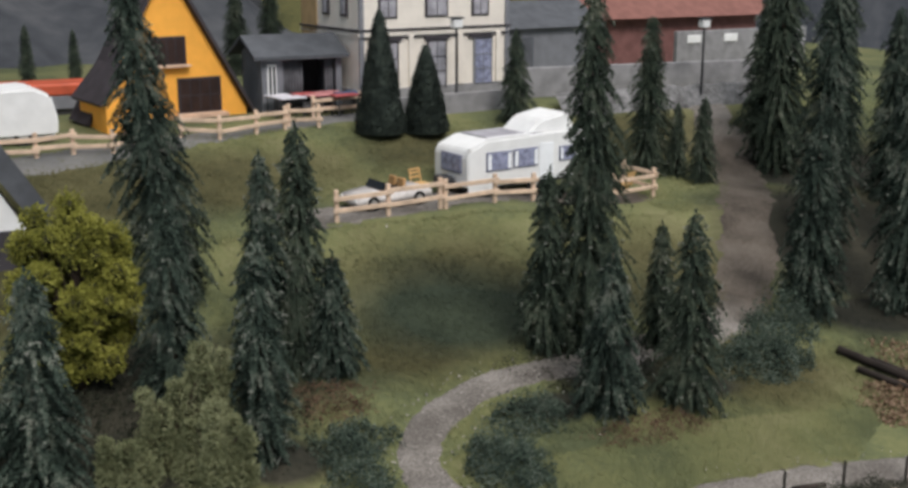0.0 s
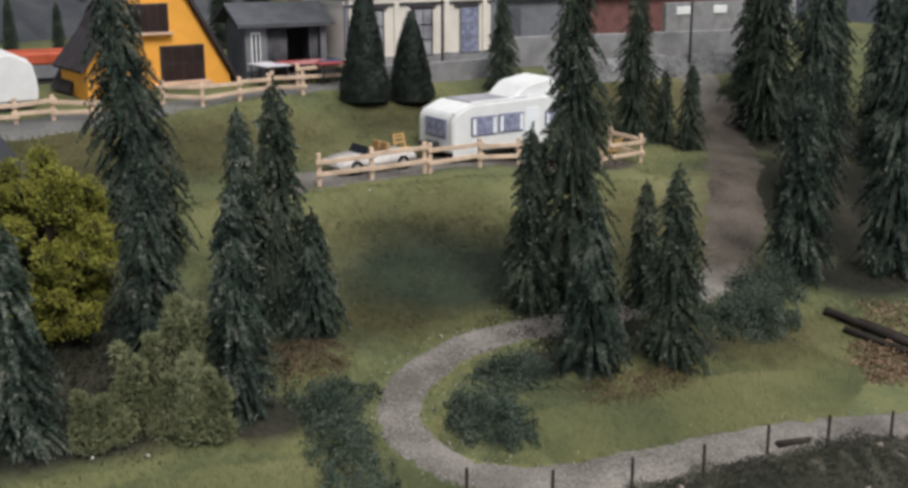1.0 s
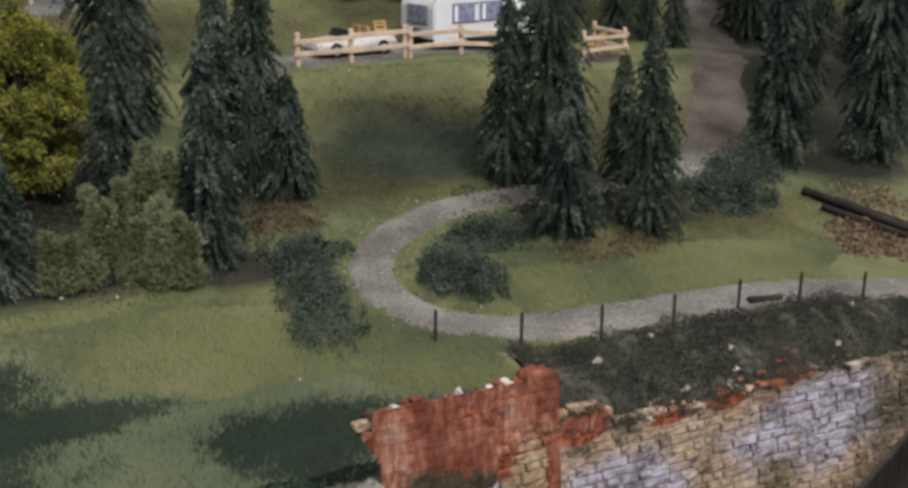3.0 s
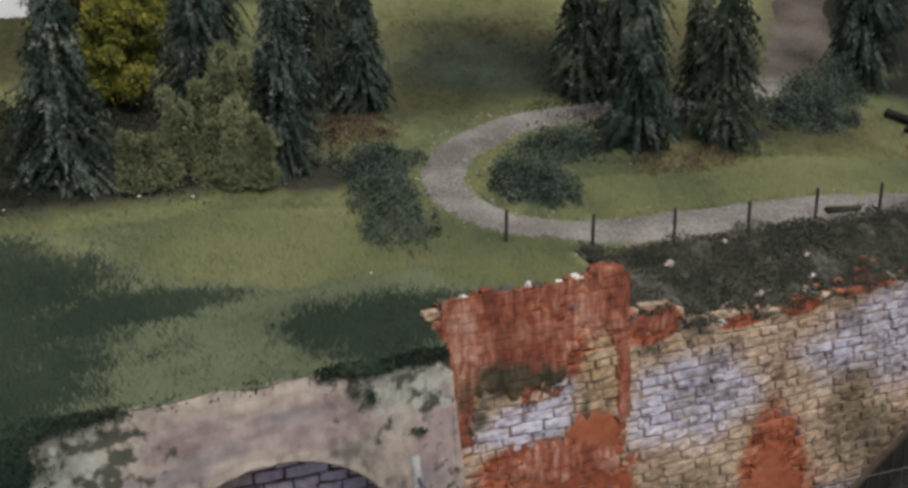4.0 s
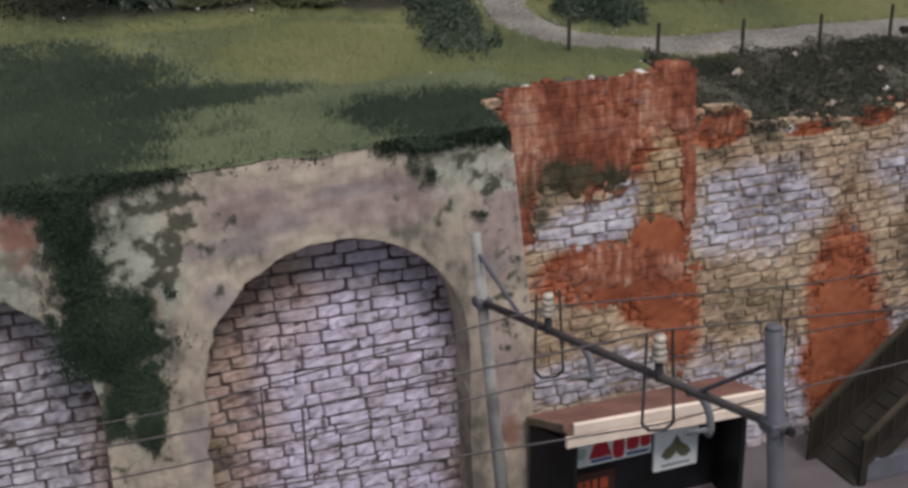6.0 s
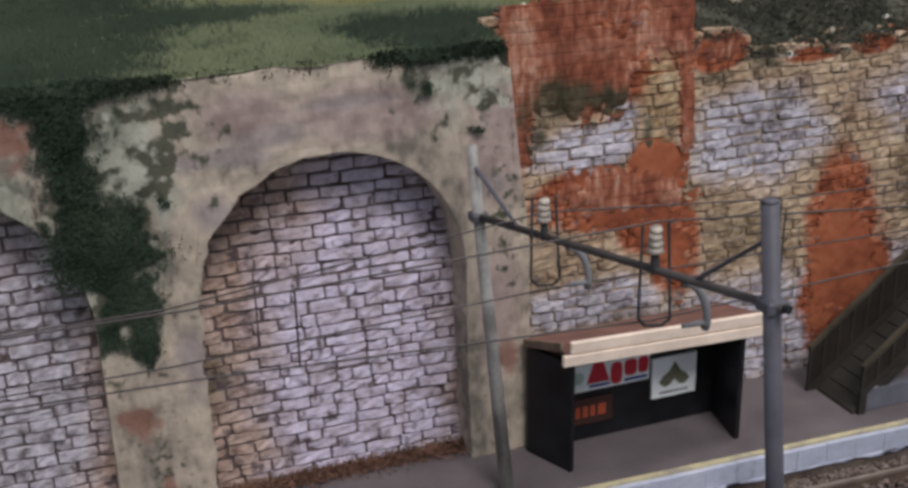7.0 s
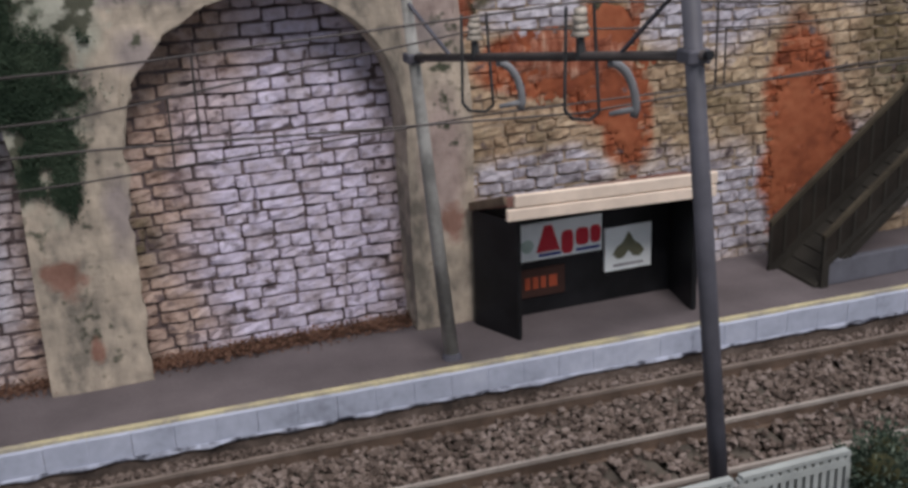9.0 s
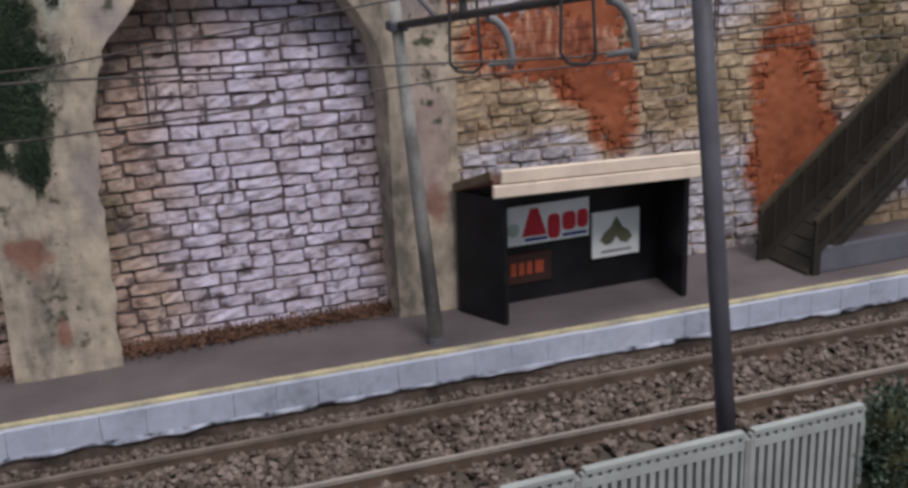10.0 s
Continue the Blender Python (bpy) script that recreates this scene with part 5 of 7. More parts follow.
def upright(bm, a, b, thick, z0, z1):
    """A standing board between two points of the plan."""
    a, b = Vector(a), Vector(b)
    d = b - a
    m = Matrix.Rotation(math.atan2(d.y, d.x), 3, "Z")
    return box(bm, ((a.x + b.x) / 2, (a.y + b.y) / 2, (z0 + z1) / 2), (d.length, thick, z1 - z0), m, 0.012)


part("side_wall", upright(B(), (8.24, 14.30), (7.84, 15.24), 0.10, 0, 2.12), BLACK, shelter, "black side wall")
part("side_wall", upright(B(), (11.52, 14.16), (11.68, 15.24), 0.10, 0, 2.12), BLACK, shelter, "black side wall")
bm = B()
lo = [bm.verts.new(v) for v in ((7.95, 14.10, 2.46), (11.76, 14.02, 2.41), (11.80, 15.36, 2.06), (7.78, 15.36, 2.06))]
hi = [bm.verts.new(v.co + Vector((0, 0.03, 0.13))) for v in lo]
bm.faces.new(lo[::-1])
bm.faces.new(hi)
for i in range(4):
    bm.faces.new((lo[i], lo[(i + 1) % 4], hi[(i + 1) % 4], hi[i]))
roof = part("roof", bm, ROOF_RED, shelter, "red-brown sloping roof")
tilt = Matrix.Rotation(radians(1.3), 3, "Y") @ Matrix.Rotation(radians(-1.2), 3, "Z")
part("fascia", box(B(), (9.84, 14.02, 2.29), (3.84, 0.09, 0.20), tilt, 0.015), CREAM, shelter, "cream wooden fascia board")
part("upper_fascia", box(B(), (9.92, 14.035, 2.51), (3.72, 0.09, 0.21), tilt, 0.015), CREAM, shelter, "cream wooden upper board")
part("side_fascia", box(B(), (7.86, 14.72, 2.36), (0.06, 1.28, 0.15), Matrix.Rotation(radians(7), 3, "Z") @ Matrix.Rotation(radians(-20), 3, "X"), 0.012), plain("brown_board", (0.16, 0.115, 0.085), 0.8, vary=0.3), shelter, "brownish side board")


SIGN_Y = 15.20
sign = part("advertising_sign", box(B(), (9.42, SIGN_Y, 1.36), (1.60, 0.04, 0.68)), SIGN_WHITE, shelter, "white sign with a row of red marks")
# the trade name stands as plain red shapes: one tall wedge, three rounded blocks
part("red_mark", prism(B(), [(8.94, 1.16), (9.10, 1.64), (9.24, 1.64), (9.40, 1.16)], SIGN_Y - 0.024, SIGN_Y - 0.034), SIGN_RED, sign, "tall red wedge")
for cx, cz, w, h in ((9.54, 1.28, 0.24, 0.44), (9.83, 1.34, 0.26, 0.33), (10.09, 1.35, 0.21, 0.33)):
    ring = [(cx + w / 2 * math.copysign(abs(math.cos(a)) ** 0.6, math.cos(a)), cz + h / 2 * math.copysign(abs(math.sin(a)) ** 0.6, math.sin(a))) for a in (math.tau * (k + 0.5) / 16 for k in range(16))]
    part("red_mark", prism(B(), ring, SIGN_Y - 0.024, SIGN_Y - 0.034), SIGN_RED, sign, "rounded red block")
part("underline", box(B(), (9.20, SIGN_Y - 0.03, 1.10), (0.42, 0.014, 0.05)), SIGN_BLUE, sign, "dark blue underline")
part("underline", box(B(), (9.94, SIGN_Y - 0.03, 1.10), (0.46, 0.014, 0.05)), SIGN_BLUE, sign, "dark blue underline")
part("emblem", rod(B(), (8.77, SIGN_Y, 1.30), (8.77, SIGN_Y - 0.03, 1.30), 0.12, seg=20), plain("pale_green", (0.45, 0.55, 0.50), 0.6), sign, "pale round emblem")
poster = part("poster", box(B(), (10.74, SIGN_Y - 0.02, 0.99), (0.93, 0.06, 0.82)), SIGN_WHITE, shelter, "white poster with a green emblem")
bm = B()
prism(bm, [(10.42, 0.90), (10.50, 1.02), (10.62, 1.10), (10.74, 1.30), (10.86, 1.10), (10.98, 1.02), (11.06, 0.90), (10.96, 0.80), (10.84, 0.82), (10.74, 0.94), (10.64, 0.82), (10.52, 0.80)], SIGN_Y - 0.056, SIGN_Y - 0.066)
part("emblem", bm, SIGN_GREEN, poster, "green leaf-like emblem")
part("caption_bar", box(B(), (10.74, SIGN_Y - 0.056, 0.68), (0.6, 0.012, 0.05)), CURTAIN, poster, "grey illegible caption")
board = part("notice_board", box(B(), (9.05, SIGN_Y, 0.60), (0.88, 0.04, 0.52)), plain("board_dark", (0.045, 0.02, 0.016), 0.6), shelter, "dark board with orange marks")
bm = B()
for w, dx in ((0.10, -0.28), (0.11, -0.13), (0.10, 0.02), (0.16, 0.21)):
    box(bm, (9.05 + dx, SIGN_Y - 0.026, 0.60), (w, 0.012, 0.22), bevel=0.004)
part("orange_bars", bm, SIGN_ORANGE, board, "dull orange illegible bars")

# ---- catenary ----
FOOT_L, TOP_L, FOOT_R, TOP_R = Vector((6.93, 14.13, 0)), Vector((6.58, 14.66, 6.08)), Vector((8.24, 8.0, -1.0)), Vector((7.29, 7.87, 7.2))
NODE_L, NODE_R = FOOT_L.lerp(TOP_L, 0.81), FOOT_R.lerp(TOP_R, 0.853)
portal = thing("catenary_portal", 0, 0, 0, 0, "grey steel catenary portal over the tracks", "catenary mast")
left_pole = part("pole", rod(B(), FOOT_L, TOP_L, 0.125, 0.085, 12), plain("weathered_steel", (0.26, 0.25, 0.24), 0.5, vary=0.35), portal, "weathered pale grey steel pole on the platform", True)
part("foot", rod(B(), FOOT_L, FOOT_L + Vector((0, 0, 0.10)), 0.17, 0.14, 12), STEEL, left_pole)
right_pole = part("pole", rod(B(), FOOT_R, TOP_R, 0.115, 0.10, 14), STEEL, portal, "grey steel pole beside the track", True)
part("pole_cap", rod(B(), TOP_R, TOP_R + Vector((0, 0, 0.03)), 0.10, 0.08, 14), STEEL, right_pole, "", True)
BEAM = (NODE_R - NODE_L).normalized()
part("cross_beam", rod(B(), NODE_L - BEAM * 0.2, NODE_R + BEAM * 0.2, 0.062, 0.055, 8), BEAM_GREY, portal, "thin grey cross beam", True)
part("brace", rod(B(), FOOT_L.lerp(TOP_L, 0.95), NODE_L.lerp(NODE_R, 0.19), 0.035, 0.03, 6), STEEL, portal)
part("brace", rod(B(), FOOT_R.lerp(TOP_R, 0.95), NODE_L.lerp(NODE_R, 0.80), 0.025, 0.03, 6), STEEL, portal)
part("clamp", box(B(), NODE_R, (0.27, 0.27, 0.15), bevel=0.02), STEEL, portal)
part("clamp", rod(B(), NODE_R + BEAM * 0.18, NODE_R + BEAM * 0.27, 0.05, 0.05, 8), BLACK, portal)
part("clamp", box(B(), NODE_L, (0.28, 0.28, 0.15), bevel=0.02), STEEL, portal)


def sweep(bm, pts, r, seg=8):
    """One bent tube along a line of points."""
    rings = []
    for i, p in enumerate(pts):
        d = (pts[min(i + 1, len(pts) - 1)] - pts[max(i - 1, 0)]).normalized()
        a = d.cross(Vector((0.1, 1, 0.2))).normalized()
        b = d.cross(a)
        rings.append([bm.verts.new(p + (a * math.cos(6.2832 * k / seg) + b * math.sin(6.2832 * k / seg)) * r) for k in range(seg)])
    for u, v in zip(rings, rings[1:]):
        for k in range(seg):
            bm.faces.new((u[k], u[(k + 1) % seg], v[(k + 1) % seg], v[k]))
    bm.faces.new(rings[0][::-1])
    bm.faces.new(rings[-1])
    return bm


def dropper(t):
    """An insulator on the beam with its hanging loop and registration arm."""
    p = NODE_L.lerp(NODE_R, t)
    hanger = part("hanger", rod(B(), p + Vector((0, 0, -0.04)), p + Vector((-0.02, 0, 0.26)), 0.07, 0.05, 8), DARK, portal, "dark hanger clamp")
    bm = B()
    for k in range(4):
        rod(bm, p + Vector((-0.02 + 0.012 * (k % 2), 0, 0.25 + 0.08 * k)), p + Vector((-0.02, 0, 0.33 + 0.08 * k)), 0.12 - 0.012 * k, 0.075, 10)
    part("insulator", bm, INSULATOR, hanger, "ribbed off-white insulator", True)
    bm = B()
    pts = [p + Vector((dx, 0, dz)) for dx, dz in ((-0.20, 0.60), (-0.22, -0.62), (-0.12, -0.74), (0.12, -0.78), (0.24, -0.70), (0.23, -0.55), (0.16, 0.60))]
    for a, b in zip(pts, pts[1:]):
        rod(bm, a, b, 0.022, 0.022, 6)
    part("hanging_loop", bm, DARK, hanger, "thin dark wire loop")
    bm = B()
    arc = [p + Vector((0.10, -0.45, 0)) + Vector((0.36 * math.sin(a), -0.06, -0.62 * (1 - math.cos(a)))) for a in (0, 0.2, 0.4, 0.6, 0.8, 1.0, 1.2, 1.35, 1.5)]
    sweep(bm, arc + [arc[-1] + Vector((-0.02, 0.02, -0.1))], 0.052)
    rod(bm, arc[-1], arc[-1] + Vector((-0.30, 0.1, -0.05)), 0.045, 0.03, 6)
    part("registration_arm", bm, ARM_GREY, hanger, "curved grey registration arm", True)
    return p


d1, d2 = dropper(0.30), dropper(0.69)


def wire(name, pts, r, label):
    bm = B()
    for a, b in zip(pts, pts[1:]):
        rod(bm, a, b, r, r, 5)
    return solid(name, bm, WIRE, label, "wire")


for p, low, high in ((d1, (4.02, 4.14, 4.42, 4.46, 4.5), (4.86, 4.98, 5.62, 5.3, 5.2)), (d2, (5.28, 5.2, 4.98, 5.2, 5.25), (6.0, 6.05, 6.3, 6.0, 6.0))):
    xs = (-6, 1.5, p.x, 11, 22)

    def run(zs):
        return [Vector((x, p.y + SKEW * (x - p.x), z)) for x, z in zip(xs, zs)]

    def level(zs, x):
        for (x0, z0), (x1, z1) in zip(zip(xs, zs), zip(xs[1:], zs[1:])):
            if x0 <= x <= x1:
                return Vector((x, p.y + SKEW * (x - p.x), z0 + (z1 - z0) * (x - x0) / (x1 - x0)))
    wire("catenary_wire", run(high), 0.014, "dark carrying wire above the track")
    wire("catenary_wire", run(low), 0.014, "dark contact wire above the track")
    for x in (-1.8, 2.68, 10.8 if p is d1 else 9.0, 14.5):
        tagged(wire("dropper_wire", [level(low, x), level(high, x)], 0.014, "short dark dropper wire"), group="dropper wires")

# ---- footbridge stairs ----
stairs = thing("footbridge_stairs", 0, 0, 0, 0, "dark grey footbridge staircase rising from the platform", "stairs")
RUN, RISE = 6.5, 5.2
GO, UP = RUN / 26, RISE / 26
slope = math.atan2(RISE, RUN)
bm = prism(B(), [(14.02, 0.0), (14.22, 0.0), (14.02 + RUN, RISE - 0.16), (14.02 + RUN, RISE)], 14.09, 15.19)
part("flight", bm, STAIR_GREY, stairs, "dark sloping flight under the treads")
tread_mesh = to_mesh("tread", box(B(), (0, 0, 0), (0.30, 1.08, 0.03), Matrix.Rotation(-slope, 3, "Y"), 0.006))
tread_mesh.materials.append(STAIR_GREY)
for i in range(26):
    tread = new("tread", tread_mesh)
    tread.parent = stairs
    tread.matrix_basis = pose((14.16 + GO * i) * CM, 14.64 * CM, (0.122 + UP * i) * CM)
for y, x0, top in ((14.05, 14.12, 1.03), (15.22, 13.80, 0.98)):
    low = 0.30 if y < 15 else -0.25
    foot = [(x0, 0.0), (x0 + 0.16, 0.0), (x0 + 0.16, low + 0.13)] if y < 15 else [(x0, 0.0), (x0 + 0.32, 0.0)]
    part("stringer", prism(B(), foot + [(x0 + RUN, RISE + low), (x0 + RUN, RISE + low + 0.16), (x0, max(low, -0.1) + 0.16)], y - 0.03, y + 0.03), STAIR_GREY, stairs, "flat grey stringer")
    part("handrail", prism(B(), [(x0, top - 0.10), (x0 + RUN, RISE + top - 0.10), (x0 + RUN, RISE + top), (x0, top)], y - 0.05, y + 0.05), STAIR_RAIL, stairs, "worn brown-grey handrail")
    part("side_panel", prism(B(), [(x0, max(low, -0.1) + 0.10), (x0 + RUN, RISE + low + 0.10), (x0 + RUN, RISE + top - 0.08), (x0, top - 0.08)], y - 0.010, y + 0.010), STAIR_DARK, stairs, "dark railing panel")
    post_mesh = to_mesh("baluster", box(B(), (0, 0, 0), (0.06, 0.034, top - max(low, 0.0) - 0.14)))
    post_mesh.materials.append(STAIR_GREY)
    for i in range(22):
        post = new("baluster", post_mesh)
        post.parent = stairs
        post.matrix_basis = pose((x0 + 0.03 + RUN / 21 * i) * CM, (y - 0.014) * CM, ((top + max(low, 0.0) + 0.06) / 2 + RISE / 21 * i) * CM)
plinth = solid("concrete_plinth", box(B(), (20.2, 14.16, 0.24), (11.9, 0.16, 0.48), bevel=0.02), plain("plinth_grey", (0.115, 0.115, 0.14), 0.9, vary=0.15), "grey-blue concrete plinth under the stairs", "plinth")

# ---- low white fence in front of the tracks ----
fence = thing("concrete_fence", 0, 0, 0, 0, "white concrete fence with rows of openings beside the track", "fence")


def fence_bar(bm, x0, x1, z0, z1, thick):
    pts = [(x0, z0 ), (x1, z0 ), (x1, z1 ), (x0, z1 )]
    return prism(bm, pts, 7.25 - thick / 2, 7.25 + thick / 2)


PITCH = 0.112
for x0, count in ((4.90, 7), (5.80, 17), (7.82, 13)):
    x1 = x0 + PITCH * count
    part("top_rail", fence_bar(B(), x0, x1, 1.285, 1.335, 0.10), FENCE_WHITE, fence)
    part("middle_rail", fence_bar(B(), x0, x1, 1.135, 1.225, 0.09), FENCE_WHITE, fence)
    part("bottom_rail", fence_bar(B(), x0, x1, -1.1, 0.25, 0.11), FENCE_WHITE, fence)
    for i in range(count + 1):
        x = x0 + i * PITCH - 0.032
        part("picket", fence_bar(B(), x, x + 0.064, 0.20, 1.29, 0.075), FENCE_WHITE, fence)
for x in (4.80, 5.72, 7.74):
    part("end_post", fence_bar(B(), x - 0.035, x + 0.035, -1.05, 1.25, 0.12), CONCRETE, fence, "grey concrete post")

ob = leafy("shrub", 9.9, 7.35, lumps_in(26, 0.55, 0.4, 0.9, 1.3, 0.3, 71), LEAF_DARK, "dark green shrub at the end of the concrete fence", 0.08, 9000, 72, "shrub")
ob.matrix_basis = place(9.9, 7.35, -1.02)

# ---- dark posts along the path ----
bm = rod(B(), (0, 0, -0.12), (0.01, 0, 0.70), 0.04, 0.036, 7)
first = thing("fence_post", 0, 0, 0, 0, "thin dark wooden post beside the path", "fence post", "posts along the path")
part("shaft", bm, DARK_WOOD, first)
part("cap", rod(B(), (0.01, 0, 0.69), (0.01, 0, 0.73), 0.038, 0.02, 7), DARK_WOOD, first)
for x, y in ((10.45, 19.35), (12.1, 18.75), (13.95, 18.6), (15.75, 18.5), (17.6, 18.6), (19.35, 18.55), (21.3, 18.5), (23.3, 18.5)):
    copy_thing(first, place(x, y, ground(x, y), rng.uniform(0, 90)))
hide(first)
for x0, y0, x1, y1, rad in ((25.3, 24.9, 27.0, 20.9, 0.14), (25.1, 23.9, 26.6, 20.8, 0.11), (26.0, 24.3, 27.3, 21.8, 0.09), (18.0, 18.72, 18.9, 18.68, 0.09)):
    z0, z1 = ground(x0, y0) + rad, ground(x1, y1) + rad
    log = thing("log", x0, y0, z0, 0, "felled dark tree trunk lying on the slope", "log", "felled trunks")
    part("bark", rod(B(), (0, 0, 0), (x1 - x0, y1 - y0, z1 - z0), rad, rad * 0.8, 10), LOG_BARK, log, "", True)

# ---- pale wooden fences ----
def rail_fence(pts, label, height, gap_rails=(0.38, 0.78), seed=1):
    """Posts and two rails from point to point, each post and rail a part."""
    r = random.Random(seed)
    x0, y0 = pts[0]
    z0 = ground(x0, y0)
    ob = thing("wooden_fence", x0, y0, z0, 0, label, "fence", "wooden fences")
    tops = []
    for x, y in pts:
        q = Vector((x - x0, y - y0, ground(x, y) - z0))
        lean = Vector((r.uniform(-0.04, 0.04), r.uniform(-0.04, 0.04), 0))
        ang = r.uniform(-8, 8)
        part("post", box(B(), q + Vector((0, 0, height / 2 - 0.08)) + lean / 2, (0.14, 0.12, height + 0.2), Matrix.Rotation(radians(ang), 3, "Z"), 0.015), WOOD, ob)
        tops.append(q)
    for a, b in zip(tops, tops[1:]):
        for g in gap_rails:
            p, q = a + Vector((0, -0.10, height * g + r.uniform(-0.05, 0.05))), b + Vector((0, -0.10, height * g + r.uniform(-0.06, 0.06)))
            d = q - p
            rot = d.to_track_quat("X", "Z").to_matrix()
            part("rail", box(B(), (p + q) / 2, (d.length + 0.25, 0.06, 0.15), rot, 0.012), WOOD, ob)
    return ob


rail_fence([(13.15, 34.62), (15.05, 34.8), (17.0, 35.0)], "pale wooden rail fence in front of the car", 1.05, seed=2)
rail_fence([(17.2, 34.95), (19.2, 35.2), (21.0, 35.6)], "pale wooden rail fence in front of the caravan", 1.0, seed=3)
rail_fence([(24.6, 35.9), (26.75, 36.4), (26.3, 37.8)], "pale wooden rail fence at the corner of the pitch", 1.1, seed=4)
rail_fence([(3.6, 42.3), (5.17, 42.3), (6.45, 42.4), (7.75, 42.2), (9.6, 42.7)], "pale wooden rail fence beside the road", 0.9, seed=5)
rail_fence([(10.4, 43.2), (11.75, 42.8), (13.25, 43.1), (14.5, 43.5)], "pale wooden rail fence below the orange house", 0.9, seed=6)
rail_fence([(14.8, 43.9), (15.9, 43.5)], "whitish wooden rail fence below the terrace", 0.9, seed=7)
rail_fence([(16.3, 45.2), (18.5, 45.7)], "pale wooden rail fence of the terrace", 0.9, seed=8)

# ---- caravan, car, trailer ----
def wheel(parent, x, y, z, r, w=0.16):
    t = part("tyre", rod(B(), (x, y - w / 2, z), (x, y + w / 2, z), r, r, 18), TYRE, parent, "black tyre")
    part("rim", rod(B(), (x, y - w / 2 - 0.012, z), (x, y + w / 2 + 0.012, z), r * 0.55, r * 0.55, 12), SILVER, t, "grey rim")


caravan = thing("caravan", 18.45, 35.75, ground(18, 36), 7.0, "white touring caravan with curtained blue-grey windows and a raised roof box", "caravan")
bm = B()
prism(bm, [(0.0, 0.35), (0.0, 1.45), (0.12, 1.68), (0.85, 1.98), (4.2, 2.05), (5.3, 1.98), (5.55, 1.6), (5.6, 0.35)], 0.0, 2.15)
bmesh.ops.bevel(bm, geom=list(bm.edges), offset=0.05, segments=2, affect="EDGES")
body = part("body", bm, WHITE, caravan, "white caravan body")
part("roof_panel", box(B(), (2.2, 1.07, 2.02), (2.4, 1.75, 0.04), bevel=0.01), CURTAIN, caravan, "pale grey roof panel")
bm = B()
prism(bm, [(2.7, 1.98), (3.3, 2.5), (4.5, 2.7), (5.0, 1.98)], 0.25, 1.9)
bmesh.ops.bevel(bm, geom=list(bm.edges), offset=0.08, segments=2, affect="EDGES")
part("roof_box", bm, WHITE, caravan, "white raised roof box")


def car_window(x, z, w, h, parent):
    f = part("window_frame", box(B(), (x, -0.02, z), (w + 0.08, 0.05, h + 0.08), bevel=0.015), FRAME_BLUE, parent, "thin blue-grey window frame")
    part("pane", box(B(), (x, -0.035, z), (w, 0.05, h), bevel=0.01), PANE_BLUE, f, "blue-grey window pane")
    for sx in (-0.42, 0.42):
        part("curtain", box(B(), (x + sx * w, -0.05, z), (w * 0.13, 0.03, h * 0.9)), SIGN_WHITE, f, "pale curtain")


car_window(1.30, 1.22, 1.02, 0.60, caravan)
car_window(2.46, 1.24, 1.02, 0.60, caravan)
car_window(4.4, 1.24, 0.78, 0.46, caravan)
f = part("front_window_frame", box(B(), (-0.0, 1.05, 1.15), (0.06, 1.30, 0.66), bevel=0.015), FRAME_BLUE, caravan)
part("pane", box(B(), (-0.02, 1.05, 1.15), (0.06, 1.18, 0.54), bevel=0.01), PANE_BLUE, f, "blue-grey front pane")
part("skirt", box(B(), (2.8, 1.07, 0.36), (5.3, 1.9, 0.2)), DARK, caravan, "dark underside")
part("lower_panel", box(B(), (0.62, 0.03, 0.30), (1.2, 0.05, 0.36), bevel=0.012), WHITE, caravan, "white lower panel reaching the ground")
for x0, x1 in ((0.06, 0.86), (0.86, 2.6)):
    part("roof_rim", box(B(), ((x0 + x1) / 2, 0.10, 1.86 if x0 < 0.5 else 2.04), (x1 - x0 + 0.06, 0.10, 0.07), Matrix.Rotation(-0.36 if x0 < 0.5 else -0.02, 3, "Y"), 0.015), WHITE, caravan, "raised white roof rim")
part("door_line", box(B(), (3.4, -0.005, 1.05), (0.62, 0.03, 1.3), bevel=0.01), SIGN_WHITE, caravan, "flush white door")
for y in (0.15, 2.0):
    wheel(caravan, 2.9, y, 0.33, 0.33)
part("drawbar", rod(B(), (0.1, 1.07, 0.42), (-1.15, 1.07, 0.40), 0.05, 0.05, 6), DARK, caravan, "dark drawbar")
part("gas_bottle_box", box(B(), (-0.3, 1.07, 0.55), (0.45, 0.7, 0.3), bevel=0.03), DARK, caravan)

car = thing("car", 14.2, 35.3, ground(14.5, 35.7), 8.0, "weathered silver-white open two-seat car hitched in front of the caravan", "car")
bm = B()
prism(bm, [(0.0, 0.25), (0.03, 0.5), (0.2, 0.62), (1.35, 0.74), (3.0, 0.76), (3.75, 0.70), (3.85, 0.45), (3.8, 0.25)], 0.0, 1.75)
bmesh.ops.bevel(bm, geom=list(bm.edges), offset=0.07, segments=2, affect="EDGES")
part("body", bm, plain("car_silver", (0.53, 0.50, 0.48), 0.45, vary=0.2), car, "weathered silver-white car body", True)
part("cockpit", box(B(), (2.15, 0.87, 0.755), (1.3, 1.35, 0.04)), BLACK, car, "dark cockpit")
for y in (0.5, 1.2):
    part("seat", box(B(), (2.5, y, 0.92), (0.16, 0.5, 0.42), Matrix.Rotation(radians(10), 3, "Y"), 0.04), plain("tan_seat", (0.42, 0.24, 0.10), 0.7), car, "tan seat")
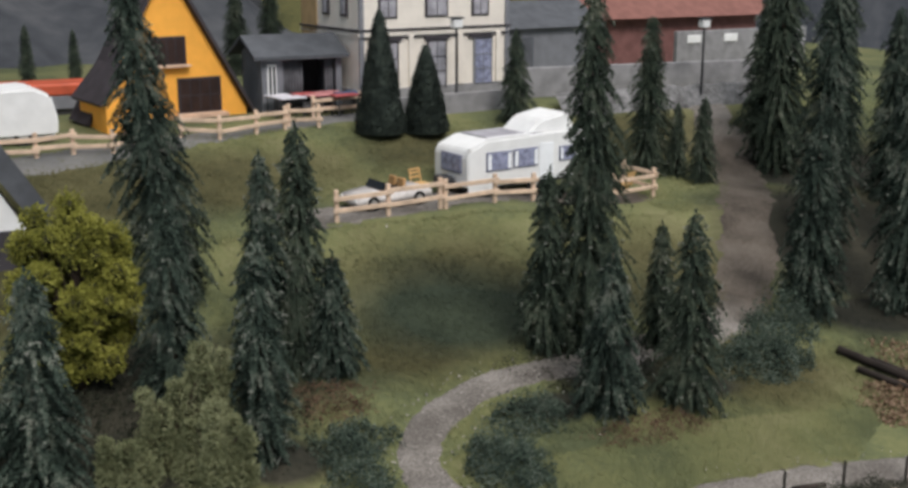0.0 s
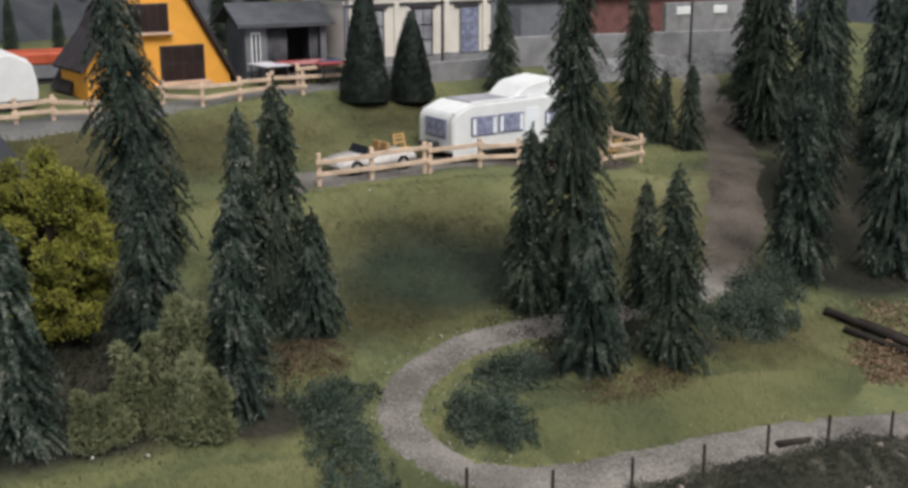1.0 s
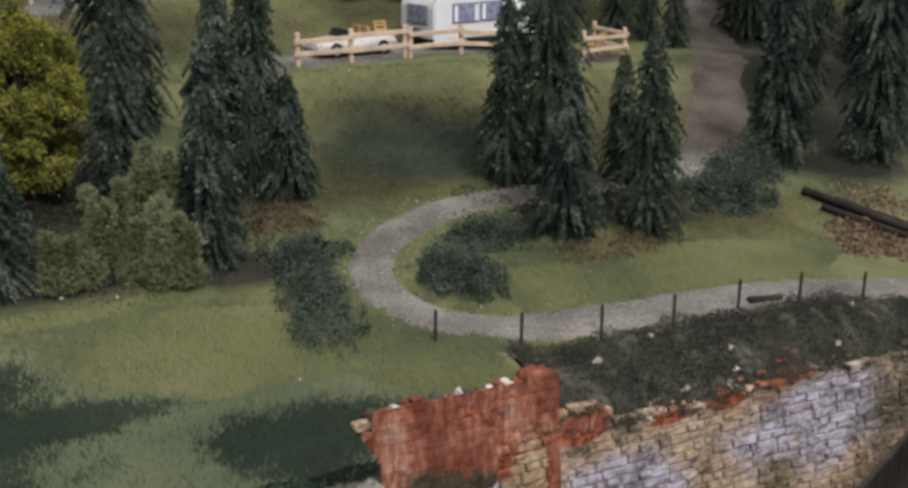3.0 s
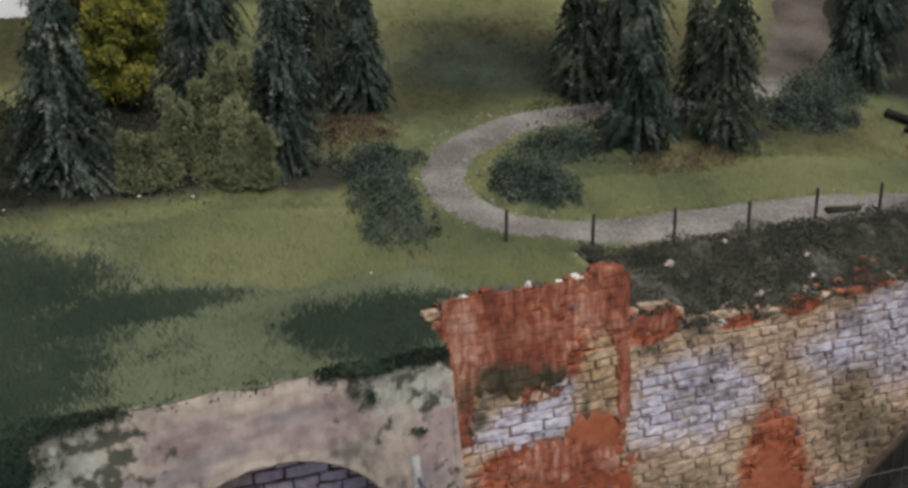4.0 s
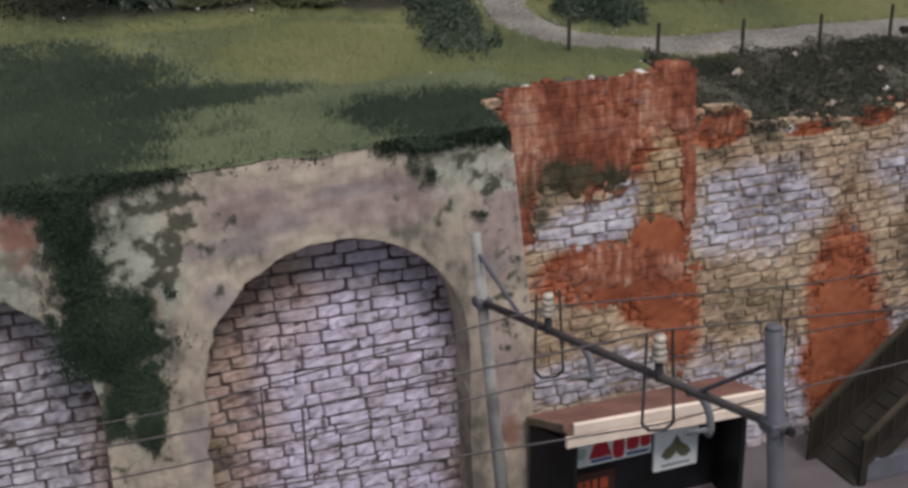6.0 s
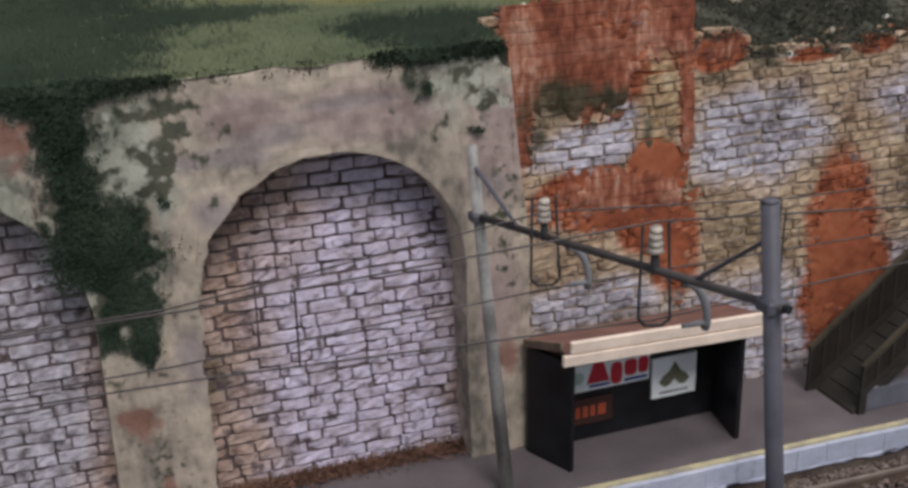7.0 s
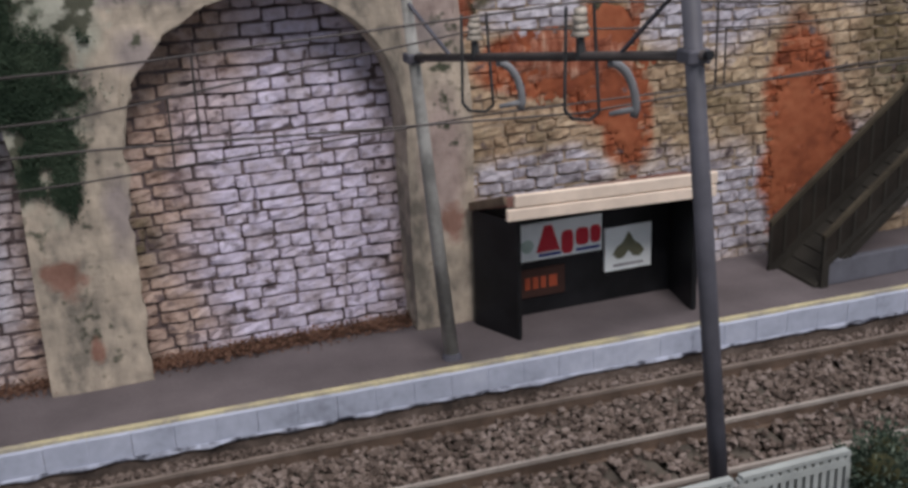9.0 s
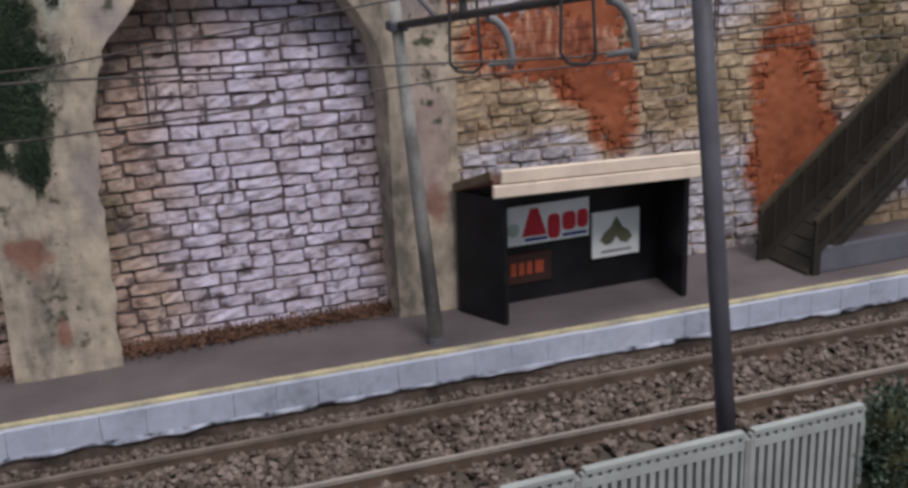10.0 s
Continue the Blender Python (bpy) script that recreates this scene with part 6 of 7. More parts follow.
part("windscreen", box(B(), (1.42, 0.87, 0.90), (0.04, 1.45, 0.36), Matrix.Rotation(radians(32), 3, "Y")), PANE, car, "raked windscreen")
for x in (0.75, 3.1):
    for y in (0.06, 1.69):
        wheel(car, x, y, 0.31, 0.31)
part("headlight", rod(B(), (0.02, 0.3, 0.48), (-0.03, 0.3, 0.48), 0.1, 0.09, 12), WHITE, car)
car.scale = (0.76, 0.8, 0.84)
part("headlight", rod(B(), (0.02, 1.45, 0.48), (-0.03, 1.45, 0.48), 0.1, 0.09, 12), WHITE, car)

chairs = thing("folding_chair", 17.3, 37.2, ground(17.3, 37.2), 15, "small tan wooden folding chair behind the car", "chair")
CHAIR = plain("chair_wood", (0.55, 0.34, 0.14), 0.7)
for x in (-0.3, 0.3):
    for y in (-0.25, 0.25):
        part("leg", rod(B(), (x, y, 0), (x * 0.9, -y, 0.5), 0.04, 0.04, 6), CHAIR, chairs)
    part("back_post", rod(B(), (x, 0.28, 0.4), (x, 0.48, 1.15), 0.04, 0.04, 6), CHAIR, chairs)
part("seat", box(B(), (0, 0, 0.5), (0.7, 0.6, 0.06), bevel=0.015), CHAIR, chairs)
for z in (0.75, 0.95, 1.1):
    part("back_slat", box(B(), (0, 0.28 + 0.27 * (z - 0.4), z), (0.66, 0.05, 0.09)), CHAIR, chairs)
chairs.scale = (0.75, 0.75, 0.75)
copy_thing(chairs, place(26.0, 37.3, ground(26, 37.3), 200))

# ---- orange A-frame house ----
def window(parent, x, z, w, h, y, frame_mat, pane_mat, bars=1, sill=None, cross=0, depth=0.08):
    f = part("window_frame", box(B(), (x, y - depth / 2 + 0.02, z), (w + 0.16, depth, h + 0.16), bevel=0.012), frame_mat, parent)
    n = bars + 1
    for k in range(n):
        cw = w / n
        part("pane", box(B(), (x - w / 2 + cw * (k + 0.5), y - depth * 0.62, z), (cw - 0.05, depth * 0.9, h)), pane_mat, f)
    for k in range(cross):
        part("glazing_bar", box(B(), (x, y - depth * 1.15, z - h / 2 + h * (k + 1) / (cross + 1)), (w, 0.03, 0.04)), frame_mat, f)
    if sill:
        part("sill", box(B(), (x, y - 0.16, z - h / 2 - 0.12), (w + 0.3, 0.36, 0.09), bevel=0.01), sill, f)
    return f


chalet = thing("chalet", 11.0, 47.0, 12.95, 9.0, "orange A-frame holiday house with a steep dark roof", "house")
HW, HH = 3.25, 6.0
bm = B()
prism(bm, [(-HW, 0.0), (HW, 0.0), (HW, 0.3), (0, HH), (-HW, 0.3)], 0.0, 1.5)
part("wall", bm, ORANGE, chalet, "orange gable wall")
for s in (-1, 1):
    bm = B()
    e = Vector((HW, 0.3)) - Vector((0, HH))
    n = Vector((-e.y, e.x)).normalized() * 0.02
    a, b = (0 * s, HH + 0.03), (s * (HW + 0.18), 0.05)
    t = 0.13
    nx, nz = s * 0.86 * t, 0.5 * t
    prism(bm, [a, b, (b[0] + nx, b[1] + nz), (a[0], a[1] + 0.24)], -0.35, 1.8)
    part("roof", bm, DARK_ROOF, chalet, "steep dark brown roof slope")
FRAME_PALE = plain("pale_frame", (0.62, 0.42, 0.30), 0.7)
window(chalet, -0.08, 2.72, 1.45, 0.95, 0, DARK_ROOF, DARK_PANE, 3, FRAME_PALE, 0)
window(chalet, 1.22, 0.92, 1.7, 1.25, 0, DARK_ROOF, DARK_PANE, 3, FRAME_PALE, 1)
part("lower_sill", box(B(), (1.1, -0.2, 0.1), (2.4, 0.4, 0.12)), FRAME_PALE, chalet, "pale wooden step")
porch = part("porch", prism(B(), [(-0.85, -0.05), (0.85, -0.05), (0.85, 1.15), (0, 2.25), (-0.85, 1.15)], -1.9, 1.0), ORANGE, chalet, "small orange gabled porch")
porch.data.transform(Matrix.Translation((-2.45 * CM, 0, 0)))
for s in (-1, 1):
    bm = B()
    prism(bm, [(0, 2.27), (s * 1.10, 0.98), (s * 1.15, 1.08), (0, 2.44)], -2.1, 1.1)
    bmesh.ops.translate(bm, verts=bm.verts, vec=(-2.45, 0, 0))
    part("porch_roof", bm, DARK_ROOF, porch, "dark porch roof")
part("porch_door", box(B(), (-3.26, -0.7, 0.45), (0.06, 0.7, 0.9)), plain("orange_door", (0.62, 0.24, 0.03), 0.6), porch, "orange-brown door")

# ---- cream station house ----
house = thing("station_house", 18.75, 46.2, 12.95, 6.0, "two-storey cream house with grey trim and a pale plinth", "house")
W, D = 7.5, 5.4
part("wall", box(B(), (W / 2, D / 2, 4.1), (W, D, 6.6)), CREAM_WALL, house, "cream plaster wall")
part("plinth", box(B(), (W / 2, D / 2, 0.42), (W + 0.12, D + 0.12, 0.84), bevel=0.015), CONCRETE, house, "pale grey stone plinth")
part("cornice", box(B(), (W / 2, D / 2, 3.30), (W + 0.26, D + 0.26, 0.09), bevel=0.02), FRAME_DARK, house, "dark weathered string course")
part("cornice", box(B(), (W / 2, D / 2, 3.12), (W + 0.14, D + 0.14, 0.16), bevel=0.02), CREAM_WALL, house)
part("roof", prism(B(), [(-0.5, 7.4), (D + 0.5, 7.4), (D / 2, 9.3)], -0.5, W + 0.5, "x"), GREY_ROOF, house, "grey pitched roof")
for x in (1.35, 3.75, 6.0):
    window(house, x, 4.55, 0.75 if x != 3.75 else 1.0, 1.4, 0, FRAME_DARK, CURTAIN, 1, None, 1)
    z, h = (1.78, 1.9)
    window(house, x + 0.15 if x > 5 else x, z, 0.85, h, 0, FRAME_DARK if x < 5 else GREY_WALL, CURTAIN if x < 5 else PANE_BLUE, 1, None, 2)
    part("architrave", box(B(), (x, -0.06, 2.88), (1.25, 0.14, 0.12)), FRAME_DARK, house)
for x in (0.5, 2.45, 4.95, 6.95):
    part("pilaster", box(B(), (x, -0.05, 1.95), (0.24, 0.12, 2.2), bevel=0.015), CREAM_WALL, house, "cream ground-floor pilaster")
part("string_line", box(B(), (W / 2, -0.04, 2.98), (W, 0.10, 0.06)), FRAME_DARK, house, "thin dark band over the windows")
for x in (0.08, W - 0.08):
    part("pilaster", box(B(), (x, -0.03, 3.9), (0.2, 0.1, 6.2)), GREY_WALL, house, "grey corner strip")
bm = B()
part("side_window", box(B(), (-0.05, 1.2, 4.55), (0.1, 0.55, 1.4)), FRAME_DARK, house)
part("side_window", box(B(), (-0.05, 2.9, 4.55), (0.1, 0.55, 1.4)), FRAME_DARK, house)
for y in (1.2, 2.9):
    part("side_pane", box(B(), (-0.09, y, 4.55), (0.08, 0.3, 1.2)), CURTAIN, house)
part("side_panel", box(B(), (-0.03, 4.6, 4.3), (0.08, 1.5, 6.0)), TAN_WALL, house, "tan side wall panel")
terrace_wall = solid("terrace_wall", box(B(), (21.9, 44.7, 13.1), (7.4, 0.2, 1.1), Matrix.Rotation(radians(6), 3, "Z"), 0.02), CONCRETE, "pale grey terrace wall below the house", "wall", "structure")

# ---- grey pavilion beside the house ----
pavilion = thing("pavilion", 14.75, 46.95, 12.95, 1.0, "grey wooden pavilion with an open dark front and curtains", "pavilion")
PW, PD, EAVE, RIDGE = 3.5, 2.6, 2.35, 3.0
part("back_wall", box(B(), (PW / 2, PD - 0.06, EAVE / 2), (PW, 0.12, EAVE)), FRAME_DARK, pavilion, "dark back wall")
for x in (0.0, PW - 0.12):
    part("side_wall", prism(B(), [(0.0, 0), (PD, 0), (PD, EAVE), (PD / 2, RIDGE - 0.08), (0.0, EAVE)], x, x + 0.12, "x"), GREY_WALL, pavilion, "grey gabled side wall")
part("front_wall", box(B(), (0.50, 0.06, EAVE / 2), (0.80, 0.12, EAVE)), GREY_WALL, pavilion, "grey front wall")
part("front_post", box(B(), (PW - 0.18, 0.06, EAVE / 2), (0.14, 0.12, EAVE), bevel=0.012), GREY_WALL, pavilion, "grey corner post")
part("lintel", box(B(), (PW / 2, 0.06, EAVE - 0.10), (PW, 0.14, 0.20), bevel=0.012), GREY_WALL, pavilion, "grey lintel over the opening")
for k in range(7):
    x = 0.98 + 0.13 * k
    part("curtain", rod(B(), (x, 0.20, 0.1), (x, 0.18 + 0.03 * (k % 2), EAVE - 0.2), 0.075, 0.06, 8), CURTAIN_DARK, pavilion, "hanging grey curtain fold", True)
for x in (2.85, 2.98, 3.11):
    part("curtain", rod(B(), (x, 0.20, 0.1), (x, 0.20, EAVE - 0.2), 0.075, 0.06, 8), CURTAIN_DARK, pavilion, "hanging grey curtain fold", True)
for y0, y1 in ((-0.45, PD / 2), (PD + 0.45, PD / 2)):
    part("roof", prism(B(), [(y0, EAVE - 0.12), (y1, RIDGE), (y1, RIDGE + 0.15), (y0, EAVE + 0.02)], -0.45, PW + 0.2, "x"), GREY_ROOF, pavilion, "grey felt roof")
w = part("front_window", box(B(), (0.42, -0.02, 1.35), (0.40, 0.06, 1.35), bevel=0.01), WHITE, pavilion, "white-framed tall window")
for x in (0.335, 0.505):
    part("pane", box(B(), (x, -0.045, 1.35), (0.10, 0.05, 1.15)), PANE, w)
part("floor", box(B(), (PW / 2, PD / 2, 0.06), (PW - 0.3, PD - 0.3, 0.10)), CONCRETE, pavilion)
# things on the terrace: tables with red and blue cloths
CLOTH = {"red": plain("red_cloth", (0.42, 0.09, 0.09), 0.8), "blue": plain("blue_cloth", (0.07, 0.10, 0.18), 0.8), "white": plain("white_cloth", (0.6, 0.58, 0.62), 0.8), "pink": plain("pink_cloth", (0.52, 0.22, 0.22), 0.8)}
for x, y, c in ((15.3, 46.3, "white"), (16.2, 46.35, "red"), (17.35, 46.4, "pink"), (16.75, 45.75, "pink"), (15.4, 45.4, "white"), (18.1, 45.95, "blue"), (17.7, 45.25, "red")):
    t = thing("garden_table", x, y, 12.95, rng.uniform(-10, 20), f"small terrace table with a {c} cloth", "table", "terrace tables")
    part("cloth", box(B(), (0, 0, 0.82), (1.15, 0.75, 0.06), bevel=0.02), CLOTH[c], t, f"{c} cloth")
    for sx in (-0.45, 0.45):
        for sy in (-0.28, 0.28):
            part("leg", rod(B(), (sx, sy, 0), (sx, sy, 0.8), 0.03, 0.03, 5), DARK, t)
# ---- street lamps ----
def street_lamp(x, y, h):
    ob = thing("street_lamp", x, y, ground(x, y), 0, "black model street lamp with a white box head", "street lamp", "street lamps")
    part("pole", rod(B(), (0, 0, 0), (0, 0, h), 0.07, 0.05, 8), DARK, ob, "black pole")
    part("head", box(B(), (0, 0, h + 0.2), (0.42, 0.42, 0.4), bevel=0.05), WHITE, ob, "white lamp head")
    part("cap", box(B(), (0, 0, h + 0.43), (0.5, 0.5, 0.06)), DARK, ob)


street_lamp(22.6, 44.9, 3.5)
street_lamp(34.9, 44.1, 3.4)

# ---- far buildings ----
annex = thing("grey_annex", 28.2, 52.0, 12.95, 6.0, "low grey annex with a grey roof", "house")
part("wall", box(B(), (3.2, 2, 1.4), (6.4, 4, 2.8)), GREY_WALL, annex, "grey wall")
part("roof", prism(B(), [(-0.4, 2.75), (4.4, 2.75), (2, 4.0)], -0.4, 6.8, "x"), GREY_ROOF, annex, "grey roof")
part("door", box(B(), (1.8, -0.05, 1.2), (1.2, 0.1, 2.2)), plain("dark_grey_door", (0.10, 0.105, 0.12), 0.7), annex, "dark grey double door")
shed = thing("goods_shed", 38.0, 58.0, 12.95, 3.0, "long red-brown shed with a red roof", "shed")
part("wall", box(B(), (6.2, 2.5, 1.45), (12.4, 5, 2.9)), BRICKWALL_FAR, shed, "dark red timber wall")
part("roof", prism(B(), [(-0.9, 2.7), (5.9, 2.7), (2.5, 5.2)], -0.8, 13.0, "x"), REDROOF, shed, "red-brown roof")
part("gable", prism(B(), [(0.1, 2.8), (4.9, 2.8), (2.5, 4.7)], -0.1, 0.0, "x"), plain("dark_gable", (0.08, 0.035, 0.03), 0.8), shed, "dark timber gable")
yard_wall = solid("yard_wall", box(B(), (44.2, 52.5, 14.0), (9.5, 0.3, 2.5), Matrix.Rotation(radians(3), 3, "Z"), 0.03), CONCRETE, "plain grey concrete yard wall", "wall", "structure")
for dx in (-3.6, -1.0, 1.4):
    q = Vector((44.2, 52.5, 14.0)) + Matrix.Rotation(radians(3), 3, "Z") @ Vector((dx, -0.17, 0.82))
    part("window", box(B(), q, (0.95, 0.10, 0.42), Matrix.Rotation(radians(3), 3, "Z"), 0.02), WHITE, yard_wall, "small white window")
solid("low_wall", box(B(), (33, 46.5, 13.45), (14, 0.3, 1.7), Matrix.Rotation(radians(-6), 3, "Z"), 0.03), CONCRETE, "low rough grey stone wall", "wall", "structure")
xs = axis_steps([(27.2, 39.2, 0.25)])
verts = [(x, 43.0 + 1.7 * k / 6 + 0.12 * wob(x, k, 1, 1.3), ground(x, 42.8) - 0.05 + (13.45 - ground(x, 42.8)) * smooth01(k / 6) + 0.10 * wob(x, k, 2, 1.9)) for x in xs for k in range(7)]
sheet("stone_bank", verts, [(i * 7 + k, i * 7 + k + 7, i * 7 + k + 8, i * 7 + k + 1) for i in range(len(xs) - 1) for k in range(6)], BANK_GREY, "rough grey stone bank below the yard", "ground", "structure", smooth=False)
solid("yellow_crate", box(B(), (34.0, 54.0, 13.9), (0.5, 0.6, 1.9), bevel=0.03), plain("pale_yellow", (0.75, 0.68, 0.40), 0.6), "pale yellow upright cabinet by the shed", "cabinet")

white_trailer = thing("trailer_caravan", 3.1, 43.6, ground(4.5, 43.6), 4.0, "white rounded caravan parked behind the road", "caravan")
bm = B()
prism(bm, [(0.0, 0.3), (0.0, 1.8), (0.5, 1.98), (2.3, 2.06), (2.95, 1.75), (3.15, 0.9), (3.1, 0.3)], 0.0, 2.2)
bmesh.ops.bevel(bm, geom=list(bm.edges), offset=0.1, segments=2, affect="EDGES")
part("body", bm, WHITE, white_trailer, "white body")
wheel(white_trailer, 1.9, 0.1, 0.32, 0.32)
wheel(white_trailer, 1.9, 2.1, 0.32, 0.32)
part("window", box(B(), (0.4, -0.02, 1.5), (0.6, 0.05, 0.5)), PANE_BLUE, white_trailer)
red_train = thing("red_railcar", -6.0, 50.4, 12.95, 0.0, "long orange-red and grey railcar standing behind the caravan", "railcar")
part("body", box(B(), (7.3, 1.0, 1.02), (14.6, 2.0, 0.5), bevel=0.08), plain("orange_red", (0.50, 0.10, 0.05), 0.5), red_train, "orange-red upper body")
part("band", box(B(), (7.3, 1.0, 0.5), (14.5, 1.9, 0.55), bevel=0.03), GREY_WALL, red_train, "grey lower band")
part("underframe", box(B(), (7.3, 1.0, 0.12), (14.2, 1.6, 0.26)), DARK, red_train, "dark underframe")

cottage = thing("cottage", 1.75, 34.0, 10.9, 0.0, "white cottage with a steep grey roof behind yellow foliage", "house")
part("wall", prism(B(), [(-2.1, -0.6), (2.1, -0.6), (2.1, 0.9), (0, 4.6), (-2.1, 0.9)], 0.0, 4.4), WHITE, cottage, "white plaster wall")
for s in (-1, 1):
    part("roof", prism(B(), [(0, 5.95), (s * 2.6, 1.72), (s * 2.45, 0.9), (0, 4.65)], -0.35, 4.8), GREY_ROOF, cottage, "grey roof slope")
part("door", box(B(), (1.5, -0.04, 0.35), (0.7, 0.08, 1.5)), FRAME_DARK, cottage, "dark door")

# ---- distance: dark grey rock and hall wall behind the layout ----
backdrop = sheet("backdrop", [(-120, 96, -30), (150, 96, -30), (150, 96, 90), (-120, 96, 90)], [(0, 1, 2, 3)], BACKDROP, "dark grey painted backdrop behind the layout", "backdrop", "structure")
verts, faces = [], []
for j in range(14):
    for i in range(60):
        x, t = -40 + i * 1.6, j / 13
        hgt = (9 + 5 * wob(x, 0, 0, 0.07) + 3 * wob(x, 0, 3, 0.2)) * (1 if x < 18 else max(0.25, 1 - (x - 18) / 14))
        verts.append((x, 72 + 16 * t + 1.5 * wob(x, t * 9, 5, 0.4), 12.8 + hgt * t + 1.2 * wob(x, t * 8, 1, 0.5) * t))
faces = [(j * 60 + i, j * 60 + i + 1, (j + 1) * 60 + i + 1, (j + 1) * 60 + i) for j in range(13) for i in range(59)]
sheet("rock_slope", verts, faces, BACKDROP, "dark grey rocky slope at the back of the layout", "hillside", "structure")
verts = [(26 + 30 * u, 78 + 10 * v, 12.9 + 7 * v + 1.2 * wob(u * 5, v * 5, 2, 1)) for v in (0, 0.25, 0.5, 0.75, 1) for u in (0, 0.2, 0.4, 0.6, 0.8, 1)]
sheet("far_hill", verts, [(j * 6 + i, j * 6 + i + 1, j * 6 + i + 7, j * 6 + i + 6) for j in range(4) for i in range(5)], HILL, "olive green hill behind the houses", "hillside", "structure")

# ---- red plaster left on the bay ----
def plaster(name, x0, x1, z0, z1, test, step, proud, mat, label, parent, lumps=1.0):
    verts, faces, index = [], [], {}
    nx, nz = int((x1 - x0) / step), int((z1 - z0) / step)

    def vert(i, j):
        if (i, j) not in index:
            x, z = x0 + i * step + 0.4 * step * wob(i, j, 0, 0.7), z0 + j * step + 0.4 * step * wob(i, j, 4, 0.7)
            f = test(x, z)
            y = bay_y(z) - 0.05 - proud * smooth01(f * 3) + lumps * (0.06 * wob(x, z, 2, 2.0) + 0.03 * wob(x, z, 5, 7))
            index[i, j] = len(verts)
            verts.append((x, y, z))
        return index[i, j]

    for i in range(nx):
        for j in range(nz):
            if test(x0 + (i + 0.5) * step, z0 + (j + 0.5) * step) > 0:
                faces.append((vert(i, j), vert(i + 1, j), vert(i + 1, j + 1), vert(i, j + 1)))
    return sheet(name, verts, faces, mat, label, "", "", True, parent)


plaster("plaster", 7.88, 11.7, 3.2, 7.86, red_at, 0.04, 0.04, RED, "crumbling red plaster", wall_bay)
plaster("red_wash", 13.9, 17.2, 0.2, 5.0, wash_at, 0.04, 0.03, RED_SMOOTH, "soft red-brown wash of paint", wall_bay, 0.35)
plaster("red_wash", 8.3, 12.2, 1.6, 5.4, wash_at, 0.04, 0.03, RED_SMOOTH, "soft red-brown wash of paint with a round patch", wall_bay, 0.35)
bm = B()
verts = []
for i in range(13):
    x = 7.9 + 3.58 * i / 12
    z = 7.62 + 0.16 * wob(x, 1, 4, 1.9) + 0.10 * wob(x, 2, 4, 5)
    verts.append([bm.verts.new(v) for v in ((x, 16.3, 0.2), (x, bay_y(z) - 0.02, z), (x, 17.0, z + 0.06), (x, 17.0, 0.2))])
for a, b in zip(verts, verts[1:]):
    for k in range(4):
        bm.faces.new((a[k], b[k], b[(k + 1) % 4], a[(k + 1) % 4]))
bm.faces.new(verts[0])
bm.faces.new(verts[-1][::-1])
bmesh.ops.recalc_face_normals(bm, faces=bm.faces)
buttress = solid("wall_buttress", bm, RED, "stone buttress with crumbling red plaster", "wall", "structure")


def rough_block(name, c, s, mat, seed, label="", parent=None):
    """A broken corner block with worn, uneven faces."""
    bm = box(B(), (0, 0, 0), s)
    bmesh.ops.subdivide_edges(bm, edges=list(bm.edges), cuts=3, use_grid_fill=True)
    for v in bm.verts:
        n = v.co.normalized()
        v.co += n * (0.07 * wob(v.co.x * 4, v.co.y * 4, v.co.z * 4 + seed, 1.0) - 0.10 * max(0, n.x ** 2 * n.z ** 2 * 4))
        v.co += Vector(c)
    return part(name, bm, mat, parent or buttress, label, True)


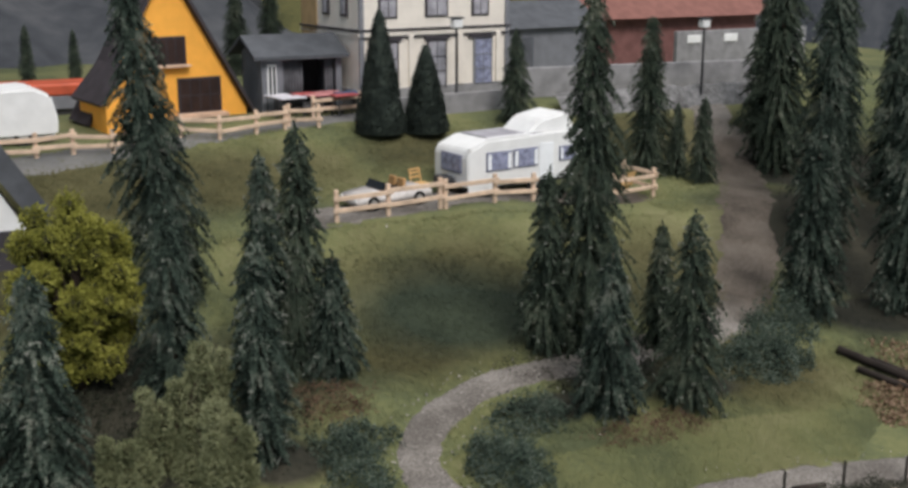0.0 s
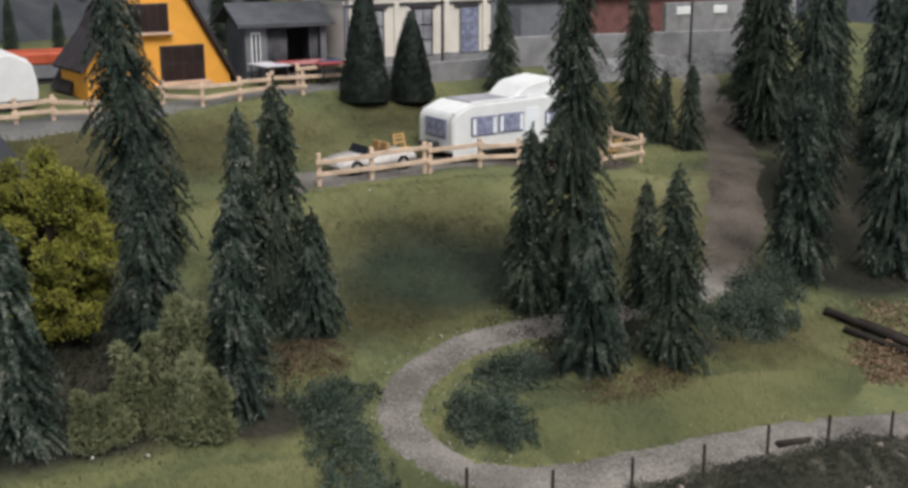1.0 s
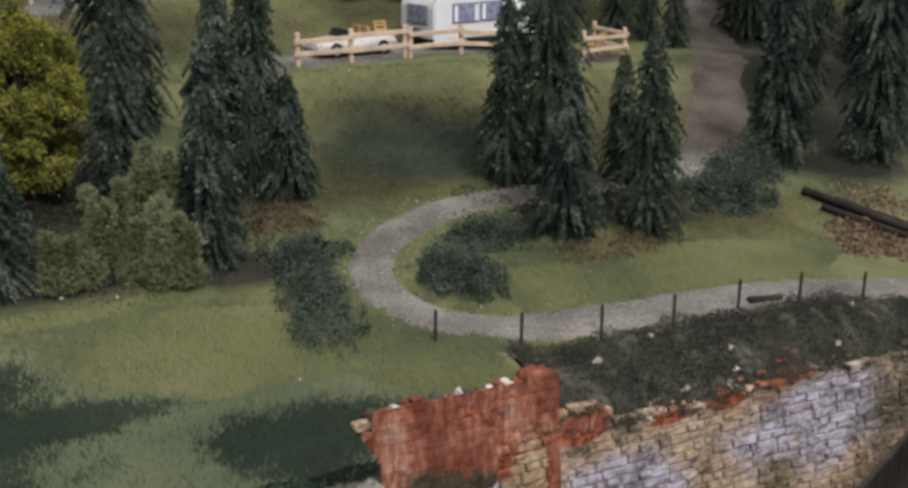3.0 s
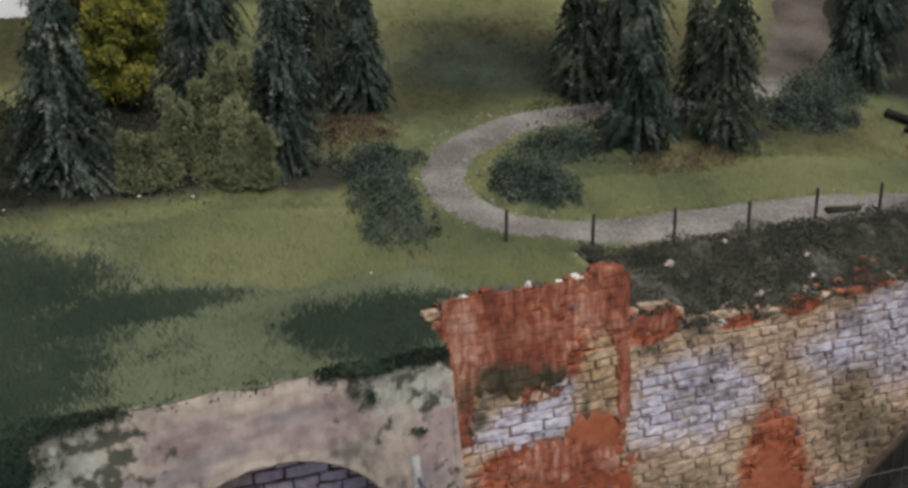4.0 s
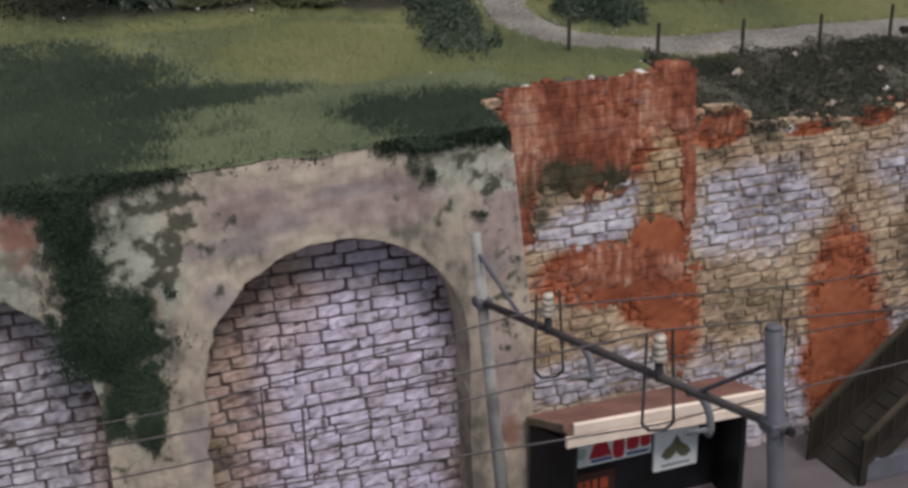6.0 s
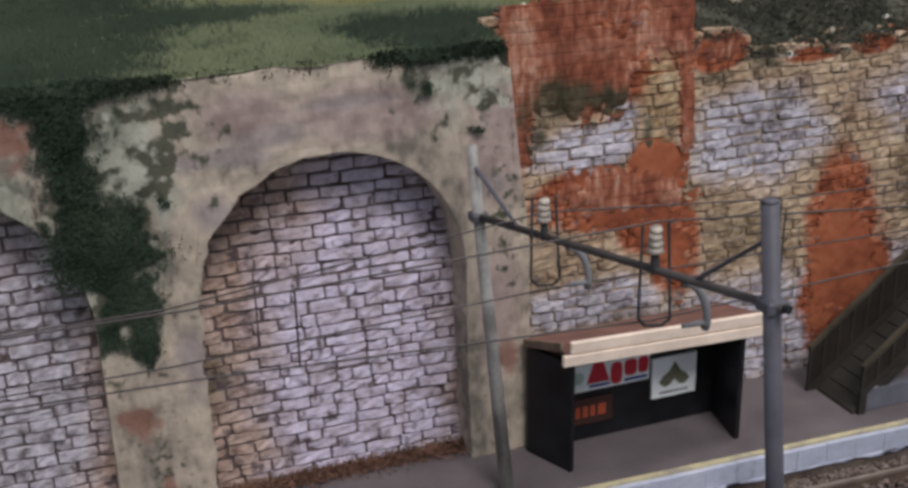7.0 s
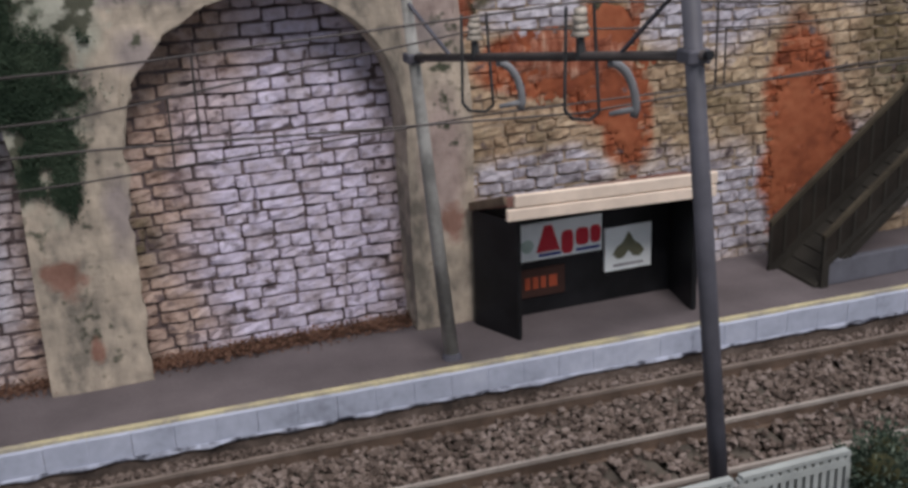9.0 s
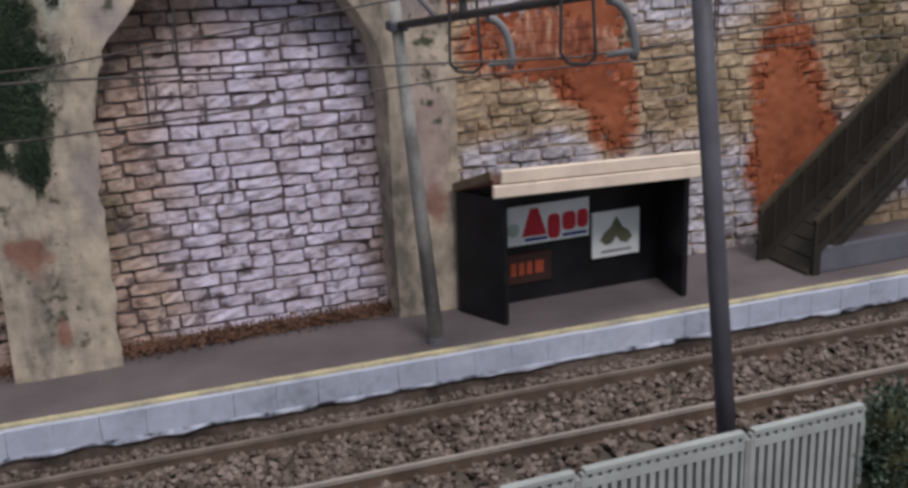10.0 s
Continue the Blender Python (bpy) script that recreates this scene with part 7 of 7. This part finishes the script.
rough_block("cap_stone", (11.25, 16.78, 7.74), (0.62, 0.36, 0.52), RED, 3, "red corner block")
rough_block("cap_stone", (12.2, 16.74, 6.72), (1.15, 0.34, 0.58), RED, 5, "red broken block")
for k in range(16):
    x = 8.0 + k * 0.19 + rng.uniform(-0.06, 0.06)
    rough_block("coping_stone", (x, 16.74 + rng.uniform(-0.03, 0.10), 7.76 + rng.uniform(-0.04, 0.05)), (rng.uniform(0.08, 0.34), 0.2, rng.uniform(0.05, 0.19)), rng.choice((RED, CRUMB, SCRUB, RED, CRUMB, SCRUB, RED)), k)

# broken stones and plaster crumbs along the upper edge of the bay
r17 = random.Random(17)
for k in range(90):
    x = r17.uniform(13.4, 19.5)
    y = 16.66 + abs(r17.gauss(0, 0.30)) * smooth01((x - 13.2) / 2.5)
    big = r17.uniform(0.5, 1.0) * (1.0 if y < 16.85 else 0.6)
    rough_block("rubble_stone", (x, y + r17.uniform(-0.02, 0.05), bank_z(x, y) + r17.uniform(-0.06, 0.02)), (0.42 * big, 0.24 * big, 0.22 * big), r17.choice((RED, STONE, STONE, SCRUB, STONE, CRUMB) if x < 16.5 else (RED, STONE, STONE, STONE, SCRUB, SCRUB)), 30 + k, "", wall_bay)

# ---- dry leaves along the foot of the arch ----
def foot_leaves(r):
    x = r.uniform(2.2, 6.9) if r.random() < 0.7 else r.uniform(-4, 0.8)
    return x, 15.95 - abs(r.gauss(0, 0.17)), abs(r.gauss(0, 0.07)) + 0.01


r9 = random.Random(9)
items = []
for _ in range(9000):
    x, y, z = foot_leaves(r9)
    items.append((Vector((x, y, z)), Vector((r9.uniform(-1, 1), r9.uniform(-1, 1), r9.uniform(-0.1, 0.9))), r9.uniform(0.035, 0.08), 0.017))
tufts("dry_leaves", items, LEAF_DRY, "rust-brown dry leaves along the foot of the wall", None, "stuff", "leaves")

# ---- the stones of the walls ----
def in_arch(cx, r):
    def inside(x, z, w):
        d = abs(x - cx)
        return d < r + 0.25 and z < SPRING + math.sqrt(max(0.0, (r + 0.3) ** 2 - d * d))
    return inside


courses(wall_infill, 2.2, 6.9, 0.02, 6.2, -0.1, in_arch(*ARCHES[0]), lambda x: 300, 51)
courses(wall_infill_west, -4.2, 0.95, 0.02, 6.2, -0.1, in_arch(*ARCHES[1]), lambda x: 150, 52)
courses(wall_bay, 8.0, 33, -0.05, 7.7, 0.0, lambda x, z, w: z < (7.7 if x < 11.5 else wall_top(x) + 0.1), lambda x: 300 if x < 14.2 else 0, 53)
